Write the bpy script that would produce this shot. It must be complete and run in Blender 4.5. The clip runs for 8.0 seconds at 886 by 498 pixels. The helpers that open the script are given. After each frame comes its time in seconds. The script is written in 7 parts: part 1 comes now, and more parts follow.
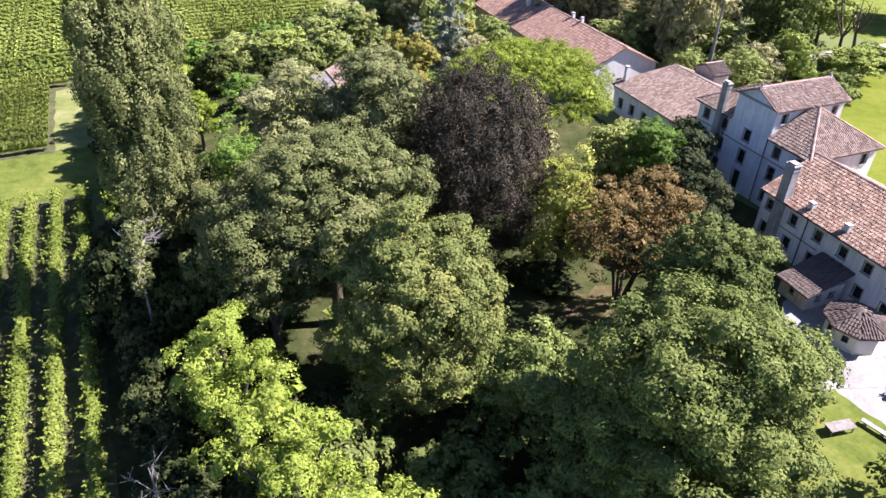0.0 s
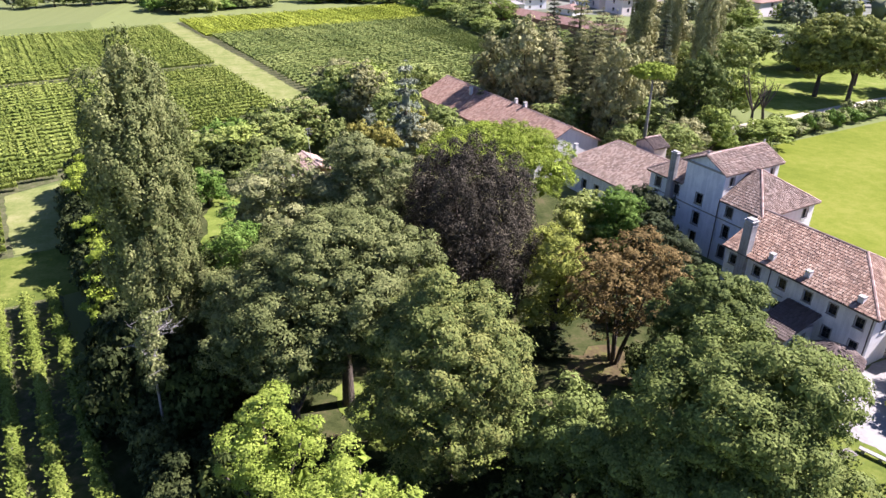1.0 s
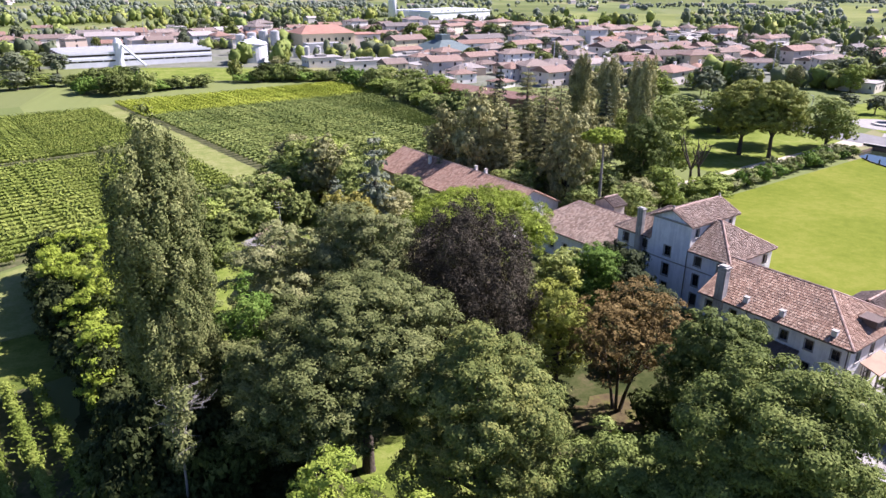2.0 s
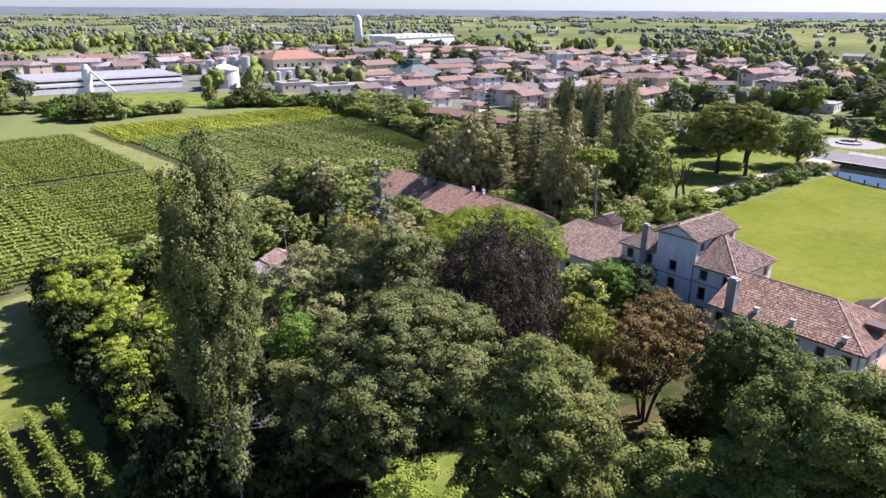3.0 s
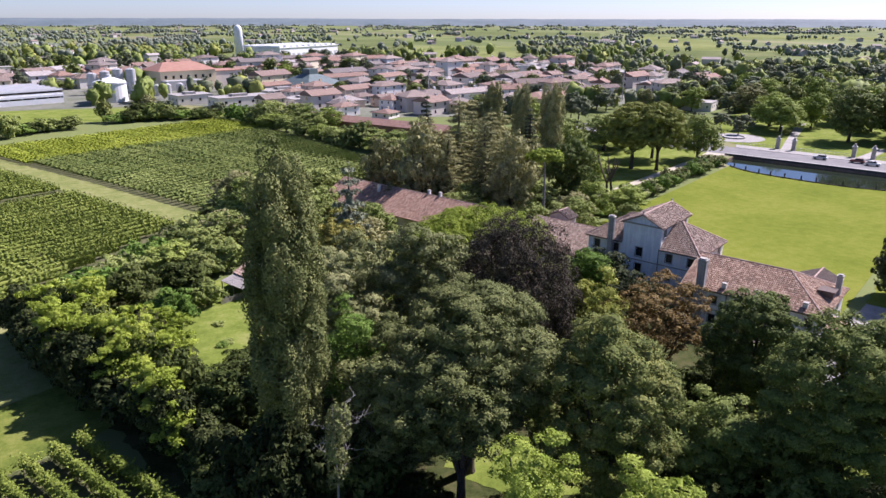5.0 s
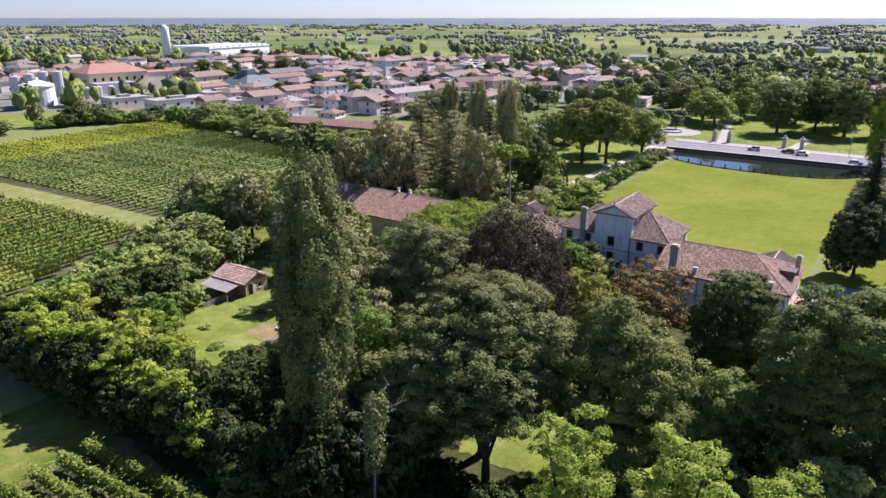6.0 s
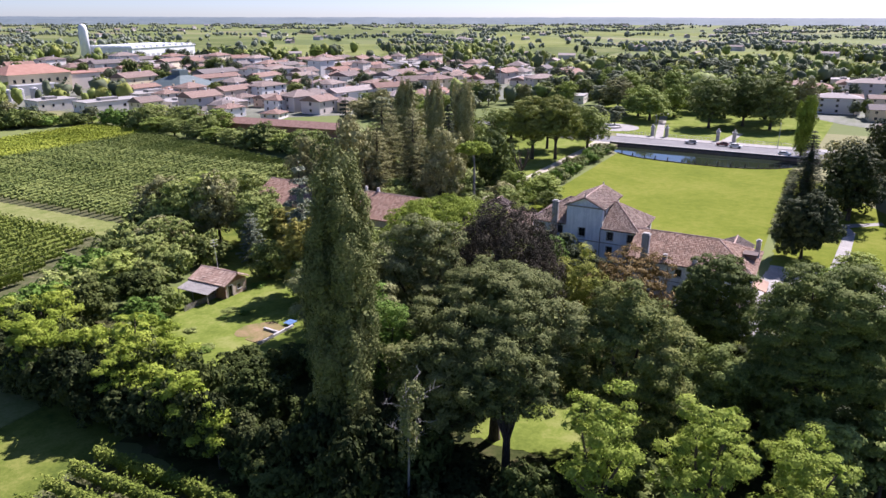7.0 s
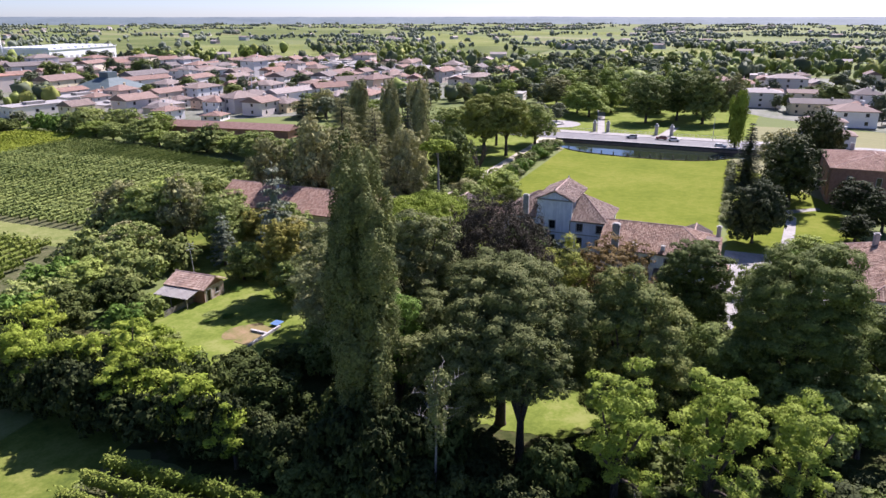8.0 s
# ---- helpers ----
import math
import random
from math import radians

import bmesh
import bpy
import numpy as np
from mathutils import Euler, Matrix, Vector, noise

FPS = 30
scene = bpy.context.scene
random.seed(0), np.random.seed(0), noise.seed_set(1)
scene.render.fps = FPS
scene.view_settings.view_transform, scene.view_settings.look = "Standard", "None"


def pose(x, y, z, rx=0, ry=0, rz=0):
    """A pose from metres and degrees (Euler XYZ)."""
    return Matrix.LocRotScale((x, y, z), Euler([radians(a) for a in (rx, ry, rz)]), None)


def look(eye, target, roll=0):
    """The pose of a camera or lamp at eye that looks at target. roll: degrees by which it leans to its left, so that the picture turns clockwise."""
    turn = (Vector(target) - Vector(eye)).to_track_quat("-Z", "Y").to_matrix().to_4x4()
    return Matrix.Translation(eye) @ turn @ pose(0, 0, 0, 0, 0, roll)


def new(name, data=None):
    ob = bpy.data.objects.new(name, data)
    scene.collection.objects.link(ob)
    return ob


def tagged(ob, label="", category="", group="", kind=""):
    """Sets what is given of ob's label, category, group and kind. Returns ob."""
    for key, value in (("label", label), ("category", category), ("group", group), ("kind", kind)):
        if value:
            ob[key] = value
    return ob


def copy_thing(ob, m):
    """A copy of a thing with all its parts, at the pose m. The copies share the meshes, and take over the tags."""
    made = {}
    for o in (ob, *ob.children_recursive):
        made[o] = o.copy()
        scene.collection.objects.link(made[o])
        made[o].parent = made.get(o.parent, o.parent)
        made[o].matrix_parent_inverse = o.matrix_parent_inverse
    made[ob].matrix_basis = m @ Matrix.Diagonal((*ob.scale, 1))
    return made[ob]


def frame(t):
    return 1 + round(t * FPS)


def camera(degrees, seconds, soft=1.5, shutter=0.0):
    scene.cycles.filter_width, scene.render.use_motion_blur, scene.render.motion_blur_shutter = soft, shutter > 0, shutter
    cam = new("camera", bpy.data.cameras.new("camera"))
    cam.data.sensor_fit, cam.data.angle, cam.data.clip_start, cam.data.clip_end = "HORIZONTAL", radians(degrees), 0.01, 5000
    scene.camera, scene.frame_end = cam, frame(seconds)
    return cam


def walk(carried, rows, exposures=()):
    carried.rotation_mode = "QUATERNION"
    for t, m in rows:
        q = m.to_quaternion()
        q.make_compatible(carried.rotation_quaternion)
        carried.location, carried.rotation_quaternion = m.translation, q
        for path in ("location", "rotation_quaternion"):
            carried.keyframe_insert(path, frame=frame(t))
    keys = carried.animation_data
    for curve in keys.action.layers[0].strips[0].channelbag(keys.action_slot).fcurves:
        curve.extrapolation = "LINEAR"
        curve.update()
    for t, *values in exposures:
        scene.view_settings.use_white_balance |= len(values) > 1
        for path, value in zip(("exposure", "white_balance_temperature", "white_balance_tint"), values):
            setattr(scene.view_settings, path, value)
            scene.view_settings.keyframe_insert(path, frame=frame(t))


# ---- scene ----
cam = camera(65.2, 8.0)
PATH = [
    (0, (-0.612, -0.452, 43.74), (-0.631, 1.198, 42.611), 1.2),
    (0.5, (-4.589, -1.579, 43.483), (-4.495, 0.141, 42.466), 1.1),
    (1, (-8.491, -2.514, 43.203), (-8.28, -0.744, 42.298), 0.9),
    (1.5, (-12.505, -3.128, 43.193), (-12.173, -1.328, 42.389), 0.7),
    (1.7, (-14.162, -3.364, 43.116), (-13.783, -1.554, 42.353), 0.6),
    (2.8, (-22.646, -3.216, 43.067), (-22.135, -1.401, 42.4), 0.3),
    (3, (-23.878, -2.999, 43.012), (-23.341, -1.187, 42.357), 0.4),
    (3.5, (-27.467, -2.587, 42.73), (-26.867, -0.786, 42.101), 0.3),
    (4, (-31.431, -2.341, 42.793), (-30.764, -0.564, 42.163), 0.3),
    (4.5, (-35.462, -2.012, 42.842), (-34.705, -0.271, 42.212), 0.2),
    (4.7, (-37.199, -1.638, 42.955), (-36.403, 0.085, 42.324), 0.1),
    (5.8, (-46.093, 0.169, 43.259), (-45.109, 1.791, 42.626), 0.2),
    (6, (-47.574, 0.482, 43.246), (-46.558, 2.084, 42.612), -0.0),
    (6.5, (-51.535, 1.616, 43.307), (-50.439, 3.164, 42.672), 0.0),
    (7, (-55.498, 3.234, 43.308), (-54.32, 4.72, 42.672), 0.1),
    (7.5, (-59.129, 4.835, 43.378), (-57.877, 6.259, 42.741), 0.0),
    (8, (-62.672, 6.637, 43.346), (-61.348, 7.994, 42.709), 0.0),
]
walk(cam, [(t, look(eye, target, roll)) for t, eye, target, roll in PATH],
     [(0.0, 1.66, 5880, 30), (1.0, 1.60, 5880, 30), (1.7, 1.44, 5880, 30), (2.8, 1.2, 5880, 30), (4.5, 1.01, 5880, 30), (8.0, 1.14, 5880, 30)])

# ---- light ----
SUN_EL, SUN_AZ = 45.0, 81.0          # azimuth in degrees clockwise from +y
world = bpy.data.worlds.new("sky_world")
scene.world = world
world.use_nodes = True
sky = world.node_tree.nodes.new("ShaderNodeTexSky")
sky.sky_type = "NISHITA"
sky.sun_disc = False
sky.sun_elevation, sky.sun_rotation = radians(SUN_EL), radians(SUN_AZ)
sky.air_density, sky.dust_density, sky.ozone_density = 0.75, 0.3, 5.0
background = world.node_tree.nodes["Background"]
world.node_tree.links.new(sky.outputs[0], background.inputs[0])
background.inputs[1].default_value = 0.062
sun_way = Vector((math.cos(radians(SUN_EL)) * math.sin(radians(SUN_AZ)), math.cos(radians(SUN_EL)) * math.cos(radians(SUN_AZ)), math.sin(radians(SUN_EL))))
sun_data = bpy.data.lights.new("sun", "SUN")
sun_data.energy, sun_data.angle, sun_data.color = 5.0, radians(0.53), (1.0, 0.945, 0.85)
sun = new("sun", sun_data)
sun.matrix_world = look(sun_way * 400, (0, 0, 0))

# ---- materials ----
def wire(nt, socket, value):
    if isinstance(value, bpy.types.NodeSocket):
        nt.links.new(value, socket)
    elif isinstance(value, (tuple, list)) and len(value) == 3 and socket.type == "RGBA":
        socket.default_value = (*value, 1)
    else:
        socket.default_value = value


def n_noise(nt, vec, scale, detail=3.0, rough=0.55):
    n = nt.nodes.new("ShaderNodeTexNoise")
    wire(nt, n.inputs["Vector"], vec)
    n.inputs["Scale"].default_value, n.inputs["Detail"].default_value, n.inputs["Roughness"].default_value = scale, detail, rough
    return n.outputs["Fac"]


def n_cells(nt, vec, scale, what="Color"):
    n = nt.nodes.new("ShaderNodeTexVoronoi")
    wire(nt, n.inputs["Vector"], vec)
    n.inputs["Scale"].default_value = scale
    return n.outputs[what]


def n_ramp(nt, fac, stops):
    n = nt.nodes.new("ShaderNodeValToRGB")
    wire(nt, n.inputs[0], fac)
    els = n.color_ramp.elements
    while len(els) < len(stops):
        els.new(0.5)
    for e, (p, c) in zip(els, stops):
        e.position, e.color = p, (*c, 1)
    return n.outputs[0]


def n_mix(nt, fac, a, b, mode="MIX"):
    n = nt.nodes.new("ShaderNodeMix")
    n.data_type, n.blend_type = "RGBA", mode
    wire(nt, n.inputs[0], fac)
    wire(nt, n.inputs[6], a)
    wire(nt, n.inputs[7], b)
    return n.outputs[2]


def n_math(nt, op, a, b=0.5):
    n = nt.nodes.new("ShaderNodeMath")
    n.operation = op
    wire(nt, n.inputs[0], a)
    wire(nt, n.inputs[1], b)
    return n.outputs[0]


def n_map(nt, vec, scale, turn=0.0):
    n = nt.nodes.new("ShaderNodeMapping")
    wire(nt, n.inputs[0], vec)
    n.inputs[2].default_value, n.inputs[3].default_value = (0, 0, radians(turn)), scale
    return n.outputs[0]


def n_bump(nt, height, strength, distance):
    n = nt.nodes.new("ShaderNodeBump")
    n.inputs["Strength"].default_value, n.inputs["Distance"].default_value = strength, distance
    wire(nt, n.inputs["Height"], height)
    return n.outputs[0]


def n_place(nt):
    return nt.nodes.new("ShaderNodeNewGeometry").outputs["Position"]


def n_island(nt):
    return nt.nodes.new("ShaderNodeNewGeometry").outputs["Random Per Island"]


def n_object(nt):
    return nt.nodes.new("ShaderNodeTexCoord").outputs["Object"]


def n_random(nt):
    return nt.nodes.new("ShaderNodeObjectInfo").outputs["Random"]


def material(name, rough=0.8, metal=0.0, spec=0.4):
    m = bpy.data.materials.new(name)
    m.use_nodes = True
    nt = m.node_tree
    b = nt.nodes["Principled BSDF"]
    b.inputs["Roughness"].default_value, b.inputs["Metallic"].default_value = rough, metal
    b.inputs["Specular IOR Level"].default_value = spec
    return m, nt, b


def leaves(name, dark, mid, light, thin=0.3, patch=0.35, gloss=0.7, depth=0.8):
    """Foliage: each leaf its own tone, with softer drifts of tone over the crown."""
    m, nt, b = material(name, gloss, 0, 0.07)
    dark, mid, light = ((r * 1.04 * depth, g * 1.01 * depth, q * 0.95 * depth) for r, g, q in (dark, mid, light))
    tone = n_math(nt, "ADD", n_math(nt, "ADD", n_math(nt, "MULTIPLY", n_island(nt), 0.27), 0.10), n_math(nt, "MULTIPLY", n_noise(nt, n_place(nt), patch, 3), 0.72))
    tone = n_math(nt, "ADD", tone, n_math(nt, "MULTIPLY", n_math(nt, "SUBTRACT", n_random(nt), 0.5), 0.22))
    c = n_ramp(nt, tone, [(0.25, tuple(0.85 * q for q in dark)), (0.56, tuple(1.08 * q for q in mid)), (0.92, tuple(1.12 * q for q in light))])
    wire(nt, b.inputs["Base Color"], c)
    t = nt.nodes.new("ShaderNodeBsdfTranslucent")
    wire(nt, t.inputs[0], c)
    mixer = nt.nodes.new("ShaderNodeMixShader")
    mixer.inputs[0].default_value = thin * 0.32
    nt.links.new(b.outputs[0], mixer.inputs[1])
    nt.links.new(t.outputs[0], mixer.inputs[2])
    nt.links.new(mixer.outputs[0], nt.nodes["Material Output"].inputs[0])
    return m


LEAF_OAK = leaves("leaf_oak", (0.060, 0.083, 0.028), (0.146, 0.177, 0.060), (0.31, 0.337, 0.132), depth=0.73)
LEAF_CHESTNUT = leaves("leaf_chestnut", (0.058, 0.084, 0.023), (0.142, 0.182, 0.051), (0.325, 0.335, 0.100))
LEAF_DEEP = leaves("leaf_deep_green", (0.055, 0.084, 0.023), (0.138, 0.182, 0.050), (0.275, 0.310, 0.100))
LEAF_LIME = leaves("leaf_lime", (0.056, 0.085, 0.021), (0.145, 0.190, 0.048), (0.27, 0.315, 0.095))
LEAF_SPRUCE = leaves("leaf_spruce", (0.109, 0.115, 0.053), (0.224, 0.230, 0.106), (0.391, 0.380, 0.184), 0.15)
LEAF_VINE_NEAR = leaves("leaf_vine_near", (0.090, 0.138, 0.020), (0.195, 0.262, 0.044), (0.34, 0.39, 0.088), 0.35, 0.2, depth=0.72)
LEAF_ALDER = leaves("leaf_alder", (0.095, 0.105, 0.046), (0.220, 0.226, 0.100), (0.40, 0.385, 0.19), 0.25, depth=1.0)
LEAF_VINE_EAST = leaves("leaf_vine_east", (0.060, 0.092, 0.024), (0.132, 0.175, 0.046), (0.235, 0.275, 0.082), 0.3, 0.05, depth=1.0)
# undergrowth and scrub greens darkened: the deep shade there is put into the colour
LEAF_SHADE = leaves("leaf_undergrowth", (0.016, 0.025, 0.009), (0.044, 0.060, 0.020), (0.11, 0.13, 0.045), 0.12)
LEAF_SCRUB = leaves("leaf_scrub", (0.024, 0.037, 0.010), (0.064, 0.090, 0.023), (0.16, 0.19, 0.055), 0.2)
LEAF_BROAD = leaves("leaf_broad", (0.076, 0.110, 0.028), (0.180, 0.232, 0.062), (0.35, 0.39, 0.13), depth=0.95)
LEAF_FRESH = leaves("leaf_fresh_green", (0.090, 0.138, 0.026), (0.205, 0.272, 0.056), (0.37, 0.42, 0.115), depth=0.95)
LEAF_YEW = leaves("leaf_yew", (0.018, 0.028, 0.012), (0.045, 0.062, 0.026), (0.095, 0.115, 0.05), 0.1)
LEAF_LOCUST = leaves("leaf_locust", (0.105, 0.170, 0.023), (0.240, 0.330, 0.050), (0.40, 0.48, 0.095), 0.85, depth=0.82)
# brighter copy of the locust leaf, making up for little sun on the hedge
LEAF_LOCUST_HEDGE = leaves("leaf_locust_hedge", (0.125, 0.195, 0.022), (0.285, 0.375, 0.048), (0.46, 0.53, 0.095), 0.7, depth=0.82)
LEAF_BEECH = leaves("leaf_copper_beech", (0.042, 0.038, 0.027), (0.094, 0.083, 0.060), (0.23, 0.205, 0.155), 0.15)
LEAF_BROWN = leaves("leaf_russet", (0.075, 0.056, 0.020), (0.180, 0.130, 0.047), (0.33, 0.245, 0.10), 0.3)
LEAF_PINE = leaves("leaf_stone_pine", (0.117, 0.176, 0.024), (0.254, 0.338, 0.043), (0.429, 0.506, 0.090), 0.25)
LEAF_POPLAR = leaves("leaf_poplar", (0.046, 0.066, 0.020), (0.128, 0.158, 0.053), (0.30, 0.32, 0.125), depth=0.8)
LEAF_CEDAR = leaves("leaf_blue_cedar", (0.060, 0.080, 0.058), (0.150, 0.180, 0.125), (0.29, 0.31, 0.22), 0.15, depth=1.0)
LEAF_FIR = leaves("leaf_fir", (0.032, 0.046, 0.026), (0.070, 0.088, 0.048), (0.14, 0.16, 0.09), 0.1)
LEAF_YELLOW = leaves("leaf_pale_green", (0.19, 0.225, 0.035), (0.37, 0.415, 0.085), (0.58, 0.60, 0.20), 0.35)
LEAF_GOLD = leaves("leaf_golden", (0.125, 0.135, 0.028), (0.275, 0.265, 0.060), (0.46, 0.41, 0.11), 0.35)
LEAF_BRIGHT = leaves("leaf_bright_green", (0.063, 0.136, 0.019), (0.141, 0.246, 0.043), (0.268, 0.364, 0.086), 0.35)
LEAF_OLIVE = leaves("leaf_grey_green", (0.083, 0.111, 0.038), (0.192, 0.222, 0.084), (0.367, 0.375, 0.177), 0.25)
LEAF_VINE = leaves("leaf_vine", (0.076, 0.112, 0.020), (0.155, 0.202, 0.038), (0.245, 0.285, 0.066), 0.35, 0.05, depth=1.0)
LEAF_VINE_YELLOW = leaves("leaf_vine_yellowing", (0.125, 0.170, 0.016), (0.215, 0.268, 0.028), (0.31, 0.355, 0.052), 0.35, 0.05, depth=1.0)
# far leaves greyed and paled: distance haze is put into their colour
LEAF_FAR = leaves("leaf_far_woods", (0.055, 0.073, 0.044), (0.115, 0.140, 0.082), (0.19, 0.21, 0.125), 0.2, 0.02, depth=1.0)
LEAF_HAZE = leaves("leaf_haze", (0.085, 0.105, 0.085), (0.165, 0.195, 0.150), (0.26, 0.285, 0.215), 0.2, 0.02, depth=1.0)
LEAF_SPREADING = leaves("leaf_park_tree", (0.085, 0.115, 0.025), (0.190, 0.222, 0.052), (0.36, 0.365, 0.11), depth=0.95)


def barky(name, dark, light):
    m, nt, b = material(name, 0.95, 0, 0.2)
    v = n_map(nt, n_object(nt), (6, 6, 1.2))
    f = n_noise(nt, v, 1.5, 5)
    wire(nt, b.inputs["Base Color"], n_ramp(nt, f, [(0.3, dark), (0.7, light)]))
    wire(nt, b.inputs["Normal"], n_bump(nt, f, 0.6, 0.05))
    return m


BARK = barky("bark", (0.035, 0.028, 0.022), (0.13, 0.105, 0.08))
BARK_PINE = barky("bark_pine", (0.10, 0.065, 0.045), (0.28, 0.20, 0.15))
BARK_DEAD = barky("bark_bleached", (0.15, 0.14, 0.125), (0.33, 0.31, 0.285))


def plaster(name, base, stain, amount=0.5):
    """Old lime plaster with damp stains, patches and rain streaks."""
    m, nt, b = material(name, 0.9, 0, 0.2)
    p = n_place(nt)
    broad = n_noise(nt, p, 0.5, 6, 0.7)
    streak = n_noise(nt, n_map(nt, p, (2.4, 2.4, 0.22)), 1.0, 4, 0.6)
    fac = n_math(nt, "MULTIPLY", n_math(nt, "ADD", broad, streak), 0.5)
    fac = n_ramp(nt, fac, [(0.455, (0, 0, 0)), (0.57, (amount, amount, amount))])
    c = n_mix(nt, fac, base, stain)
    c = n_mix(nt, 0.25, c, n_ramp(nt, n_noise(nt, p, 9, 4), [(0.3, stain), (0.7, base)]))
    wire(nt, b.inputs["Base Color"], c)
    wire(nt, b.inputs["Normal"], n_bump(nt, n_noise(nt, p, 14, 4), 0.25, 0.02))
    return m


# park-side plaster whitened and blued in its colour to lift walls in shade
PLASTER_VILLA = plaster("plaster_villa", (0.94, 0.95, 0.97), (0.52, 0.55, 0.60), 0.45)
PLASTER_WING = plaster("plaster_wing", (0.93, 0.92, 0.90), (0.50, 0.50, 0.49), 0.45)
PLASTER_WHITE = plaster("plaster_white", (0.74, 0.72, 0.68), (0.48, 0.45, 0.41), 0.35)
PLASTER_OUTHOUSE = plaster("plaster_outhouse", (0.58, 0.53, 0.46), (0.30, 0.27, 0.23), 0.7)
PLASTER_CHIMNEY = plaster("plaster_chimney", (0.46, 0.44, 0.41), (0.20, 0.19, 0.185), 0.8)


def town_wall():
    m, nt, b = material("plaster_town", 0.88, 0, 0.2)
    hue = n_ramp(nt, n_random(nt), [(0.0, (0.80, 0.78, 0.74)), (0.2, (0.68, 0.60, 0.49)), (0.36, (0.82, 0.81, 0.79)), (0.5, (0.62, 0.48, 0.37)), (0.6, (0.80, 0.78, 0.75)), (0.74, (0.70, 0.57, 0.32)), (0.82, (0.82, 0.80, 0.78)), (1.0, (0.66, 0.58, 0.52))])
    c = n_mix(nt, n_math(nt, "MULTIPLY", n_noise(nt, n_place(nt), 0.4, 4), 0.26), hue, (0.40, 0.37, 0.34))
    wire(nt, b.inputs["Base Color"], c)
    return m


PLASTER_TOWN = town_wall()


def tiles(name, a, b_, c_, moss=0.25):
    """Barrel tiles: every tile fired a little differently, weathered in drifts."""
    m, nt, b = material(name, 0.88, 0, 0.25)
    p = n_place(nt)
    col = n_ramp(nt, n_island(nt), [(0.0, a), (0.5, b_), (1.0, c_)])
    fac = n_ramp(nt, n_noise(nt, p, 0.5, 5, 0.7), [(0.45, (0, 0, 0)), (0.75, (moss, moss, moss))])
    col = n_mix(nt, fac, col, (0.10, 0.085, 0.07))
    col = n_mix(nt, n_math(nt, "MULTIPLY", n_noise(nt, p, 6, 4), 0.35), col, (0.34, 0.27, 0.22))
    wire(nt, b.inputs["Base Color"], col)
    wire(nt, b.inputs["Normal"], n_bump(nt, n_noise(nt, p, 22, 3), 0.3, 0.01))
    return m


TILE = tiles("tile_terracotta", (0.18, 0.10, 0.065), (0.35, 0.212, 0.14), (0.54, 0.385, 0.275), 0.5)
TILE_OLD = tiles("tile_weathered", (0.14, 0.095, 0.07), (0.28, 0.195, 0.145), (0.43, 0.335, 0.265), 0.6)
TILE_DARK = tiles("tile_dark", (0.050, 0.036, 0.032), (0.085, 0.062, 0.055), (0.13, 0.098, 0.085), 0.6)
TILE_BARN = tiles("tile_barn", (0.21, 0.115, 0.078), (0.345, 0.20, 0.138), (0.45, 0.295, 0.215), 0.4)
TILE_HUT = tiles("tile_hut", (0.30, 0.19, 0.14), (0.44, 0.30, 0.225), (0.56, 0.42, 0.33), 0.35)
TILE_RIDGE = tiles("tile_ridge", (0.30, 0.19, 0.15), (0.40, 0.27, 0.22), (0.50, 0.37, 0.31), 0.3)


def roof_town():
    m, nt, b = material("roof_town", 0.85, 0, 0.25)
    hue = n_ramp(nt, n_random(nt), [(0.0, (0.25, 0.145, 0.105)), (0.18, (0.275, 0.19, 0.148)), (0.34, (0.15, 0.122, 0.107)), (0.48, (0.31, 0.165, 0.11)), (0.62, (0.23, 0.175, 0.142)), (0.76, (0.15, 0.142, 0.136)), (0.88, (0.30, 0.24, 0.20)), (1.0, (0.44, 0.43, 0.42))])
    ob = n_object(nt)
    c = n_mix(nt, n_math(nt, "MULTIPLY", n_noise(nt, n_place(nt), 0.9, 5), 0.6), hue, (0.16, 0.12, 0.10))
    wire(nt, b.inputs["Base Color"], c)
    w = nt.nodes.new("ShaderNodeTexWave")
    wire(nt, w.inputs[0], ob)
    w.inputs["Scale"].default_value = 1.1
    wire(nt, b.inputs["Normal"], n_bump(nt, w.outputs[1], 0.5, 0.08))
    return m


ROOF_TOWN = roof_town()


def speckled(name, a, b_, scale, rough=0.9, bump=0.3, metal=0.0, dist=0.03):
    m, nt, b = material(name, rough, metal, 0.35)
    p = n_place(nt)
    f = n_math(nt, "ADD", n_math(nt, "MULTIPLY", n_noise(nt, p, scale, 5, 0.6), 0.6), n_math(nt, "MULTIPLY", n_noise(nt, p, scale * 9, 3), 0.4))
    wire(nt, b.inputs["Base Color"], n_ramp(nt, f, [(0.35, a), (0.65, b_)]))
    wire(nt, b.inputs["Normal"], n_bump(nt, f, bump, dist))
    return m


ASPHALT = speckled("asphalt_pale", (0.125, 0.122, 0.12), (0.20, 0.196, 0.19), 0.25)
PAVING = speckled("paving_stone", (0.23, 0.218, 0.20), (0.33, 0.315, 0.29), 0.6)
GRAVEL = speckled("gravel_white", (0.21, 0.20, 0.18), (0.36, 0.34, 0.31), 0.35)
PATH_SAND = speckled("path_sand", (0.33, 0.29, 0.21), (0.47, 0.42, 0.32), 0.5)
STONE = speckled("stone_grey", (0.24, 0.23, 0.21), (0.46, 0.44, 0.40), 1.2)
STONE_DARK = speckled("stone_dark", (0.05, 0.048, 0.045), (0.13, 0.12, 0.11), 0.8)
EARTH = speckled("bare_earth", (0.16, 0.11, 0.075), (0.34, 0.25, 0.18), 0.9)
WOOD_GREY = speckled("wood_weathered", (0.15, 0.135, 0.115), (0.33, 0.30, 0.26), 3.0)
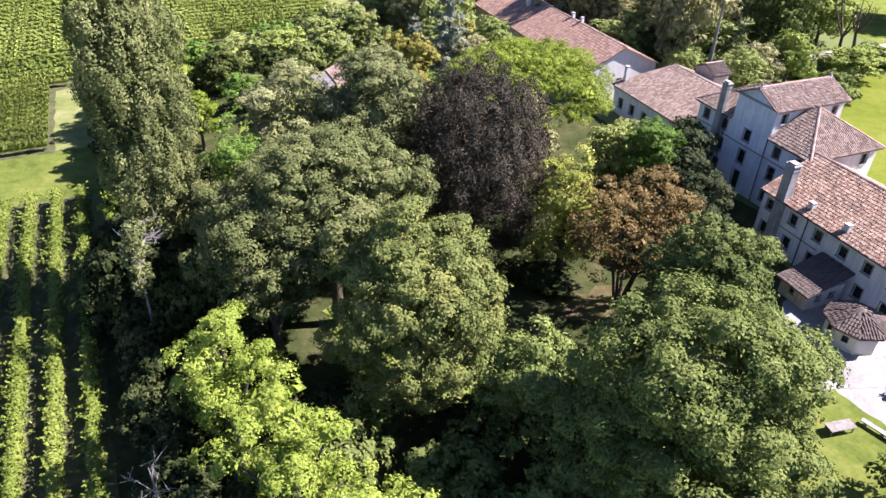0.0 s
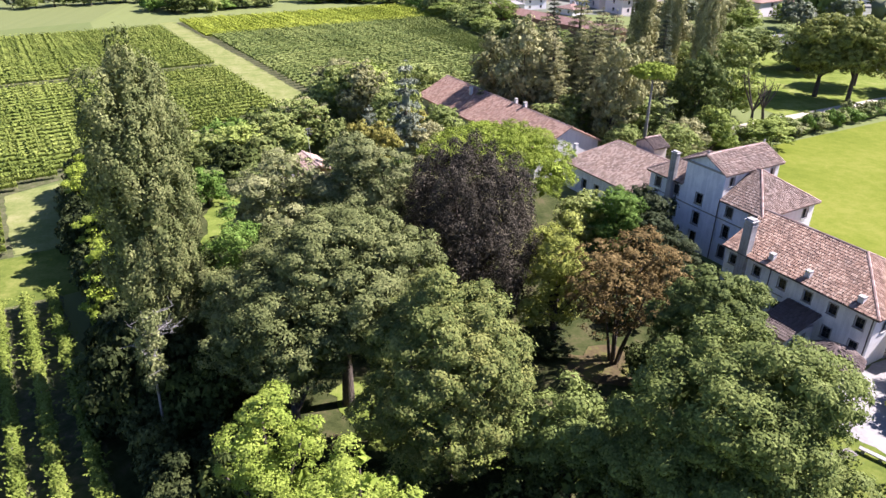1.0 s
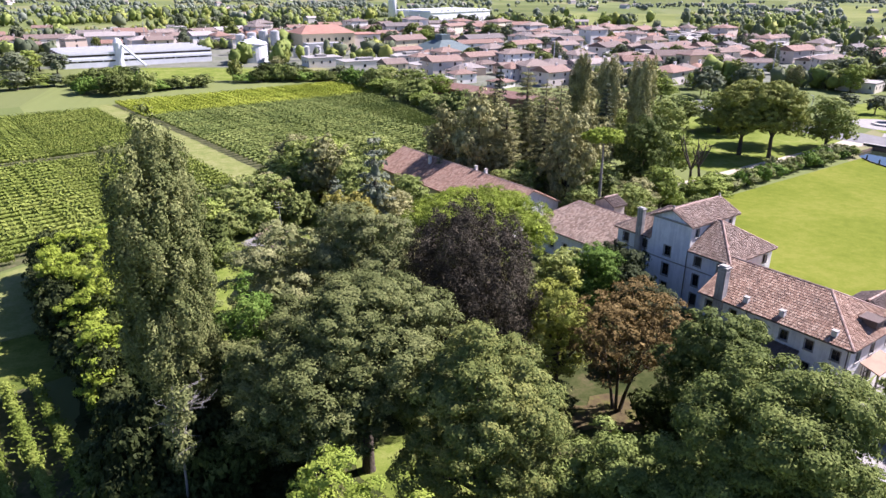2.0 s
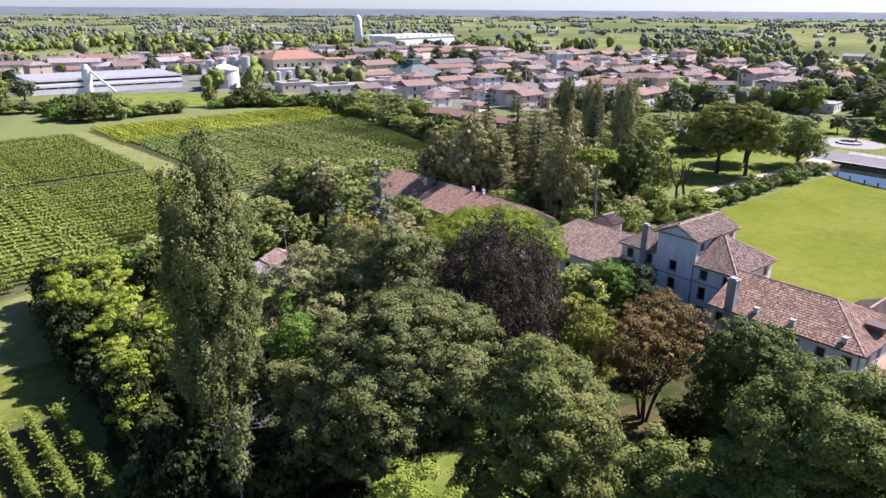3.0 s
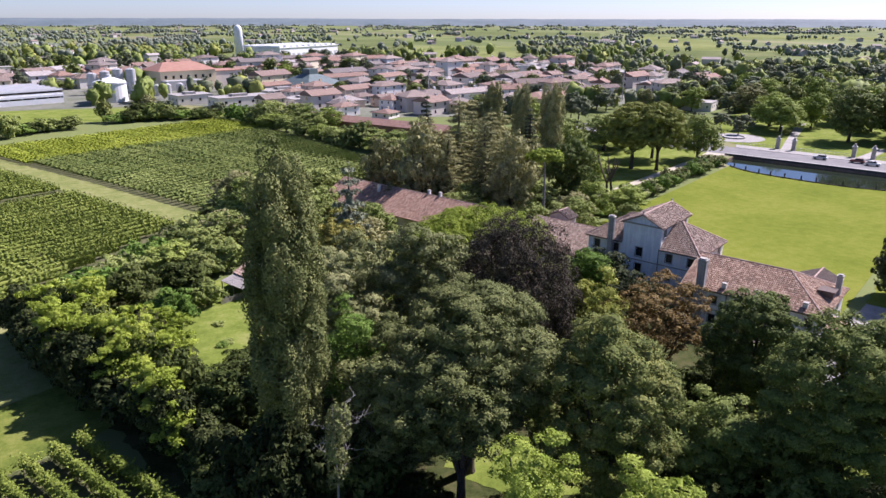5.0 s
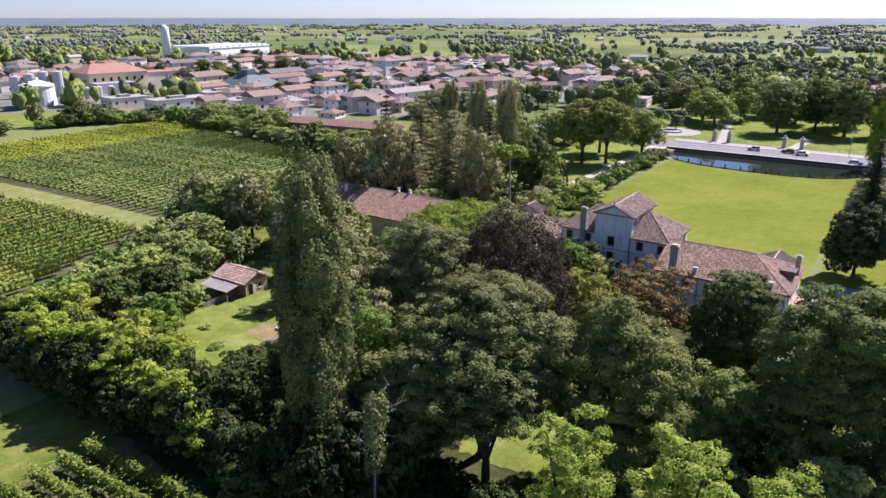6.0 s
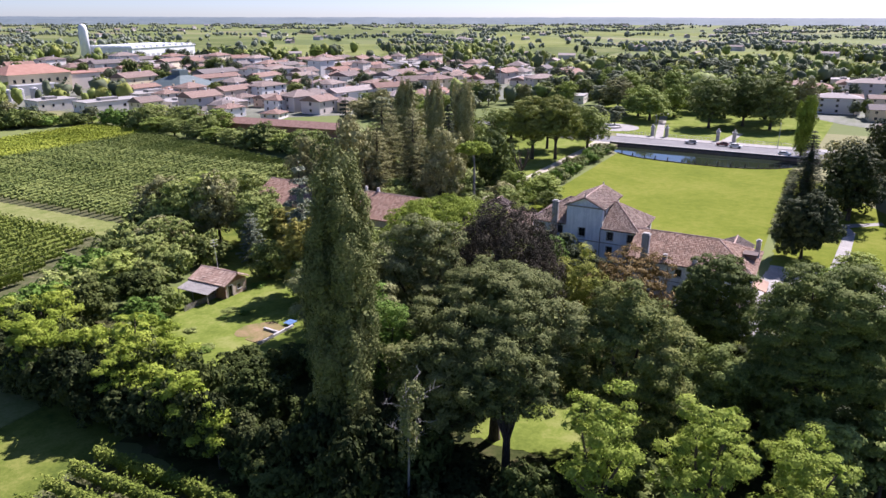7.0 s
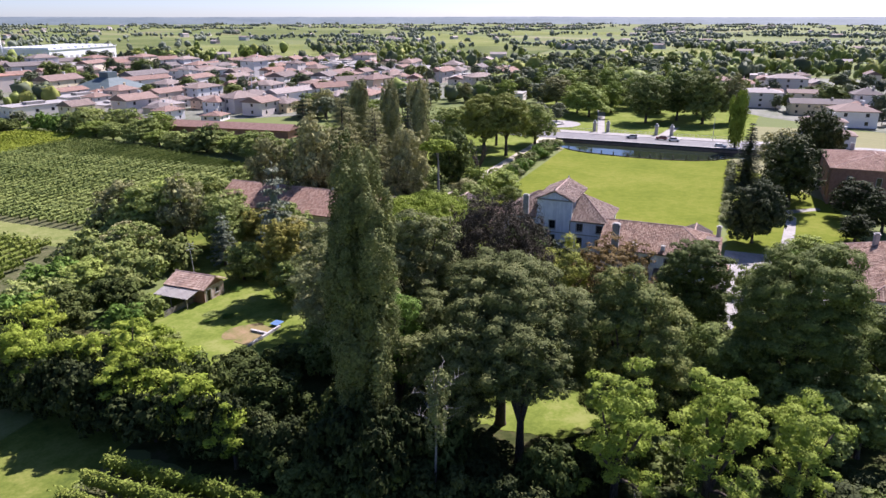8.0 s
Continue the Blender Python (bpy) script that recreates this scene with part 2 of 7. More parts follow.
WOOD_DARK = speckled("wood_shutter", (0.035, 0.03, 0.026), (0.075, 0.065, 0.055), 3.0, 0.7)
METAL_GREY = speckled("metal_sheet", (0.36, 0.36, 0.36), (0.52, 0.52, 0.51), 1.0, 0.55, 0.1, 0.3)
METAL_WHITE = speckled("metal_white", (0.66, 0.67, 0.68), (0.80, 0.80, 0.80), 0.4, 0.5, 0.05)
METAL_TEAL = speckled("metal_teal", (0.075, 0.108, 0.108), (0.125, 0.165, 0.162), 0.4, 0.6, 0.1)
RUST_SHEET = speckled("corrugated_rusty", (0.17, 0.09, 0.065), (0.29, 0.18, 0.14), 0.8, 0.75, 0.2)
FIBRE_SHEET = speckled("fibre_cement", (0.24, 0.225, 0.205), (0.36, 0.34, 0.315), 0.8)
CONCRETE = speckled("concrete_pale", (0.36, 0.35, 0.335), (0.52, 0.51, 0.49), 0.5)
BRICK_RED = speckled("brickwork_red", (0.21, 0.105, 0.075), (0.36, 0.20, 0.15), 1.5)
BRICK_PALE = speckled("brickwork_pale", (0.34, 0.20, 0.145), (0.60, 0.52, 0.45), 1.2)
ORANGE_ROOF = speckled("roof_orange", (0.27, 0.14, 0.10), (0.36, 0.205, 0.15), 0.3)
TARP_BLUE = speckled("tarpaulin_blue", (0.06, 0.13, 0.27), (0.14, 0.24, 0.42), 1.5, 0.5)
RUBBER = speckled("rubber_black", (0.015, 0.015, 0.015), (0.03, 0.03, 0.03), 5.0)


def lawn_mat(name, a, b_, c_, big=0.05, fine=2.5):
    m, nt, b = material(name, 0.95, 0, 0.02)
    p = n_place(nt)
    f = n_math(nt, "ADD", n_math(nt, "MULTIPLY", n_noise(nt, p, big, 4, 0.6), 0.45), n_math(nt, "MULTIPLY", n_noise(nt, p, fine, 4, 0.65), 0.25))
    f = n_math(nt, "ADD", f, n_math(nt, "MULTIPLY", n_noise(nt, p, 0.55, 3, 0.6), 0.3))
    c = n_ramp(nt, f, [(0.39, a), (0.5, b_), (0.61, c_)])
    wire(nt, b.inputs["Base Color"], c)
    wire(nt, b.inputs["Normal"], n_bump(nt, n_noise(nt, p, 6, 5, 0.7), 0.6, 0.06))
    return m


LITTER_GRASS = lawn_mat("grass_leaf_litter", (0.075, 0.055, 0.032), (0.105, 0.085, 0.04), (0.12, 0.13, 0.032), 0.5, 3.0)
GRASS_FAR = lawn_mat("grass_far_fields", (0.11, 0.135, 0.042), (0.165, 0.19, 0.062), (0.235, 0.24, 0.098), 0.006, 0.04)
FIELD_CROP = lawn_mat("field_crop", (0.075, 0.10, 0.035), (0.115, 0.14, 0.05), (0.175, 0.185, 0.08), 0.01, 0.05)
LAWN = lawn_mat("grass_lawn", (0.108, 0.140, 0.017), (0.144, 0.172, 0.023), (0.184, 0.198, 0.036))
GRASS = lawn_mat("grass_park", (0.070, 0.098, 0.020), (0.120, 0.150, 0.028), (0.185, 0.198, 0.05), 0.12)
GRASS_DRY = lawn_mat("grass_verge", (0.13, 0.16, 0.045), (0.185, 0.205, 0.068), (0.25, 0.245, 0.105), 0.15)
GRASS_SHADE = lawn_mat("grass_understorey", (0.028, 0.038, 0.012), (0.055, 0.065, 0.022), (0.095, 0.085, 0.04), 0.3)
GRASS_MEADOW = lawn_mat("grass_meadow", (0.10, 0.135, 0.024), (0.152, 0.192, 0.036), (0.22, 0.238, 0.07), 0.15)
GRASS_SCORCHED = lawn_mat("grass_scorched", (0.14, 0.15, 0.05), (0.215, 0.17, 0.08), (0.29, 0.205, 0.12), 0.3)


def plain_mat():
    """The plain: strips and blocks of crops, meadow and stubble out to the horizon."""
    m, nt, b = material("plain_fields", 0.92, 0, 0.1)
    p = n_place(nt)
    v = n_map(nt, p, (1 / 85, 1 / 210, 0), 25)
    blocks = n_cells(nt, v, 1.0)
    sep = nt.nodes.new("ShaderNodeSeparateColor")
    wire(nt, sep.inputs[0], blocks)
    c = n_ramp(nt, sep.outputs[0], [(0.0, (0.11, 0.14, 0.04)), (0.3, (0.15, 0.18, 0.06)), (0.55, (0.21, 0.24, 0.08)), (0.75, (0.17, 0.19, 0.07)), (0.9, (0.28, 0.26, 0.13)), (1.0, (0.23, 0.195, 0.12))])
    rows = n_noise(nt, n_map(nt, p, (0.35, 0.012, 0), 25), 1.0, 2)
    c = n_mix(nt, n_math(nt, "MULTIPLY", rows, 0.4), c, (0.07, 0.09, 0.03))
    c = n_mix(nt, n_math(nt, "MULTIPLY", n_noise(nt, p, 0.5, 5, 0.7), 0.5), c, (0.10, 0.13, 0.035))
    wire(nt, b.inputs["Base Color"], c)
    wire(nt, b.inputs["Normal"], n_bump(nt, n_noise(nt, p, 3, 4), 0.5, 0.08))
    return m


PLAIN = plain_mat()


def vine_floor():
    m, nt, b = material("vineyard_floor", 0.95, 0, 0.1)
    p = n_place(nt)
    c = n_ramp(nt, n_noise(nt, p, 0.9, 5, 0.7), [(0.35, (0.055, 0.07, 0.022)), (0.58, (0.105, 0.105, 0.05)), (0.8, (0.24, 0.19, 0.125))])
    wire(nt, b.inputs["Base Color"], c)
    return m


VINE_FLOOR = vine_floor()


def glassy(name, tint, rough):
    m, nt, b = material(name, rough, 0, 0.6)
    c = n_mix(nt, n_math(nt, "MULTIPLY", n_noise(nt, n_place(nt), 0.6, 3), 0.5), tint, (0.03, 0.032, 0.034))
    wire(nt, b.inputs["Base Color"], c)
    return m


PANE = glassy("window_pane", (0.012, 0.014, 0.016), 0.15)


def water_mat():
    m, nt, b = material("water_still", 0.06, 0, 0.5)
    b.inputs["Base Color"].default_value = (0.022, 0.03, 0.018, 1)
    wire(nt, b.inputs["Normal"], n_bump(nt, n_noise(nt, n_place(nt), 1.2, 2), 0.04, 0.05))
    return m


WATER = water_mat()


def paint(name, colour, rough=0.35):
    m, nt, b = material(name, rough, 0.0, 0.5)
    wire(nt, b.inputs["Base Color"], n_mix(nt, n_math(nt, "MULTIPLY", n_noise(nt, n_place(nt), 2, 3), 0.15), colour, tuple(0.6 * v for v in colour)))
    b.inputs["Coat Weight"].default_value = 0.4
    return m


CAR_SILVER, CAR_RED, CAR_WHITE, CAR_GREY = paint("paint_silver", (0.45, 0.46, 0.47)), paint("paint_dark_red", (0.16, 0.03, 0.025)), paint("paint_white", (0.72, 0.72, 0.71)), paint("paint_grey", (0.18, 0.19, 0.2))

# ---- building tools ----
VILLA = pose(34.6, 68.2, 0, 0, 0, -67.0)     # local x runs along the villa's length, local y from the park front to the lawn
FARM = pose(0, 0, 0, 0, 0, 25.8)             # local x along the vine rows of the large fields, local y across them


def spot(m, x, y, z=0.0):
    return m @ Vector((x, y, z))


def mesh_of(name, verts, faces, mat, smooth=False):
    """A mesh from arrays: verts (n, 3), faces (m, k) or a list of index tuples."""
    me = bpy.data.meshes.new(name)
    verts = np.asarray(verts, dtype=np.float32)
    if isinstance(faces, np.ndarray):
        k = faces.shape[1]
        me.vertices.add(len(verts))
        me.vertices.foreach_set("co", verts.ravel())
        me.loops.add(faces.size)
        me.loops.foreach_set("vertex_index", faces.astype(np.int32).ravel())
        me.polygons.add(len(faces))
        me.polygons.foreach_set("loop_start", np.arange(len(faces), dtype=np.int32) * k)
        me.update(calc_edges=True)
    else:
        me.from_pydata(verts.tolist(), [], faces)
        me.update()
    if smooth:
        me.polygons.foreach_set("use_smooth", np.ones(len(me.polygons), dtype=bool))
    me.materials.append(mat)
    return me


def part(name, shape, mat, parent=None, label="", smooth=False):
    """One mesh object from (verts, faces), or from a mesh, under its parent."""
    me = shape if isinstance(shape, bpy.types.Mesh) else mesh_of(name, shape[0], shape[1], mat, smooth)
    ob = new(name, me)
    if parent is not None:
        ob.parent = parent
    return tagged(ob, label)


def thing(name, label, category, m=None, group="", kind=""):
    ob = new(name)
    ob.empty_display_size = 0.3
    if m is not None:
        ob.matrix_world = m
    return tagged(ob, label, category, group, kind)


def joined(shapes):
    vs, fs, n = [], [], 0
    for v, f in shapes:
        v = np.asarray(v, dtype=float).reshape(-1, 3)
        vs.append(v)
        fs += [tuple(int(i) + n for i in q) for q in f]
        n += len(v)
    return np.vstack(vs), fs


def box(x0, y0, z0, x1, y1, z1):
    v = [(x, y, z) for z in (z0, z1) for y in (y0, y1) for x in (x0, x1)]
    return np.array(v, float), [(0, 2, 3, 1), (4, 5, 7, 6), (0, 1, 5, 4), (2, 6, 7, 3), (0, 4, 6, 2), (1, 3, 7, 5)]


def bevel_box(x0, y0, z0, x1, y1, z1, r):
    bm = bmesh.new()
    bmesh.ops.create_cube(bm, size=1.0, matrix=Matrix.LocRotScale(((x0 + x1) / 2, (y0 + y1) / 2, (z0 + z1) / 2), None, (x1 - x0, y1 - y0, z1 - z0)))
    bmesh.ops.bevel(bm, geom=list(bm.edges), offset=r, segments=2, affect="EDGES")
    v = np.array([q.co[:] for q in bm.verts])
    bm.verts.index_update()
    f = [tuple(q.index for q in face.verts) for face in bm.faces]
    bm.free()
    return v, f


def prism(points, z0, z1):
    n = len(points)
    v = [(x, y, z0) for x, y in points] + [(x, y, z1) for x, y in points]
    f = [tuple(range(n, 2 * n)), tuple(range(n - 1, -1, -1))] + [(i, (i + 1) % n, n + (i + 1) % n, n + i) for i in range(n)]
    return np.array(v, float), f


def ring(cx, cy, r, sides, r2=None):
    return [(cx + r * math.cos(2 * math.pi * i / sides), cy + (r2 or r) * math.sin(2 * math.pi * i / sides)) for i in range(sides)]


def cone_stack(cx, cy, levels, sides=12):
    """A turned shape: levels of (z, radius), closed at both ends."""
    v, f = [], []
    for z, r in levels:
        v += [(x, y, z) for x, y in ring(cx, cy, r, sides)]
    for k in range(len(levels) - 1):
        for i in range(sides):
            a, b = k * sides + i, k * sides + (i + 1) % sides
            f.append((a, b, b + sides, a + sides))
    f += [tuple(range(sides - 1, -1, -1)), tuple(range((len(levels) - 1) * sides, len(levels) * sides))]
    return np.array(v, float), f


def tube(points, radii, sides=7):
    """A tapered tube along points, as triangles."""
    pts = [Vector(p) for p in points]
    v, f = [], []
    for i, p in enumerate(pts):
        way = (pts[min(i + 1, len(pts) - 1)] - pts[max(i - 1, 0)]).normalized()
        side = way.cross(Vector((0.31, 0.95, 0.05))).normalized()
        up = side.cross(way)
        for k in range(sides):
            a = 2 * math.pi * k / sides
            v.append(p + radii[i] * (math.cos(a) * side + math.sin(a) * up))
    for i in range(len(pts) - 1):
        for k in range(sides):
            a, b = i * sides + k, i * sides + (k + 1) % sides
            f += [(a, b, b + sides), (a, b + sides, a + sides)]
    e = (len(pts) - 1) * sides
    f += [(e, e + k, e + k + 1) for k in range(1, sides - 1)]
    return np.array([q[:] for q in v]), f


# ---- foliage ----
def unit(a):
    return a / np.maximum(np.linalg.norm(a, axis=-1, keepdims=True), 1e-6)


def leaf_cards(rng, place, facing, size, slim=0.72):
    """Small pointed leaf sprays, one island each: returns verts and triangles."""
    n = len(place)
    along = unit(np.cross(facing, rng.normal(size=(n, 3))))
    across = np.cross(facing, along)
    s = (size * rng.uniform(0.65, 1.35, (n, 1)))
    v = np.stack([place - along * s * 0.5 - across * s * slim * 0.5, place - along * s * 0.5 + across * s * slim * 0.5, place + along * s * 0.5], axis=1).reshape(-1, 3)
    f = np.arange(3 * n).reshape(-1, 3)
    return v, f


def clumps_to_leaves(rng, centres, radii, outward, dens, size, flat=0.8, slim=0.7, wild=0.5):
    """Leaves over the outer faces of many small clumps, with a few loose twigs standing out of them."""
    counts = np.maximum((dens * 6.3 * radii ** 2 * rng.uniform(0.75, 1.25, len(radii))).astype(int), 3)
    idx = np.repeat(np.arange(len(radii)), counts)
    d = unit(0.62 * rng.normal(size=(len(idx), 3)) + 0.75 * outward[idx] + np.array([0, 0, 0.3]))
    u = rng.uniform(0, 1, (len(idx), 1))
    r = radii[idx][:, None] * np.where(rng.uniform(0, 1, u.shape) < 0.14, 0.95 + 0.45 * u, 0.72 + 0.34 * u)
    place = centres[idx] + d * r * np.array([1, 1, flat])
    facing = unit(d * np.array([1, 1, 1 / flat]) + wild * rng.normal(size=d.shape))
    return leaf_cards(rng, place, facing, size, slim)


def spaced(rng, p, gap):
    """Indices of points that keep about a gap from one another."""
    kept = []
    for i, q in enumerate(p):
        if not kept or np.min(np.sum((p[kept] - q) ** 2, axis=1)) > (gap * rng.uniform(0.7, 1.2)) ** 2:
            kept.append(i)
    return np.array(kept, int)


def unit_ball(fine):
    ball = bmesh.new()
    bmesh.ops.create_icosphere(ball, subdivisions=fine, radius=1.0)
    ball.verts.index_update()
    v, f = np.array([q.co[:] for q in ball.verts]), np.array([[q.index for q in face.verts] for face in ball.faces])
    ball.free()
    return v, f


BALLS = {False: unit_ball(1), True: unit_ball(2)}


def dark_inside(rng, c, r, scale, size):
    """Twigs and shaded leaves within a lobe: large loose sprays, no closed skin."""
    r = np.asarray(r, float) * scale
    n = int(min(max(9.0 * (r[0] * r[1] + 2 * r[0] * r[2]) / 3 / size ** 2, 10), 900))
    d = unit(rng.normal(size=(n, 3)))
    return leaf_cards(rng, np.asarray(c, float) + d * r * rng.uniform(0.55, 1.05, (n, 1)), unit(d + 0.5 * rng.normal(size=d.shape)), size * 1.5, 0.95)


def rough_core(rng, c, r, scale=0.74, fine=True):
    """The dense dark inside of a lobe: a lumpy body behind the leaves."""
    ball_v, ball_f = BALLS[fine]
    bump_ = np.array([noise.noise(Vector(p * 2.3) + Vector(c)) for p in ball_v])[:, None]
    return ball_v * (scale + 0.16 * bump_) * np.asarray(r) + np.asarray(c), ball_f


def stack(shapes):
    vs, fs, n = [], [], 0
    for v, f in shapes:
        vs.append(v)
        fs.append(np.asarray(f) + n)
        n += len(v)
    return np.vstack(vs), np.vstack(fs)


def lobed_crown(rng, lobes, clump, dens, size, flat=0.8, low=-0.45, core=0.6, slim=0.72, wild=0.5, fill=1.25):
    """A crown from lobes (centre, radii): clumps spaced over each lobe, leaves over each clump, twigs within."""
    cs, outs, cores = [], [], []
    for c, r in lobes:
        c, r = np.asarray(c, float), np.asarray(r, float)
        area = 12.6 * ((r[0] * r[1]) ** 1.6 / 3 + (r[0] * r[2]) ** 1.6 / 3 + (r[1] * r[2]) ** 1.6 / 3) ** (1 / 1.6)
        n = max(int(2.2 * fill * area / (3.1 * clump ** 2)), 8)
        d = unit(rng.normal(size=(3 * n, 3)))
        d = d[d[:, 2] > low][:n]
        p = c + d * r * rng.uniform(0.76, 1.08, (len(d), 1))
        keep = np.ones(len(d), bool)
        for c2, r2 in lobes:
            if c2 is not c and np.linalg.norm((np.asarray(c2) - c)) > 0.01:
                keep &= np.linalg.norm((p - np.asarray(c2)) / np.asarray(r2), axis=1) > 0.72
        gaps = np.array([noise.noise(Vector(q * (0.5 / clump))) for q in p])
        keep &= gaps > -0.3
        p = p + (p - c) * np.clip(gaps, -0.2, 0.5)[:, None] * 0.2
        cs.append(p[keep])
        outs.append(unit(d / r)[keep])
        if core > 0:
            cores.append(dark_inside(rng, c, r, core + 0.06, max(0.42, size * 1.1)))
    cs, outs = np.vstack(cs), np.vstack(outs)
    pick = rng.permutation(len(cs))
    pick = pick[spaced(rng, cs[pick], clump * 0.98 / math.sqrt(fill))]
    v, f = clumps_to_leaves(rng, cs[pick], clump * rng.uniform(0.62, 1.25, len(pick)), outs[pick], dens, size, flat, slim, wild)
    return stack([(v, f)] + cores)


def random_lobes(rng, h, r, base, count, heads=(0.24, 0.42), squash=0.72, dome=0.54):
    """Lobes of a broad crown between base and h, about r across: a body and many uneven heads over it."""
    mid = (h + base) / 2
    half = (h - base) / 2
    lobes = [((0, 0, mid), (r * dome, r * dome, half * (0.5 + 0.45 * dome)))]
    n = count * 2
    a0 = rng.uniform(0, 6.28)
    for i in range(n):
        z = 0.97 - 1.78 * (i + 0.5) / n + rng.uniform(-0.07, 0.07)
        a = a0 + i * 2.4 + rng.uniform(-0.35, 0.35)
        q = math.sqrt(max(1 - z * z, 0.02)) if z > 0 else math.sqrt(1 - abs(z) ** 3.5)
        rr = r * rng.uniform(*heads)
        rz = min(rr * squash * rng.uniform(0.8, 1.15), half * 0.6)
        d = (r * rng.uniform(0.82, 1.16) - rr) * q
        lobes.append(((d * math.cos(a), d * math.sin(a), mid + (half - rz) * z * rng.uniform(0.92, 1.06)), (rr, rr, rz)))
    return lobes


def limbs(rng, lobes, height, girth, fork=0.35):
    """Trunk up into the crown and a limb to every lobe."""
    lean = rng.uniform(-0.02, 0.02, 2) * height
    top = (lean[0], lean[1], height)
    pts = [(0, 0, -0.3), (0, 0, 0.4), (lean[0] * 0.3, lean[1] * 0.3, height * 0.35), (lean[0] * 0.7, lean[1] * 0.7, height * 0.7), top]
    shapes = [tube(pts, [girth * 1.5, girth * 1.1, girth * 0.85, girth * 0.6, girth * 0.25], 9)]
    for c, r in lobes[::2]:
        z0 = height * rng.uniform(fork, fork + 0.25)
        c = np.asarray(c, float)
        midp = (c[0] * 0.45, c[1] * 0.45, z0 + 0.45 * (c[2] - z0) + 0.3)
        shapes.append(tube([(lean[0] * 0.4, lean[1] * 0.4, z0), midp, tuple(c)], [girth * 0.5, girth * 0.34, girth * 0.12], 6))
    return joined(shapes)


def tree(name, label, category, x, y, trunk, bark, crown, leaf, turn=0.0, group=""):
    t = thing(name, label, category, pose(x, y, 0, 0, 0, turn), group)
    part("trunk", trunk, bark, t, "", True)
    part("crown", crown, leaf, t)
    return t


def broad_tree(seed, h, r, base, count, clump, dens, size, flat=0.62, fill=1.3, slim=0.72, low=-0.8, wild=0.32, heads=(0.24, 0.42), core=0.6, dome=0.54):
    rng = np.random.default_rng(seed)
    lobes = random_lobes(rng, h, r, base, count, heads, 0.72, dome)
    return limbs(rng, lobes, base + (h - base) * 0.45, 0.035 * h * 0.8), lobed_crown(rng, lobes, clump, dens, size, flat, low, core, slim, wild, fill)


def column_tree(seed, h, r, base, clump, dens, size, oval=1.0):
    """An upright poplar: many steep plumes of foliage round a tall stem, uneven in height."""
    rng = np.random.default_rng(seed)
    lobes = []
    n = 34
    for i in range(n):
        u = (i + 0.5) / n
        z = base + (h - base) * (0.06 + 0.86 * u)
        wide = r * (0.56 + 0.44 * math.sin(math.pi * min(0.06 + 0.66 * u, 1.0)))
        if u > 0.88:
            wide *= 1 - 0.5 * (u - 0.88) / 0.12
        a = i * 2.4 + rng.uniform(-0.4, 0.4)
        rr = max(wide * rng.uniform(0.27, 0.42), 0.45)
        d = max(wide * rng.uniform(0.84, 1.18) - rr, 0)
        lobes.append(((d * math.cos(a), d * math.sin(a), z), (rr, rr, min((h - base) * rng.uniform(0.09, 0.17), h - z + 0.2))))
    lobes.append(((0, 0, (h + base) / 2), (r * 0.52, r * 0.52, (h - base) * 0.43)))
    lobes = [((x, y * oval, z), (a, b * (0.5 + 0.5 * oval), c)) for (x, y, z), (a, b, c) in lobes]
    crown = lobed_crown(rng, lobes, clump, dens, size, 1.7, -0.8, 0.68, 0.8, 0.25, 1.15)
    return limbs(rng, lobes[:0], h * 0.8, 0.016 * h), crown


def conifer(seed, h, r, base, dens, size, droop=0.25, step=1.1, power=0.8):
    """Whorls of flat, drooping boughs round a straight stem."""
    rng = np.random.default_rng(seed)
    cs, rs, outs = [], [], []
    boughs = []
    z = base
    while z < h - 0.4:
        u = (z - base) / (h - base)
        reach = r * (1 - u) ** power * rng.uniform(0.85, 1.12)
        n = 7
        a0 = rng.uniform(0, 6.3)
        for k in range(n):
            a = a0 + 6.283 * k / n + rng.uniform(-0.2, 0.2)
            length = reach * rng.uniform(0.75, 1.1)
            boughs.append(tube([(0, 0, z), (length * math.cos(a) * 0.9, length * math.sin(a) * 0.9, z - droop * length * 0.8)], [0.07, 0.02], 4))
            m = max(int(length / 0.75), 1)
            for j in range(m):
                s = length * (j + 0.8) / m
                cs.append((s * math.cos(a), s * math.sin(a), z - droop * s + rng.uniform(-0.1, 0.1)))
                rs.append(rng.uniform(0.45, 0.75) * (0.6 + 0.4 * r / 4))
                outs.append((math.cos(a) * 0.5, math.sin(a) * 0.5, 0.6))
        z += step * rng.uniform(0.8, 1.2)
    cs.append((0, 0, h - 0.3))
    rs.append(0.4)
    outs.append((0, 0, 1))
    crown = clumps_to_leaves(rng, np.array(cs), np.array(rs), np.array(outs), dens, size, 0.45, 0.4, 0.6)
    u = np.linspace(0, 1, 5)
    core = stack([crown] + [rough_core(rng, (0, 0, base + (h - base) * q), (r * 0.5 * (1 - q) + 0.1, r * 0.5 * (1 - q) + 0.1, (h - base) * 0.16), 0.74, False) for q in (0.1, 0.35, 0.6)])
    trunk = joined([tube([(0, 0, -0.3), (0, 0, h * 0.5), (0, 0, h - 0.2)], [0.028 * h, 0.018 * h, 0.03], 8)] + boughs)
    return trunk, core

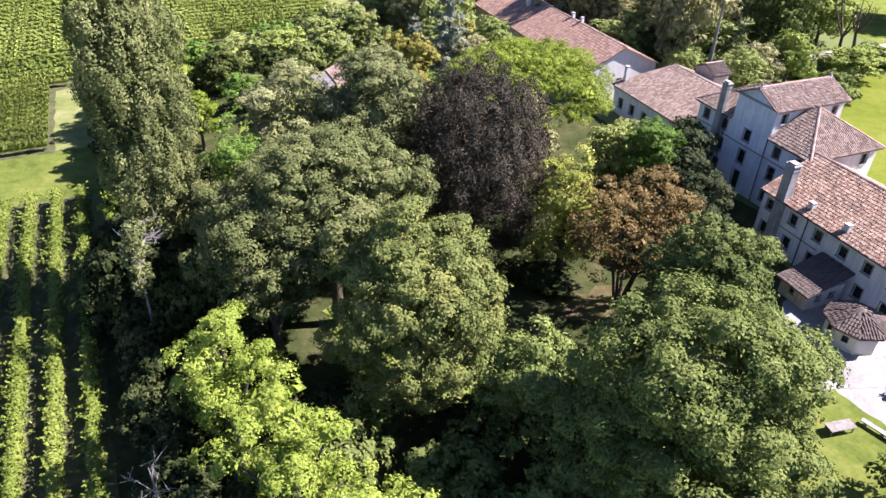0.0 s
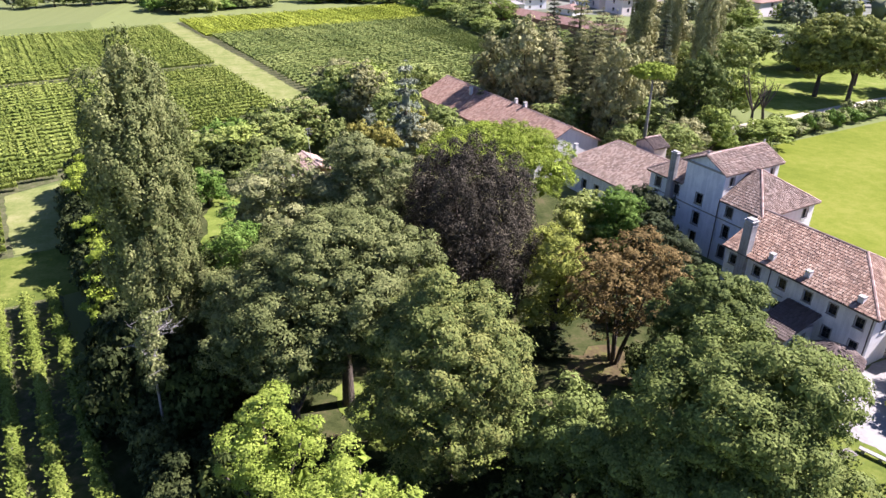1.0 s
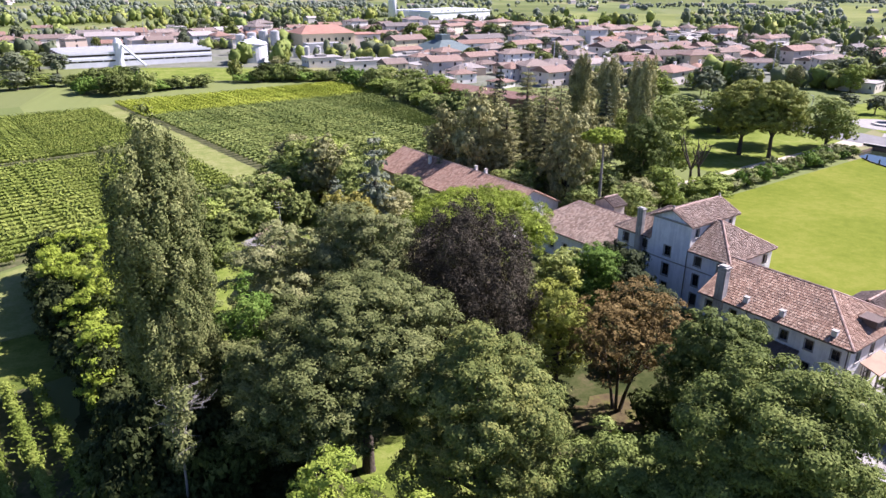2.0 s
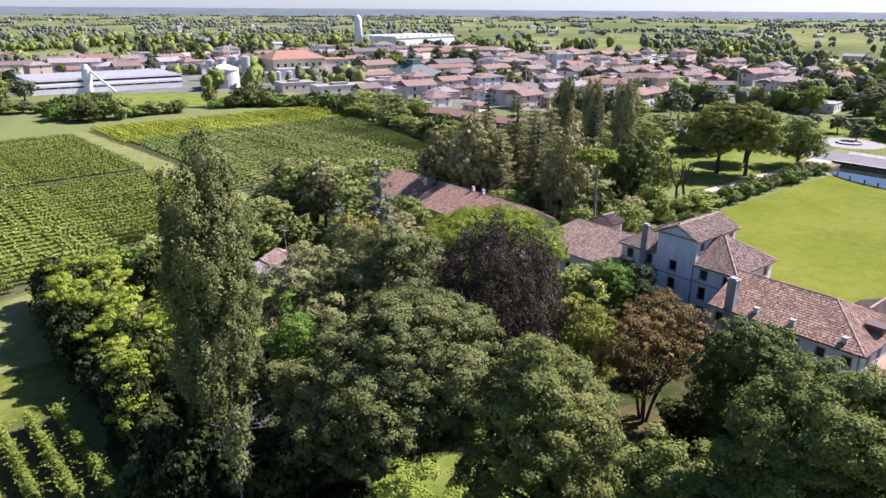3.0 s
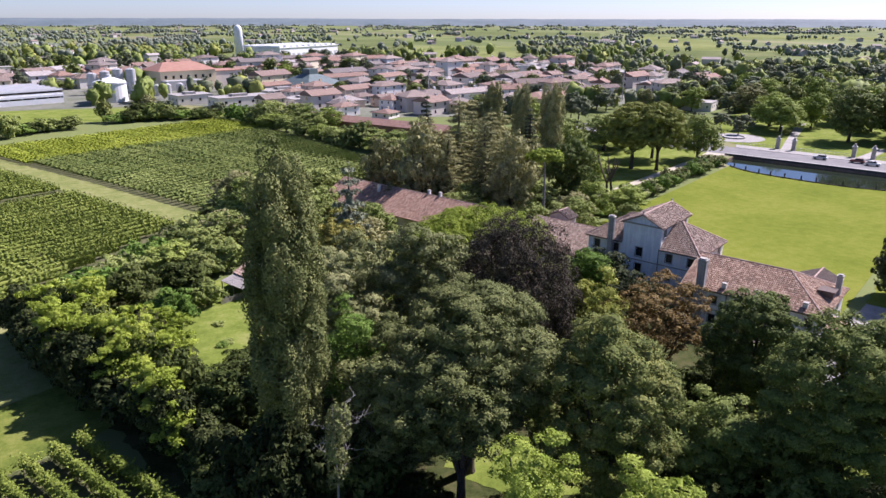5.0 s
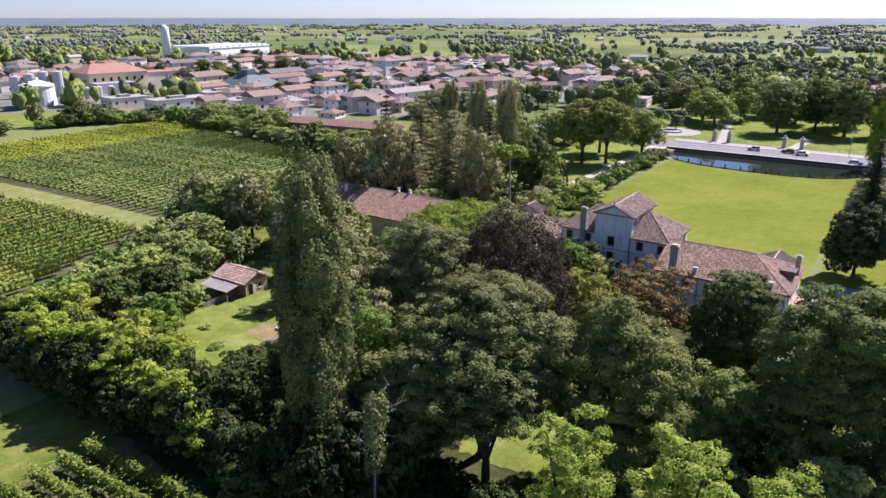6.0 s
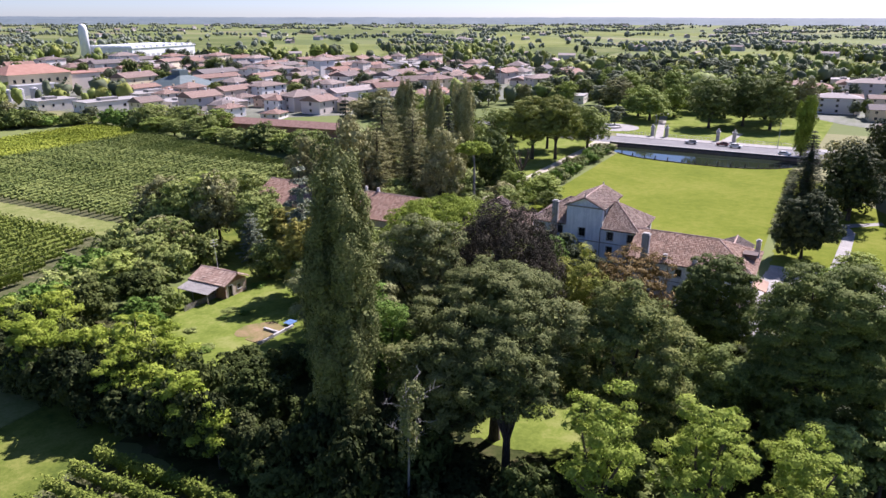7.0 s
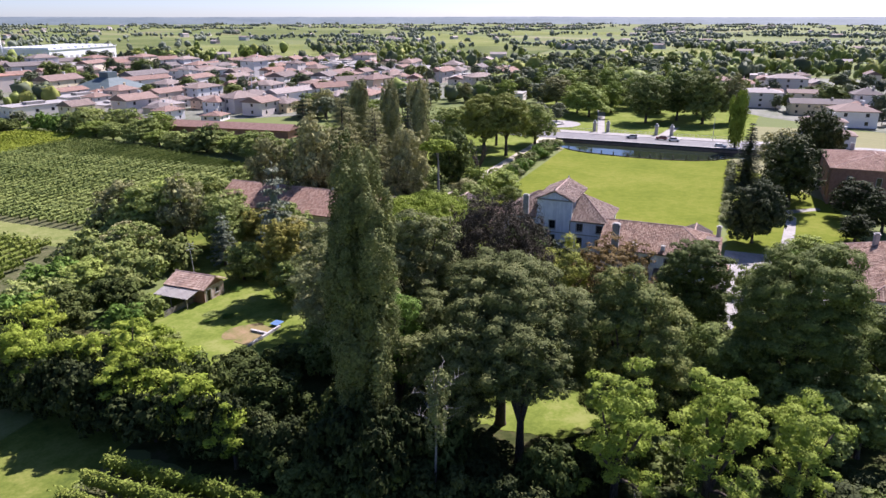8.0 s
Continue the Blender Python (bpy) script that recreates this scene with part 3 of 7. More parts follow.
# ---- ground ----
def sheet(name, points, z, mat, label, category, thick=0.0, ragged=0.0):
    """A level piece of the setting from its outline; ragged: how far a grown edge wanders, in metres."""
    if ragged:
        fine = []
        for i, p in enumerate(points):
            a, b = Vector((*p[:2], 0)), Vector((*points[(i + 1) % len(points)][:2], 0))
            k = max(int((b - a).length / 0.9), 1)
            side = Vector(((b - a).y, -(b - a).x, 0)).normalized()
            for q in range(k):
                c = a.lerp(b, q / k)
                c += side * ragged * (noise.noise(c * 0.35) + 0.6 * noise.noise(c * 1.3))
                fine.append((c.x, c.y))
        points = fine
    bm = bmesh.new()
    vs = [bm.verts.new((p[0], p[1], z)) for p in points]
    es = [bm.edges.new((vs[i], vs[(i + 1) % len(vs)])) for i in range(len(vs))]
    bmesh.ops.triangle_fill(bm, use_beauty=True, use_dissolve=False, edges=es, normal=(0, 0, 1))
    if thick:
        ext = bmesh.ops.extrude_edge_only(bm, edges=es)
        bmesh.ops.translate(bm, verts=[g for g in ext["geom"] if isinstance(g, bmesh.types.BMVert)], vec=(0, 0, -thick))
    bmesh.ops.recalc_face_normals(bm, faces=list(bm.faces))
    me = bpy.data.meshes.new(name)
    bm.to_mesh(me)
    bm.free()
    me.materials.append(mat)
    return tagged(new(name, me), label, category, "", "structure")


def in_villa(pts):
    return [tuple(spot(VILLA, a, b)[:2]) for a, b in pts]


def in_farm(pts):
    return [tuple(spot(FARM, a, b)[:2]) for a, b in pts]


# the pond behind the lawn is cut out of the ground sheet
POND_BANK = [(-34.5, 122.5), (-31, 119.5), (-26, 117.2), (-19, 115.6), (-10, 114.6), (0, 114.6), (8, 116.2), (14, 119.5), (18.5, 124)]
POND = POND_BANK + [(30, 132), (30, 139.8), (-39, 139.8), (-39, 128)]
bm = bmesh.new()
outer = [bm.verts.new((x, y, 0)) for x, y in ring(0, 0, 4850, 64)]
hole = [bm.verts.new((x, y, 0)) for x, y in in_villa(POND)]
es = [bm.edges.new((l[i], l[(i + 1) % len(l)])) for l in (outer, hole) for i in range(len(l))]
bmesh.ops.triangle_fill(bm, use_beauty=True, use_dissolve=False, edges=es, normal=(0, 0, 1))
bmesh.ops.recalc_face_normals(bm, faces=list(bm.faces))
me = bpy.data.meshes.new("ground")
bm.to_mesh(me)
bm.free()
me.materials.append(PLAIN)
tagged(new("ground", me), "wide flat plain of green fields and meadows", "ground", "", "structure")
v, f = prism(in_villa(POND), -1.6, 0.0)
part("pond_bed", (v, [q for q in f[1:]]), EARTH)
tagged(bpy.data.objects["pond_bed"], "earth bed and banks of the pond", "pond bed", "", "structure")
sheet("water", in_villa([(a * 1.01, b) for a, b in POND]), -0.75, WATER, "still green-brown pond water reflecting the sky", "water")

# lawn behind the villa
sheet("lawn", in_villa([(-34.5, 18), (18, 18), (18.5, 123.6)] + [(a, b - 0.4) for a, b in POND_BANK[::-1][1:]]), 0.05, LAWN, "large bright green mown lawn behind the villa", "lawn", 0.1)
# park floor between villa and vines, tree shade put into its dark grass
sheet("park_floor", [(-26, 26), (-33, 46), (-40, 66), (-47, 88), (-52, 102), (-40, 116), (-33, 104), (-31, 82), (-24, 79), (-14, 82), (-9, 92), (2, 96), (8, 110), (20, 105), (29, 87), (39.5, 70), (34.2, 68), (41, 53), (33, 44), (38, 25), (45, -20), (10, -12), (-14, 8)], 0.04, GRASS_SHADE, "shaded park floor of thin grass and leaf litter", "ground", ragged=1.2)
# brighter meadow grass puts the glade's sunlight into the colour
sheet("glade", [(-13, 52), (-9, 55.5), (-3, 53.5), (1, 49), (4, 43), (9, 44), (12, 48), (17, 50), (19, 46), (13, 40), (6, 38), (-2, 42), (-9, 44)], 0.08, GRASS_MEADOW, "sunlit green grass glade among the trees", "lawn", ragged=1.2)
sheet("glade_litter", [(x, y) for x, y in [(15.6 + (4.6 + 1.3 * math.sin(2.1 * k) + 0.7 * math.cos(3.7 * k)) * math.cos(k * 0.35), 53.8 + (3.4 + 0.8 * math.sin(1.7 * k + 1)) * math.sin(k * 0.35)) for k in range(18)]], 0.11, LITTER_GRASS, "brown leaf litter round the russet tree", "ground", ragged=1.2)
sheet("meadow_hut", [(-31, 82), (-24, 79), (-14, 82), (-9, 92), (-6, 104), (-14, 117), (-25, 116), (-33, 104)], 0.09, GRASS_MEADOW, "sunlit rough meadow round the tile-roofed hut", "meadow", ragged=1.2)
sheet("meadow_north", [(-9, 92), (2, 96), (8, 110), (10, 132), (2, 150), (-10, 140), (-14, 117)], 0.085, GRASS, "shaded grass among the park trees", "meadow", ragged=1.2)
# yard by the wing
sheet("yard", in_villa([(8, -1.5), (14, -9), (19, -8.5), (22, -11), (48, -7), (38, 26), (20, 26), (19, 14), (19, -1)]), 0.06, GRAVEL, "white gravel yard beside the villa wing", "yard", ragged=0.5)
sheet("yard_grass", in_villa([(14, -9), (19, -8.6), (22, -11), (48, -7), (52, -30), (24, -30), (16, -18)]), 0.075, GRASS, "sunny grass beside the gravel yard", "lawn", ragged=0.5)
sheet("yard_path", in_villa([(20.5, -15), (21.6, -15), (22.4, -10.6), (24, -6), (23, -6), (21.4, -10.6)]), 0.095, GRAVEL, "narrow pale gravel path across the grass", "path")
sheet("garden", in_villa([(20, 26), (46, 26), (44, 70), (20, 118)]), 0.06, LAWN, "green garden grass with shrubs", "garden", ragged=0.5)
sheet("garden_path", in_villa([(29.5, 27), (32, 27), (33.2, 42), (34.2, 56), (33, 60), (40, 66), (39.4, 68), (31.6, 62), (32.2, 56)]), 0.085, GRAVEL, "white gravel garden path", "path")
# park beyond the hedge, road and far park
sheet("park_lawn", in_villa([(-100, 76), (-48, 76), (-42, 126), (-48, 140), (-82, 150), (-110, 130)]), 0.05, GRASS_MEADOW, "park grass with long tree shadows", "lawn", ragged=0.5)
sheet("hedge_path", in_villa([(-47.6, 40), (-45, 40), (-44.6, 128), (-40, 141.5), (-48.5, 141.5), (-47.2, 128)]), 0.07, PATH_SAND, "pale sandy path along the hedge", "path")
sheet("road", in_villa([(-120, 161), (-80, 145), (-52, 141.6), (60, 141.6), (160, 141.6), (160, 156.5), (-44, 156.5), (-74, 160), (-120, 177)]), 0.06, ASPHALT, "pale asphalt road past the pond", "road")
sheet("pavement", in_villa([(-44, 156.5), (160, 156.5), (160, 162.5), (-46, 162.5)]), 0.16, PAVING, "pale stone pavement with a raised kerb", "pavement", 0.14)
sheet("far_park", in_villa([(-46, 163), (24, 163), (30, 262), (-70, 300), (-80, 190)]), 0.05, GRASS_MEADOW, "bright green public park grass", "lawn")
sheet("park_walk_long", in_villa([(-31, 163), (-28, 163), (-33, 190), (-41, 238), (-45, 238), (-36, 190)]), 0.09, GRAVEL, "pale gravel walk through the park", "path")
sheet("park_walk", in_villa([(-7.8, 163), (-3.8, 163), (-2, 186), (-5, 186)]), 0.09, GRAVEL, "pale gravel walk through the park", "path")
sheet("plaza", [(x, y) for x, y in ring(*spot(VILLA, -52, 178)[:2], 11, 24)], 0.1, PAVING, "round pale paved plaza", "plaza")
# farm tracks and field floors
sheet("farm_track", in_farm([(42.6, 140), (52, 140), (52.6, 200), (50.6, 284), (45, 284), (43.4, 200)]), 0.05, GRASS_DRY, "mown grass track between the vineyards", "track", ragged=0.5)
sheet("vineyard_floor_near", in_farm([(-130, -30), (-8.6, -30), (-8.8, 86), (-130, 86)]), 0.045, VINE_FLOOR, "dry grass and bare soil between vine rows", "ground", ragged=0.5)
sheet("headland", in_farm([(-160, 86), (2, 86), (0, 100), (-12, 100), (-160, 100)]), 0.055, GRASS, "sunny grass headland before the vines", "track", ragged=0.5)
sheet("headland_side", in_farm([(-13, 100), (2, 100), (4, 128), (-13, 124)]), 0.055, GRASS_DRY, "dry grass track beside the vines", "track", ragged=0.5)
sheet("vineyard_floor_far", in_farm([(-170, 100), (-13, 100), (-13, 124), (43, 146), (43, 272), (-170, 272)]), 0.045, VINE_FLOOR, "grass and soil between vine rows", "ground")
sheet("vineyard_floor_east", in_farm([(52.5, 154), (120, 160), (128, 176), (146, 282), (50, 282)]), 0.045, VINE_FLOOR, "grass and soil between vine rows", "ground")
sheet("field_north", [(-85, 400), (0, 374), (22, 332), (-60, 340), (-120, 350)], 0.05, GRASS_MEADOW, "bright green hay meadow", "meadow", ragged=0.5)

FAR_FIELDS = [
    [(425, 1059), (328, 836), (426, 757), (600, 1010)],
    [(1123, 2188), (752, 1485), (1018, 1311), (1431, 1829)],
    [(1349, 1548), (550, 621), (660, 580), (1136, 1107)],
    [(588, 551), (496, 453), (577, 422), (720, 524)],
    [(420, 1445), (275, 887), (340, 864), (606, 1478)],
    [(304, 1032), (240, 856), (329, 722), (405, 844)],
    [(478, 991), (358, 775), (409, 692), (507, 834)],
    [(714, 790), (531, 606), (591, 531), (825, 654)],
    [(724, 532), (524, 462), (691, 273), (898, 476)],
    [(1568, 1468), (1268, 1200), (1497, 976), (1779, 1152)]]
for i, pts in enumerate(FAR_FIELDS):
    sheet("far_field", pts, 0.06 + 0.02 * i, (GRASS_FAR, FIELD_CROP, GRASS_FAR)[i % 3], "broad bright green field on the plain", "field")

# far edge of the plain: a low wooded rise closes the horizon, haze mixed into its blue-grey
rng = np.random.default_rng(5)
v, f = [], []
N = 720
for i in range(N):
    a = 2 * math.pi * i / N
    hgt = 39 + 3 * noise.noise(Vector((math.cos(a) * 4, math.sin(a) * 4, 0))) + 2 * noise.noise(Vector((math.cos(a) * 40, math.sin(a) * 40, 3))) + rng.uniform(0, 1.5)
    for rr, zz in ((4300, 0.0), (4560, hgt * 0.7), (4800, hgt)):
        v.append((rr * math.cos(a), rr * math.sin(a), zz))
for i in range(N):
    j = (i + 1) % N
    for k in range(2):
        f.append((3 * i + k, 3 * j + k, 3 * j + k + 1, 3 * i + k + 1))
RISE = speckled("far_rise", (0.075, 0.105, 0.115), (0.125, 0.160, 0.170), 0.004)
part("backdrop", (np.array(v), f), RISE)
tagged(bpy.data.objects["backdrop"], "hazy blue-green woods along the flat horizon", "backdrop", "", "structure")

TOWN_FLOOR = speckled("town_floor", (0.075, 0.095, 0.04), (0.20, 0.195, 0.165), 0.05)
sheet("town_ground", [(36, 345), (70, 300), (112, 284), (180, 286), (262, 288), (332, 326), (384, 430), (362, 562), (240, 664), (90, 684), (-60, 644), (-195, 562), (-214, 468), (-140, 400), (-60, 396), (6, 384)], 0.055, TOWN_FLOOR, "streets, yards and gardens of the town", "ground")
sheet("east_ground", [(236, 20), (300, 36), (424, 56), (524, 140), (482, 224), (380, 214), (300, 196), (262, 130)], 0.055, TOWN_FLOOR, "streets and yards beside the park", "ground")

# ---- buildings ----
def holed_wall(w, h, holes, thick=0.35):
    """A wall in the x-z plane, outer face at y = 0, with openings (x0, z0, x1, z1) cut through it."""
    xs = sorted({0.0, w, *[q[0] for q in holes], *[q[2] for q in holes]})
    zs = sorted({0.0, h, *[q[1] for q in holes], *[q[3] for q in holes]})
    v, f = [], []

    def quad(*p):
        n = len(v)
        v.extend(p)
        f.append((n, n + 1, n + 2, n + 3))
    for x0, x1 in zip(xs, xs[1:]):
        for z0, z1 in zip(zs, zs[1:]):
            mx, mz = (x0 + x1) / 2, (z0 + z1) / 2
            if not any(q[0] < mx < q[2] and q[1] < mz < q[3] for q in holes):
                quad((x0, 0, z0), (x1, 0, z0), (x1, 0, z1), (x0, 0, z1))
                quad((x0, thick, z0), (x0, thick, z1), (x1, thick, z1), (x1, thick, z0))
    for x0, z0, x1, z1 in holes:
        quad((x0, 0, z0), (x0, thick, z0), (x0, thick, z1), (x0, 0, z1))
        quad((x1, 0, z0), (x1, 0, z1), (x1, thick, z1), (x1, thick, z0))
        quad((x0, 0, z0), (x1, 0, z0), (x1, thick, z0), (x0, thick, z0))
        quad((x0, 0, z1), (x0, thick, z1), (x1, thick, z1), (x1, 0, z1))
    quad((0, 0, h), (0, thick, h), (w, thick, h), (w, 0, h))
    return np.array(v, float), f


def turned(shape, x, y, z=0.0, angle=0.0):
    v, f = shape
    m = np.array(pose(x, y, z, 0, 0, angle))
    return np.asarray(v) @ m[:3, :3].T + m[:3, 3], f


def facade(owner, x, y, angle, w, h, holes, mat, z=0.0, trim=STONE, shutters=False):
    """A wall with its windows: surround, sill and pane are parts of each window."""
    part("wall", turned(holed_wall(w, h, holes), x, y, z, angle), mat, owner)
    for k, (x0, z0, x1, z1) in enumerate(holes):
        win = part("window", turned(joined([box(x0 - 0.12, -0.04, z0 - 0.02, x0, 0.08, z1 + 0.12), box(x1, -0.04, z0 - 0.02, x1 + 0.12, 0.08, z1 + 0.12), box(x0, -0.04, z1, x1, 0.08, z1 + 0.12)]), x, y, z, angle), trim, owner, "worn stone window surround")
        part("sill", turned(box(x0 - 0.16, -0.12, z0 - 0.1, x1 + 0.16, 0.12, z0), x, y, z, angle), trim, win)
        if shutters and k % 3 != 1:
            leaf_ = joined([box(x0 + 0.02, 0.10, z0 + 0.02, (x0 + x1) / 2 - 0.01, 0.14, z1 - 0.02), box((x0 + x1) / 2 + 0.01, 0.10, z0 + 0.02, x1 - 0.02, 0.14, z1 - 0.02)])
            part("shutter", turned(leaf_, x, y, z, angle), WOOD_DARK, win, "closed dark wooden shutters")
        else:
            part("pane", turned(box(x0, 0.2, z0, x1, 0.22, z1), x, y, z, angle), PANE, win)
            bars = joined([box((x0 + x1) / 2 - 0.03, 0.17, z0, (x0 + x1) / 2 + 0.03, 0.2, z1), box(x0, 0.17, (z0 + z1) / 2 - 0.025, x1, 0.2, (z0 + z1) / 2 + 0.025)])
            part("glazing_bar", turned(bars, x, y, z, angle), WOOD_DARK, win)


def tile_slope(rng, a, b, c, d, pitch=0.27, length=0.46):
    """Barrel tiles over one roof slope: a-b along the eave, d-c along the top (may meet in one point)."""
    a, b, c, d = (np.asarray(q, float) for q in (a, b, c, d))
    ex = unit(b - a)
    nz = unit(np.cross(ex, unit((c + d) / 2 - (a + b) / 2)))
    ey = np.cross(nz, ex)
    height = (c - a) @ ey
    w = (b - a) @ ex
    cx, dx = (c - a) @ ex, (d - a) @ ex
    prof = [(-0.5, 0.0), (-0.27, 0.42), (0.27, 0.42), (0.5, 0.0)]
    v, f = [], []
    rows = int(height / (length * 0.88))
    for i in range(rows):
        y = (i + 0.5) * height / rows
        lo, hi = dx * y / height, w + (cx - w) * y / height
        k0 = math.ceil(lo / pitch)
        for k in range(k0, int(hi / pitch) + 1):
            x = k * pitch
            if not lo + 0.05 < x < hi - 0.05:
                continue
            jx, jy, tw = rng.normal(0, 0.012), rng.normal(0, 0.025), rng.normal(0, 0.02)
            n = len(v)
            for s, g, lift in ((-0.5, 1.0, 0.05), (0.5, 0.82, 0.015)):
                for px, pz in prof:
                    v.append(a + ex * (x + jx + px * pitch * g * 0.95 + tw * s) + ey * (y + jy + s * length) + nz * (pz * pitch * 0.62 * g + lift + 0.03))
            f += [(n + q, n + q + 1, n + q + 5, n + q + 4) for q in range(3)] + [(n + 3, n + 2, n + 1, n)]
    return np.array(v).reshape(-1, 3), f


def slab(a, b, c, d, t=0.16):
    """A roof slope's board, t thick below its surface."""
    p = [np.asarray(q, float) for q in (a, b, c, d)]
    v = np.array(p + [q - np.array([0, 0, t]) for q in p])
    return v, [(0, 1, 2, 3), (7, 6, 5, 4), (0, 4, 5, 1), (1, 5, 6, 2), (2, 6, 7, 3), (3, 7, 4, 0)]


def ridge_run(rng, a, b, r=0.15):
    """Ridge and hip tiles laid end to end."""
    a, b = Vector(a), Vector(b)
    n = max(int((b - a).length / 0.45), 1)
    out = []
    for i in range(n):
        p, q = a.lerp(b, i / n), a.lerp(b, (i + 1.12) / n)
        out.append(tube([p + Vector((0, 0, 0.04)), q + Vector((0, 0, 0.07 + rng.uniform(-0.015, 0.015)))], [r * 1.05, r * 0.9], 6))
    return joined(out)


def roof(owner, rng, slopes, ridges, mat=TILE, pitch=0.27, length=0.46, ridge_mat=TILE_RIDGE):
    base = part("roof", joined([slab(*s) for s in slopes]), mat, owner, "weathered terracotta barrel-tile roof")
    t = part("roof_tiles", joined([tile_slope(rng, *s, pitch, length) for s in slopes]), mat, base)
    t["kind"] = "stuff"
    if ridges:
        part("ridge_tiles", joined([ridge_run(rng, *q) for q in ridges]), ridge_mat, base)
    return base


def chimney(owner, x, y, z0, z1, w, d, cap=True):
    if w < 0.66:
        c = part("chimney", box(x - w / 2, y - d / 2, z0, x + w / 2, y + d / 2, z1), PLASTER_WHITE, owner, "small white plaster chimney")
        part("chimney_cap", box(x - w / 2 - 0.04, y - d / 2 - 0.04, z1, x + w / 2 + 0.04, y + d / 2 + 0.04, z1 + 0.08), STONE, c)
        return
    c = part("chimney", joined([box(x - w / 2, y - d / 2, z0, x + w / 2, y + d / 2, z1), box(x - w / 2 - 0.04, y - d / 2 - 0.04, z1 - 0.55, x + w / 2 + 0.04, y + d / 2 + 0.04, z1 - 0.42)]), PLASTER_CHIMNEY, owner, "tall stained plaster chimney")
    if cap:
        part("chimney_cap", joined([box(x - w / 2 - 0.1, y - d / 2 - 0.1, z1, x + w / 2 + 0.1, y + d / 2 + 0.1, z1 + 0.12), box(x - w / 2 + 0.08, y - d / 2 + 0.08, z1 + 0.12, x + w / 2 - 0.08, y + d / 2 - 0.08, z1 + 0.3)]), STONE, c)


rng = np.random.default_rng(11)
villa = thing("villa", "old three-storey plaster villa with terracotta roofs", "villa", VILLA)
A0, A1, F0, F1 = -18.8, 0.0, 5.5, 15.9      # main block
T0, T1 = -12.6, -6.2                        # raised middle part
EAVE, TOW = 8.7, 12.2
# park front, in three stretches
def window_rows(cols, rows, w=1.0):
    return [(c - w / 2, z, c + w / 2, z + hh) for c in cols for z, hh in rows]


ROWS3 = [(0.9, 1.7), (3.75, 1.75), (6.75, 1.35)]
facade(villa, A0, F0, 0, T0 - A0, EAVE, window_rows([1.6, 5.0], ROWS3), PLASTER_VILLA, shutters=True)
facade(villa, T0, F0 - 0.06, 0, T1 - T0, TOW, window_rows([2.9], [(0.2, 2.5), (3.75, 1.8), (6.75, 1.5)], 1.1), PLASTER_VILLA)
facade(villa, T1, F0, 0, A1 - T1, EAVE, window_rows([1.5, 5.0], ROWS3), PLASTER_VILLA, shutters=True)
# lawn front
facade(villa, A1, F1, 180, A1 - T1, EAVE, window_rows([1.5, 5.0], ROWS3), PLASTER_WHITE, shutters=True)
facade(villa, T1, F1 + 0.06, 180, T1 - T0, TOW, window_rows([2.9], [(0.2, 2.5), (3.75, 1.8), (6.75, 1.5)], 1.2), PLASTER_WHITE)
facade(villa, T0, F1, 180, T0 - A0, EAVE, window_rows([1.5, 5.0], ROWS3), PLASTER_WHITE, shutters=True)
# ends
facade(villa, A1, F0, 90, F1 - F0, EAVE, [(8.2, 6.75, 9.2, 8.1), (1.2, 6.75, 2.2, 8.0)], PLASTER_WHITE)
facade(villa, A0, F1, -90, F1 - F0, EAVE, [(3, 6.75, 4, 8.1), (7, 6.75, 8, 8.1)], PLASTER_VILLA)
# sides of the raised part
facade(villa, T1, F0 - 0.06, 90, F1 - F0 + 0.12, TOW - 8.0, [(1.0, 2.3, 1.8, 3.5), (8.8, 2.3, 9.6, 3.5)], PLASTER_WHITE, 8.0)
facade(villa, T0, F1 + 0.06, -90, F1 - F0 + 0.12, TOW - 8.0, [(1.2, 1.9, 2.0, 3.1)], PLASTER_VILLA, 8.0)
# pediments
tm = (T0 + T1) / 2
PEAK = TOW + 1.6
for yy in (F0 - 0.06, F1 - 0.3):
    v = np.array([(T0, yy, TOW), (T1, yy, TOW), (tm, yy, PEAK - 0.08), (T0, yy + 0.35, TOW), (T1, yy + 0.35, TOW), (tm, yy + 0.35, PEAK - 0.08)])
    part("pediment", (v, [(0, 1, 2), (5, 4, 3), (0, 2, 5, 3), (1, 4, 5, 2), (0, 3, 4, 1)]), PLASTER_VILLA, villa, "stained plaster pediment")
for yy, s in ((F0, -1), (F1, 1)):
    y0, y1 = (yy - 0.3, yy - 0.07) if s < 0 else (yy + 0.07, yy + 0.3)
    part("cornice", joined([box(T0 - 0.25, y0, TOW - 0.2, T1 + 0.25, y1, TOW + 0.02)]), STONE, villa, "moulded plaster cornice")
# raised part's roof: two slopes, ridge from front to back
o = 0.45
ya, yb = F0 - 0.5, F1 + 0.5
L0, L1 = (T0 - o, ya, TOW - 0.12), (T0 - o, yb, TOW - 0.12)
R0, R1 = (T1 + o, ya, TOW - 0.12), (T1 + o, yb, TOW - 0.12)
P0, P1 = (tm, ya, PEAK), (tm, yb, PEAK)
roof(villa, rng, [(R0, R1, P1, P0), (L1, L0, P0, P1)], [(P0, P1)], TILE_OLD)
part("finial", cone_stack(tm, F0 - 0.2, [(PEAK, 0.16), (PEAK + 0.15, 0.18), (PEAK + 0.2, 0.1), (PEAK + 0.45, 0.16), (PEAK + 0.6, 0.05)], 8), STONE, villa, "small stone finial")
part("finial", cone_stack(tm, F1 + 0.2, [(PEAK, 0.16), (PEAK + 0.15, 0.18), (PEAK + 0.2, 0.1), (PEAK + 0.45, 0.16), (PEAK + 0.6, 0.05)], 8), STONE, villa, "small stone finial")
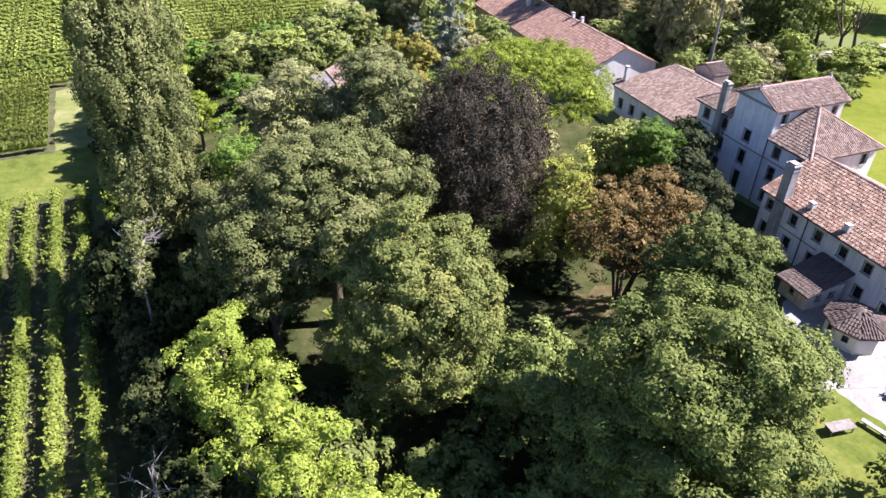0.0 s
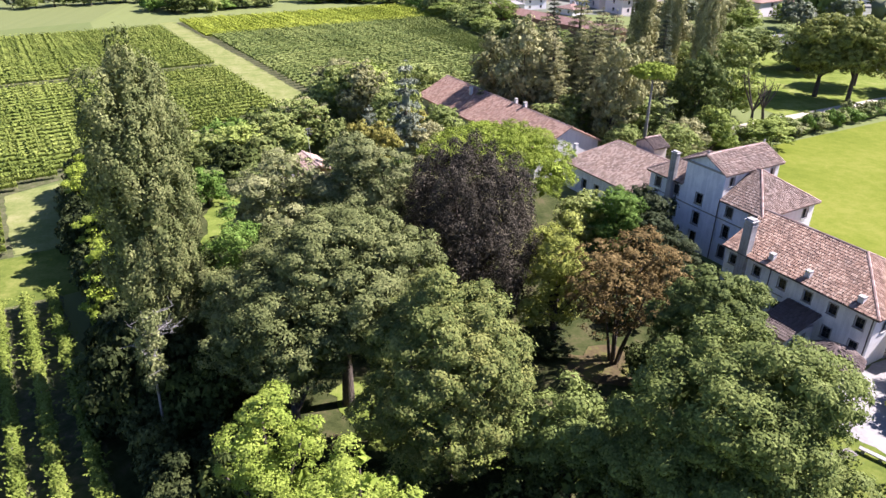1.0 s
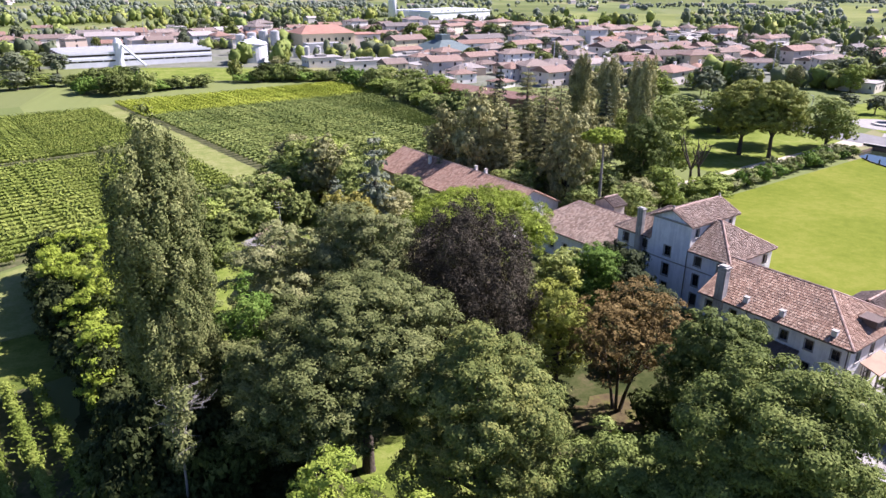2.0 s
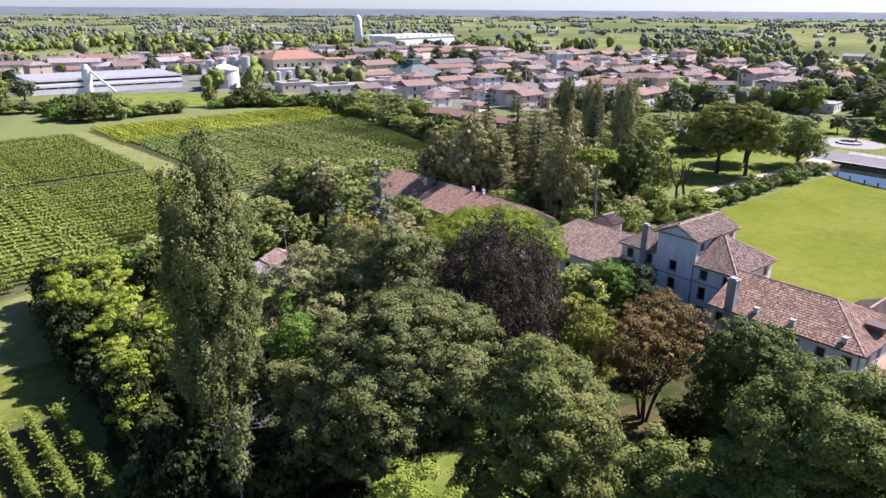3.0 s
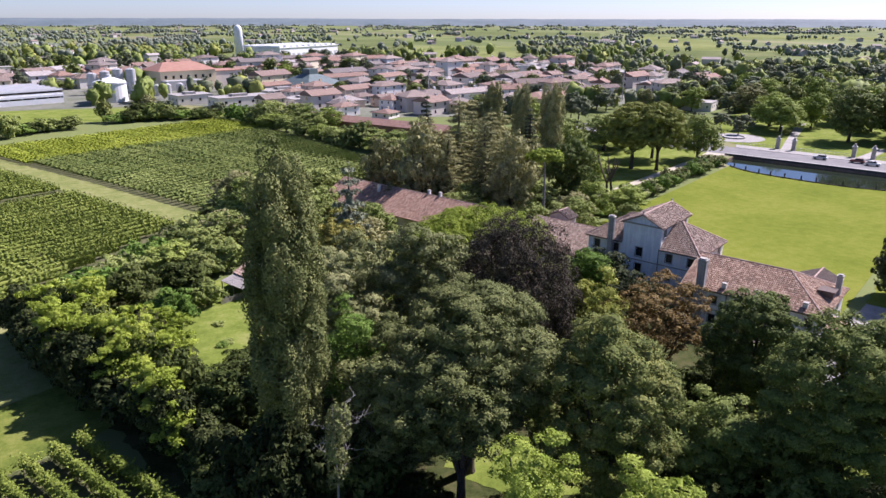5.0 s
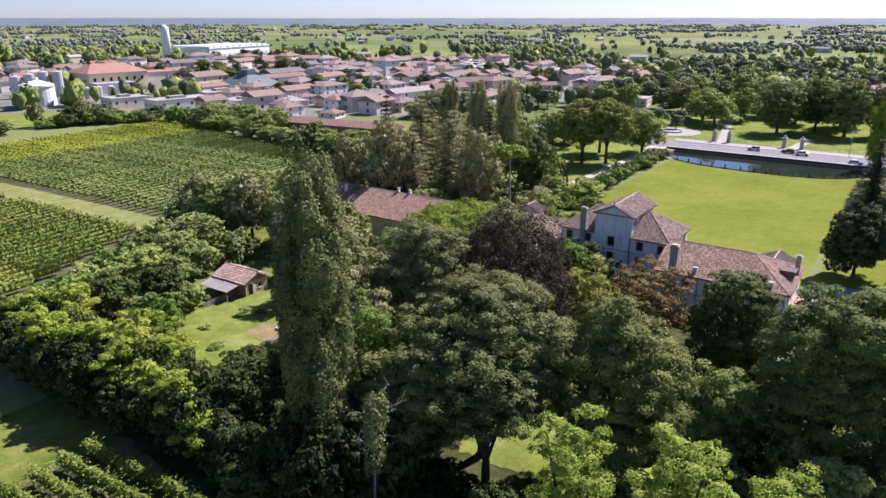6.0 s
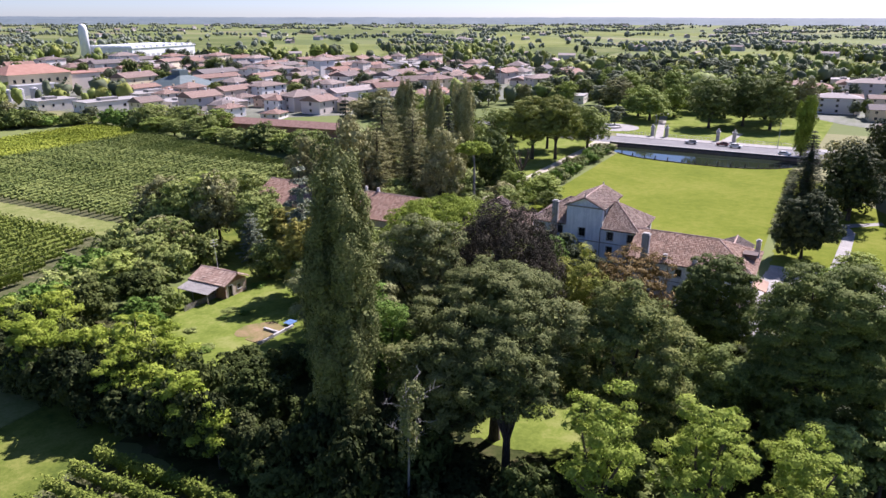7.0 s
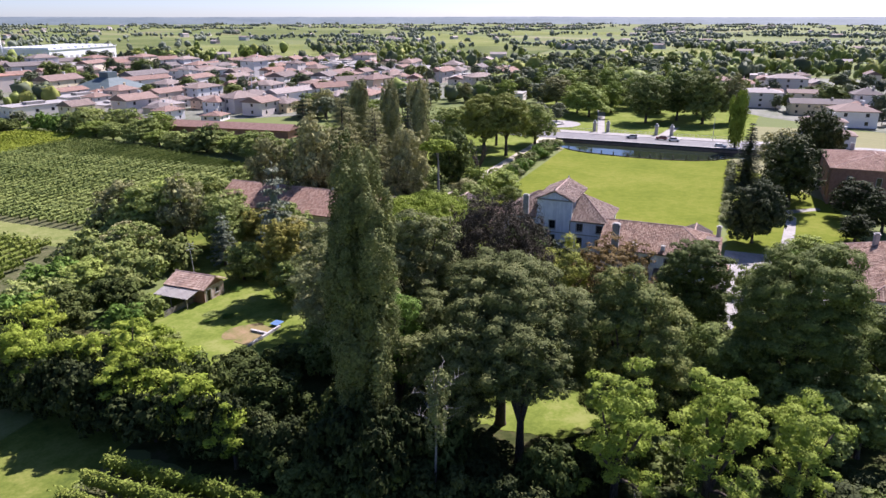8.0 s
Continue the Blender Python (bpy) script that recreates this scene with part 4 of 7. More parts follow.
# main hipped roofs on either side of it
ym, RZ = (F0 + F1) / 2, 12.2
half = (F1 - F0) / 2 + o
for x_in, x_out, sgn in ((T1, A1 + o, 1), (T0, A0 - o, -1)):
    apex = (x_out - sgn * half * 0.98, ym, RZ)
    if sgn > 0 and apex[0] < x_in or sgn < 0 and apex[0] > x_in:
        apex = (x_in + sgn * 0.05, ym, RZ)
    inn = (x_in, ym, RZ)
    e = [(x_in, F0 - o, EAVE), (x_out, F0 - o, EAVE), (x_out, F1 + o, EAVE), (x_in, F1 + o, EAVE)]
    if sgn > 0:
        slopes = [(e[0], e[1], apex, inn), (e[1], e[2], apex, apex), (e[2], e[3], inn, apex)]
    else:
        slopes = [(e[1], e[0], inn, apex), (e[2], e[1], apex, apex), (e[3], e[2], apex, inn)]
    roof(villa, rng, slopes, [(e[1], apex), (e[2], apex)] + ([(inn, apex)] if abs(inn[0] - apex[0]) > 0.4 else []), TILE_OLD)
# chimneys against the front
chimney(villa, -14.6, F0 - 0.32, 0.0, 12.5, 1.0, 0.64)
part("drainpipe", joined([tube([(T1 - 0.2, F0 - 0.12, 0), (T1 - 0.2, F0 - 0.12, EAVE)], [0.06, 0.06], 6)]), WOOD_DARK, villa, "dark iron drainpipe")
part("drainpipe", joined([tube([(-13.6, F0 - 0.12, 0), (-13.6, F0 - 0.12, EAVE)], [0.06, 0.06], 6)]), WOOD_DARK, villa, "dark iron drainpipe")

# gutters and string courses
for xa, xb in ((A0, T0 - 0.5), (T1 + 0.5, A1)):
    part("gutter", tube([(xa, F0 - 0.52, EAVE - 0.02), (xb, F0 - 0.52, EAVE - 0.02)], [0.08, 0.08], 6), WOOD_DARK, villa, "dark iron gutter")
for xa, xb in ((A0, -15.05), (-13.95, T0 - 0.02), (T1 + 0.02, A1)):
    part("string_course", box(xa, F0 - 0.06, 6.05, xb, F0 - 0.002, 6.2), STONE, villa, "thin moulded string course")
part("string_course", box(T0, F0 - 0.13, 6.05, T1, F0 - 0.062, 6.2), STONE, villa, "thin moulded string course")

# east wing, lower, with a hipped end
wing = thing("villa_wing", "long two-storey plaster wing with red-brown tiled roof", "house wing", VILLA)
WX, WY, WE, WR = 18.7, 12.7, 6.15, 9.35
wins = window_rows([1.2, 4.6, 8.0, 11.2, 14.2, 17.2], [(4.1, 1.25), (1.1, 1.4)], 0.95)
facade(wing, 0, 0, 0, WX, WE, wins, PLASTER_WING, shutters=False)
facade(wing, WX, 0, 90, WY, WE, window_rows([2.0, 5.4, 9.4], [(4.0, 1.3)], 0.95) + [(4.0, 0.05, 6.8, 2.7)], PLASTER_WHITE)
facade(wing, WX, WY, 180, WX, WE, window_rows([2, 6, 10, 14], [(4.1, 1.2), (1.1, 1.4)], 0.95), PLASTER_WHITE)
facade(wing, 0, F0, -90, F0, WE, [(2.2, 4.1, 3.1, 5.3)], PLASTER_WING)
e = [(-0.3, -o, WE), (WX + o, -o, WE), (WX + o, WY + o, WE), (-0.0, WY + o, WE)]
wm = WY / 2
hip = (WX + o - 6.4, wm, WR)
start = (-0.3, wm, WR)
roof(wing, rng, [(e[0], e[1], hip, start), (e[1], e[2], hip, hip), (e[2], e[3], start, hip)], [(start, hip), (e[1], hip), (e[2], hip)])
chimney(wing, 2.6, -0.1, 0.0, 10.4, 1.15, 0.95)
for cx, top in ((5.7, 7.35), (10.3, 7.35), (16.4, 7.3)):
    chimney(wing, cx, 0.65, 5.9, top, 0.62, 0.55)
chimney(wing, 18.5, 9.0, 6.0, 9.2, 0.7, 0.7)
part("drainpipe", tube([(WX - 0.25, -0.12, 0), (WX - 0.25, -0.12, WE)], [0.06, 0.06], 6), WOOD_DARK, wing, "dark iron drainpipe")
part("drainpipe", tube([(6.4, -0.12, 0), (6.4, -0.12, WE)], [0.06, 0.06], 6), WOOD_DARK, wing, "dark iron drainpipe")
part("gutter", tube([(-0.3, -o - 0.07, WE - 0.02), (WX + o, -o - 0.07, WE - 0.02)], [0.08, 0.08], 6), WOOD_DARK, wing, "dark iron gutter")
part("string_course", joined([box(2.95, -0.06, 3.15, 8.5, -0.002, 3.27)]), STONE, wing, "thin moulded string course")
# roof light with its little dormer on the hip
part("dormer", joined([box(17.0, 5.4, 7.0, 18.6, 7.2, 7.75), prism([(16.6, 5.2), (18.8, 5.2), (18.8, 7.4), (16.6, 7.4)], 7.75, 7.9)]), TILE_DARK, wing, "low dark roof dormer")
# porch on the end wall
part("porch_roof", slab((WX + 2.2, 3.0, 2.95), (WX + 2.2, 8.0, 2.95), (WX, 8.0, 3.6), (WX, 3.0, 3.6), 0.14), TILE, wing, "sloping tiled porch roof")
for py in (3.3, 7.7):
    part("porch_post", box(WX + 1.9, py - 0.1, 0.0, WX + 2.1, py + 0.1, 2.9), WOOD_GREY, wing)

# low dark-roofed annexe behind the wing
ann = thing("rear_annexe", "low annexe with dark tiled gable roof", "outbuilding", VILLA)
facade(ann, 12.0, 13.2, 0, 5.0, 5.6, [(1.6, 1.2, 2.4, 2.4)], PLASTER_OUTHOUSE)
part("wall", joined([box(12, 13.55, 0, 12.3, 18, 5.6), box(16.7, 13.55, 0, 17, 18, 5.6), box(12.3, 17.7, 0, 16.7, 18, 5.6)]), PLASTER_OUTHOUSE, ann)
roof(ann, rng, [((17.4, 12.9, 5.6), (17.4, 18.4, 5.6), (14.5, 18.4, 6.9), (14.5, 12.9, 6.9)), ((11.6, 18.4, 5.6), (11.6, 12.9, 5.6), (14.5, 12.9, 6.9), (14.5, 18.4, 6.9))], [((14.5, 12.9, 6.9), (14.5, 18.4, 6.9))], TILE_DARK)

# small gabled stair turret over the west wing
turret = thing("stair_turret", "small plaster turret with dark tiled gable roof", "turret", VILLA)
part("wall", joined([box(-33.6, 17.0, 0, -33.3, 19.8, 6.9), box(-29.7, 17.0, 0, -29.4, 19.8, 6.9), box(-33.3, 17.0, 0, -29.7, 17.3, 6.9), box(-33.3, 19.5, 0, -29.7, 19.8, 6.9)]), PLASTER_OUTHOUSE, turret)
for ya_ in (17.0, 19.5):
    v = np.array([(-33.6, ya_, 6.9), (-29.4, ya_, 6.9), (-31.5, ya_, 7.9), (-33.6, ya_ + 0.3, 6.9), (-29.4, ya_ + 0.3, 6.9), (-31.5, ya_ + 0.3, 7.9)])
    part("gable", (v, [(0, 1, 2), (5, 4, 3), (0, 3, 4, 1), (1, 4, 5, 2), (2, 5, 3, 0)]), PLASTER_OUTHOUSE, turret)
roof(turret, rng, [((-29.0, 16.7, 6.85), (-29.0, 20.1, 6.85), (-31.5, 20.1, 8.05), (-31.5, 16.7, 8.05)), ((-34.0, 20.1, 6.85), (-34.0, 16.7, 6.85), (-31.5, 16.7, 8.05), (-31.5, 20.1, 8.05))], [((-31.5, 16.7, 8.05), (-31.5, 20.1, 8.05))], TILE_DARK)

# west wing, single storey, and the long barn beyond it
west = thing("west_wing", "low plaster wing with wide terracotta roof", "house wing", VILLA)
X0, X1, Y0, Y1, E2, R2 = -37.0, -18.8, 4.9, 20.0, 4.3, 7.4
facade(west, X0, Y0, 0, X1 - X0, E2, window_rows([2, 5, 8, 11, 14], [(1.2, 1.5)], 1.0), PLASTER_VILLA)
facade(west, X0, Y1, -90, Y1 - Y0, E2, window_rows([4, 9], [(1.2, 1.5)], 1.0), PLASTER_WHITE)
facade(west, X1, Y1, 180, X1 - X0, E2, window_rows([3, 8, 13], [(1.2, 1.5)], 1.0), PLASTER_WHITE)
mid = (Y0 + Y1) / 2
e = [(X0 - o, Y0 - o, E2), (X1, Y0 - o, E2), (X1, Y1 + o, E2), (X0 - o, Y1 + o, E2)]
hip = (X0 + 3.0, mid + 0.8, R2)
fin = (X1, mid + 0.8, R2)
roof(west, rng, [(e[0], e[1], fin, hip), (e[3], e[0], hip, hip), (e[2], e[3], hip, fin)], [(hip, fin), (e[0], hip), (e[3], hip)], TILE_OLD)
chimney(west, -36.4, 6.2, 4.0, 7.2, 0.6, 0.6)

barn = thing("barn", "long old farm barn with faded red tiled roof", "barn", VILLA)
X0, X1, Y0, Y1, E2, R2 = -83.0, -41.0, 1.6, 15.2, 5.2, 8.6
facade(barn, X0, Y0, 0, X1 - X0, E2, window_rows([4, 10, 16, 22, 28, 34], [(1.2, 2.4)], 1.6), PLASTER_OUTHOUSE)
facade(barn, X1, Y0, 90, Y1 - Y0, E2, window_rows([6.8], [(2.2, 1.2)], 1.0), PLASTER_WHITE)
facade(barn, X1, Y1, 180, X1 - X0, E2, window_rows([6, 14, 22, 30], [(1.2, 2.0)], 1.4), PLASTER_OUTHOUSE)
facade(barn, X0, Y1, -90, Y1 - Y0, E2, window_rows([6.8], [(1.2, 2.0)], 1.2), PLASTER_OUTHOUSE)
mid = (Y0 + Y1) / 2
for xx in (X0, X1 - 0.35):
    v = np.array([(xx, Y0, E2), (xx, Y1, E2), (xx, mid, R2 - 0.1), (xx + 0.35, Y0, E2), (xx + 0.35, Y1, E2), (xx + 0.35, mid, R2 - 0.1)])
    part("gable", (v, [(0, 2, 1), (3, 4, 5), (0, 3, 5, 2), (1, 2, 5, 4), (0, 1, 4, 3)]), PLASTER_WHITE, barn, "white plaster gable")
roof(barn, rng, [((X0 - o, Y0 - o, E2 - 0.1), (X1 + o, Y0 - o, E2 - 0.1), (X1 + o, mid, R2), (X0 - o, mid, R2)), ((X1 + o, Y1 + o, E2 - 0.1), (X0 - o, Y1 + o, E2 - 0.1), (X0 - o, mid, R2), (X1 + o, mid, R2))], [((X0 - o, mid, R2), (X1 + o, mid, R2))], TILE_BARN, 0.34, 0.58)
for cx in (-54.5, -57.5):
    chimney(barn, cx, mid + 0.3, 8.2, 9.5, 0.5, 0.5)
chimney(barn, -70, mid - 2, 7.0, 9.2, 0.55, 0.55)

shed = thing("small_shed", "small grey-roofed shed behind the west wing", "shed", VILLA @ pose(-34.5, 18.5 + 5.2, 0))
facade(shed, -2.2, -1.8, 0, 4.4, 4.8, [(1.7, 0.1, 2.7, 2.1)], PLASTER_OUTHOUSE)
part("wall", joined([box(-2.2, -1.45, 0, -1.9, 1.8, 4.8), box(1.9, -1.45, 0, 2.2, 1.8, 4.8), box(-1.9, 1.5, 0, 1.9, 1.8, 4.8)]), PLASTER_OUTHOUSE, shed)
roof(shed, rng, [((2.6, -2.2, 4.7), (2.6, 2.2, 4.7), (0, 2.2, 6.2), (0, -2.2, 6.2)), ((-2.6, 2.2, 4.7), (-2.6, -2.2, 4.7), (0, -2.2, 6.2), (0, 2.2, 6.2))], [((0, -2.2, 6.2), (0, 2.2, 6.2))], TILE_DARK)

# little outhouses in the yard
hut = thing("yard_outhouse", "small plaster outhouse with dark tiled roof", "outbuilding", VILLA)
facade(hut, 9.6, -5.2, 0, 3.4, 2.1, [(1.2, 0.9, 1.8, 1.5)], PLASTER_OUTHOUSE)
facade(hut, 13.0, -5.2, 90, 4.8, 2.1, [(1.3, 0.9, 1.8, 1.5), (3.0, 0.9, 3.6, 1.5)], PLASTER_WHITE)
facade(hut, 9.6, -0.4, -90, 4.8, 2.1, [(1.6, 0.1, 2.5, 1.9)], PLASTER_OUTHOUSE)
roof(hut, rng, [((9.2, -5.7, 2.05), (13.4, -5.7, 2.05), (13.4, -0.15, 3.6), (9.2, -0.15, 3.6))], [], TILE_DARK)
hut = thing("round_outhouse", "many-sided plaster outhouse with conical dark tiled roof", "outbuilding", VILLA)
pts = ring(17.8, -4.1, 2.5, 8)
part("wall", prism(pts, 0, 2.3), PLASTER_WHITE, hut)
for k in (4, 5, 6):
    (xa, ya_), (xb, yb_) = pts[k], pts[(k + 1) % 8]
    ang = math.degrees(math.atan2(yb_ - ya_, xb - xa))
    part("window", turned(box(0.65, -0.03, 1.0, 1.25, 0.05, 1.7), xa, ya_, 0, ang), PANE, hut)
pts = ring(17.8, -4.1, 3.0, 8)
slopes = [((*pts[k], 2.3), (*pts[(k + 1) % 8], 2.3), (17.8, -4.1, 3.7), (17.8, -4.1, 3.7)) for k in range(8)]
roof(hut, rng, slopes, [], TILE_DARK)

# house and hall farther along the drive
def big_house(name, label, x0, x1, y0, y1, eave, top, wall, tile, cols, rows, seed):
    rng = np.random.default_rng(seed)
    h = thing(name, label, "house", VILLA)
    w, d = x1 - x0, y1 - y0
    facade(h, x0, y0, 0, w, eave, window_rows([w * q for q in cols], rows), wall)
    facade(h, x1, y0, 90, d, eave, window_rows([d * q for q in cols], rows), wall)
    facade(h, x1, y1, 180, w, eave, window_rows([w * q for q in cols], rows), wall)
    facade(h, x0, y1, -90, d, eave, window_rows([d * q for q in cols], rows), wall)
    ex = [(x0 - o, y0 - o, eave), (x1 + o, y0 - o, eave), (x1 + o, y1 + o, eave), (x0 - o, y1 + o, eave)]
    xm, ym_ = (x0 + x1) / 2, (y0 + y1) / 2
    if d > w:
        p, q = (xm, y0 + w / 2, top), (xm, y1 - w / 2, top)
        sl = [(ex[0], ex[1], p, p), (ex[1], ex[2], q, p), (ex[2], ex[3], q, q), (ex[3], ex[0], p, q)]
        rd = [(p, q), (ex[0], p), (ex[1], p), (ex[2], q), (ex[3], q)]
    else:
        p, q = (x0 + d / 2, ym_, top), (x1 - d / 2, ym_, top)
        sl = [(ex[0], ex[1], q, p), (ex[1], ex[2], q, q), (ex[2], ex[3], p, q), (ex[3], ex[0], p, p)]
        rd = [(p, q), (ex[0], p), (ex[1], q), (ex[2], q), (ex[3], p)]
    roof(h, rng, sl, rd, tile, 0.34, 0.58)
    chimney(h, x0 + w * 0.3, y0 + d * 0.8, eave, top + 0.7, 0.8, 0.8)
    return h


big_house("drive_house", "pale plaster house with brown tiled hip roof", 38.8, 50.5, -8.0, 18.0, 5.9, 9.0, PLASTER_WHITE, TILE, [0.15, 0.38, 0.62, 0.85], [(1.0, 1.4), (3.9, 1.2)], 21)
big_house("brick_hall", "tall red brick hall with flat-pitched tiled roof", 41.5, 62, 73, 98, 9.0, 11.2, BRICK_RED, TILE_BARN, [0.2, 0.5, 0.8], [(1.0, 2.2), (5.2, 2.0)], 22)
low = thing("drive_annexe", "low annexe with pink tiled roof", "outbuilding", VILLA)
facade(low, 40.5, -13.5, 0, 8.0, 2.6, [(2, 1.0, 3, 2.0)], PLASTER_WHITE)
part("wall", joined([box(40.5, -13.1, 0, 40.8, -8.05, 2.6), box(48.2, -13.1, 0, 48.5, -8.05, 2.6)]), PLASTER_WHITE, low)
roof(low, rng, [((40.1, -13.9, 2.6), (48.9, -13.9, 2.6), (48.9, -8.05, 3.9), (40.1, -8.05, 3.9))], [], TILE_BARN)

# ---- park trees ----
def grow(kind, name, label, x, y, leaf, bark=BARK, turn=0.0, **k):
    trunk, crown = kind(**k)
    return tree(name, label, "tree", x, y, trunk, bark, crown, leaf, turn)


grow(column_tree, "poplar_tree", "tall upright grey-green poplar tree", -26.9, 54.0, LEAF_POPLAR, turn=57, seed=1, h=32.6, r=4.15, base=3.0, clump=0.74, dens=50, size=0.2, oval=0.6)
grow(broad_tree, "copper_beech", "large dark brown-purple copper beech tree", 2.2, 63.0, LEAF_BEECH, seed=2, h=21.0, r=7.2, base=0.8, count=9, clump=0.96, dens=35, size=0.208, flat=1.5, slim=0.5, low=-0.8, dome=0.9, heads=(0.14, 0.26), wild=0.5, fill=1.55)
# several thin stems from one root
_, crown = broad_tree(seed=3, h=15.0, r=6.4, base=3.6, count=7, clump=0.75, dens=20, size=0.245, fill=0.72, core=0.2)
rng = np.random.default_rng(3)
stems = []
for k in range(5):
    a = k * 1.26 + rng.uniform(-0.3, 0.3)
    foot, top = 0.35, rng.uniform(2.4, 3.8)
    stems.append(tube([(foot * math.cos(a), foot * math.sin(a), -0.2), (0.8 * math.cos(a), 0.8 * math.sin(a), 2.2), (0.6 * top * math.cos(a), 0.6 * top * math.sin(a), 6.0), (top * math.cos(a), top * math.sin(a), 10.5)], [0.2, 0.16, 0.11, 0.03], 7))
    for q in range(3):
        b = a + rng.uniform(-1.0, 1.0)
        stems.append(tube([(0.55 * top * math.cos(a), 0.55 * top * math.sin(a), 5.2), (3.4 * math.cos(b), 3.4 * math.sin(b), rng.uniform(6.5, 9.0)), (4.8 * math.cos(b), 4.8 * math.sin(b), rng.uniform(7.5, 10.0))], [0.08, 0.05, 0.02], 5))
tree("russet_tree", "small multi-stemmed tree with thin russet brown leaves", "tree", 16.4, 54.4, joined(stems), BARK, crown, LEAF_BROWN)
grow(broad_tree, "pale_tree", "young tree with pale yellow-green leaves", 10.8, 58.6, LEAF_YELLOW, seed=4, h=15.6, r=4.0, base=0.3, count=5, clump=0.96, dens=28, size=0.208)
grow(broad_tree, "oak_tree", "wide grey-green oak tree crown", -11.0, 50.4, LEAF_OAK, seed=5, h=20.0, r=8.4, base=6.8, count=12, heads=(0.2, 0.36), dome=0.66, clump=0.98, dens=39, size=0.211)
grow(broad_tree, "oak_tree", "grey-green oak tree beside the glade", -15.2, 44.2, LEAF_OAK, seed=6, h=16.0, r=4.9, base=7.6, count=8, heads=(0.22, 0.38), dome=0.62, clump=0.95, dens=39, size=0.211)
grow(broad_tree, "oak_tree", "grey-green oak tree beside the poplar", -19.4, 50.0, LEAF_OAK, seed=7, h=15.6, r=4.8, base=1.6, count=8, heads=(0.22, 0.38), dome=0.62, clump=0.95, dens=39, size=0.211)
grow(broad_tree, "horse_chestnut", "rounded green horse chestnut tree with yellowing top", -3.0, 40.0, LEAF_CHESTNUT, seed=8, h=19.2, r=6.6, base=1.2, count=8, clump=0.96, dens=43, size=0.211, dome=0.8, heads=(0.18, 0.32), fill=1.55)
grow(broad_tree, "horse_chestnut", "very large dark green horse chestnut tree", 13.9, 29.2, LEAF_LIME, seed=9, h=20.6, r=7.5, base=0.8, count=9, clump=1.02, dens=43, size=0.211, dome=0.8, heads=(0.18, 0.32), fill=1.55)
grow(broad_tree, "lime_tree", "dark green lime tree before the villa wing", 20.6, 44.5, LEAF_DEEP, seed=10, h=16.6, r=4.9, base=2.5, count=6, clump=0.96, dens=35, size=0.245, dome=0.75, heads=(0.2, 0.34), fill=1.55)
grow(broad_tree, "hornbeam", "shaded dark green hornbeam tree", 6.3, 36.0, LEAF_BROAD, seed=12, h=11.5, r=4.6, base=1.5, count=6, clump=0.96, dens=31, size=0.245)
grow(broad_tree, "locust_tree", "bright yellow-green locust tree", -15.6, 33.0, LEAF_LOCUST, seed=13, h=16.2, r=3.9, base=1.5, count=7, clump=0.8, dens=46, size=0.2, flat=0.55, heads=(0.16, 0.28), core=0.4, fill=1.0, dome=0.45)
grow(broad_tree, "locust_tree", "bright yellow-green locust tree", -9.9, 27.2, LEAF_LOCUST, seed=14, h=15.6, r=4.1, base=1.5, count=7, clump=0.8, dens=46, size=0.2, flat=0.55, heads=(0.16, 0.28), core=0.4, fill=1.0, dome=0.45)
grow(broad_tree, "locust_tree", "bright yellow-green locust tree", -4.2, 21.8, LEAF_LOCUST, seed=15, h=13.4, r=3.2, base=1.5, count=6, clump=0.8, dens=46, size=0.2, flat=0.55, heads=(0.16, 0.28), core=0.4, fill=1.0, dome=0.45)
grow(broad_tree, "grey_green_tree", "grey-green broadleaf tree beyond the oaks", -8.4, 66.5, LEAF_OLIVE, seed=16, h=21.3, r=5.8, base=4.0, count=7, clump=1.02, dens=35, size=0.224)
grow(broad_tree, "grey_green_tree", "grey-green broadleaf tree beyond the oaks", -17.8, 68.0, LEAF_OLIVE, seed=17, h=20.2, r=6.5, base=4.0, count=6, clump=1.02, dens=35, size=0.224)
grow(broad_tree, "grey_green_tree", "grey-green broadleaf tree near the barn", -9.5, 84.5, LEAF_OLIVE, seed=18, h=15.8, r=5.0, base=3.0, count=6, clump=1.02, dens=25, size=0.231)
grow(broad_tree, "green_tree", "fresh green young tree beside the poplar", -20.6, 56.5, LEAF_BRIGHT, seed=19, h=18.2, r=2.9, base=5.0, count=5, clump=0.75, dens=28, size=0.208)
grow(broad_tree, "holm_oak", "dense dark green round tree before the villa", 23.4, 76.0, LEAF_BRIGHT, seed=20, h=11.0, r=4.1, base=1.0, count=6, clump=0.75, dens=31, size=0.208)
grow(broad_tree, "yew_tree", "dark evergreen tree against the villa wall", 28.6, 68.5, LEAF_YEW, seed=21, h=7.2, r=3.4, base=0.5, count=5, clump=0.75, dens=28, size=0.208)

for i, (x, y, h, r) in enumerate([(27.4, 72.0, 9.0, 3.4), (28.6, 77.0, 9.4, 3.4), (29.2, 81.5, 8.6, 3.2), (25.6, 69.2, 7.6, 2.8), (31.6, 88.0, 6.0, 2.6)]):
    grow(broad_tree, "yew_tree", "dark evergreen tree against the villa wall", x, y, LEAF_YEW, seed=130 + i, h=h, r=r, base=0.3, count=5, clump=0.7, dens=14, size=0.3)

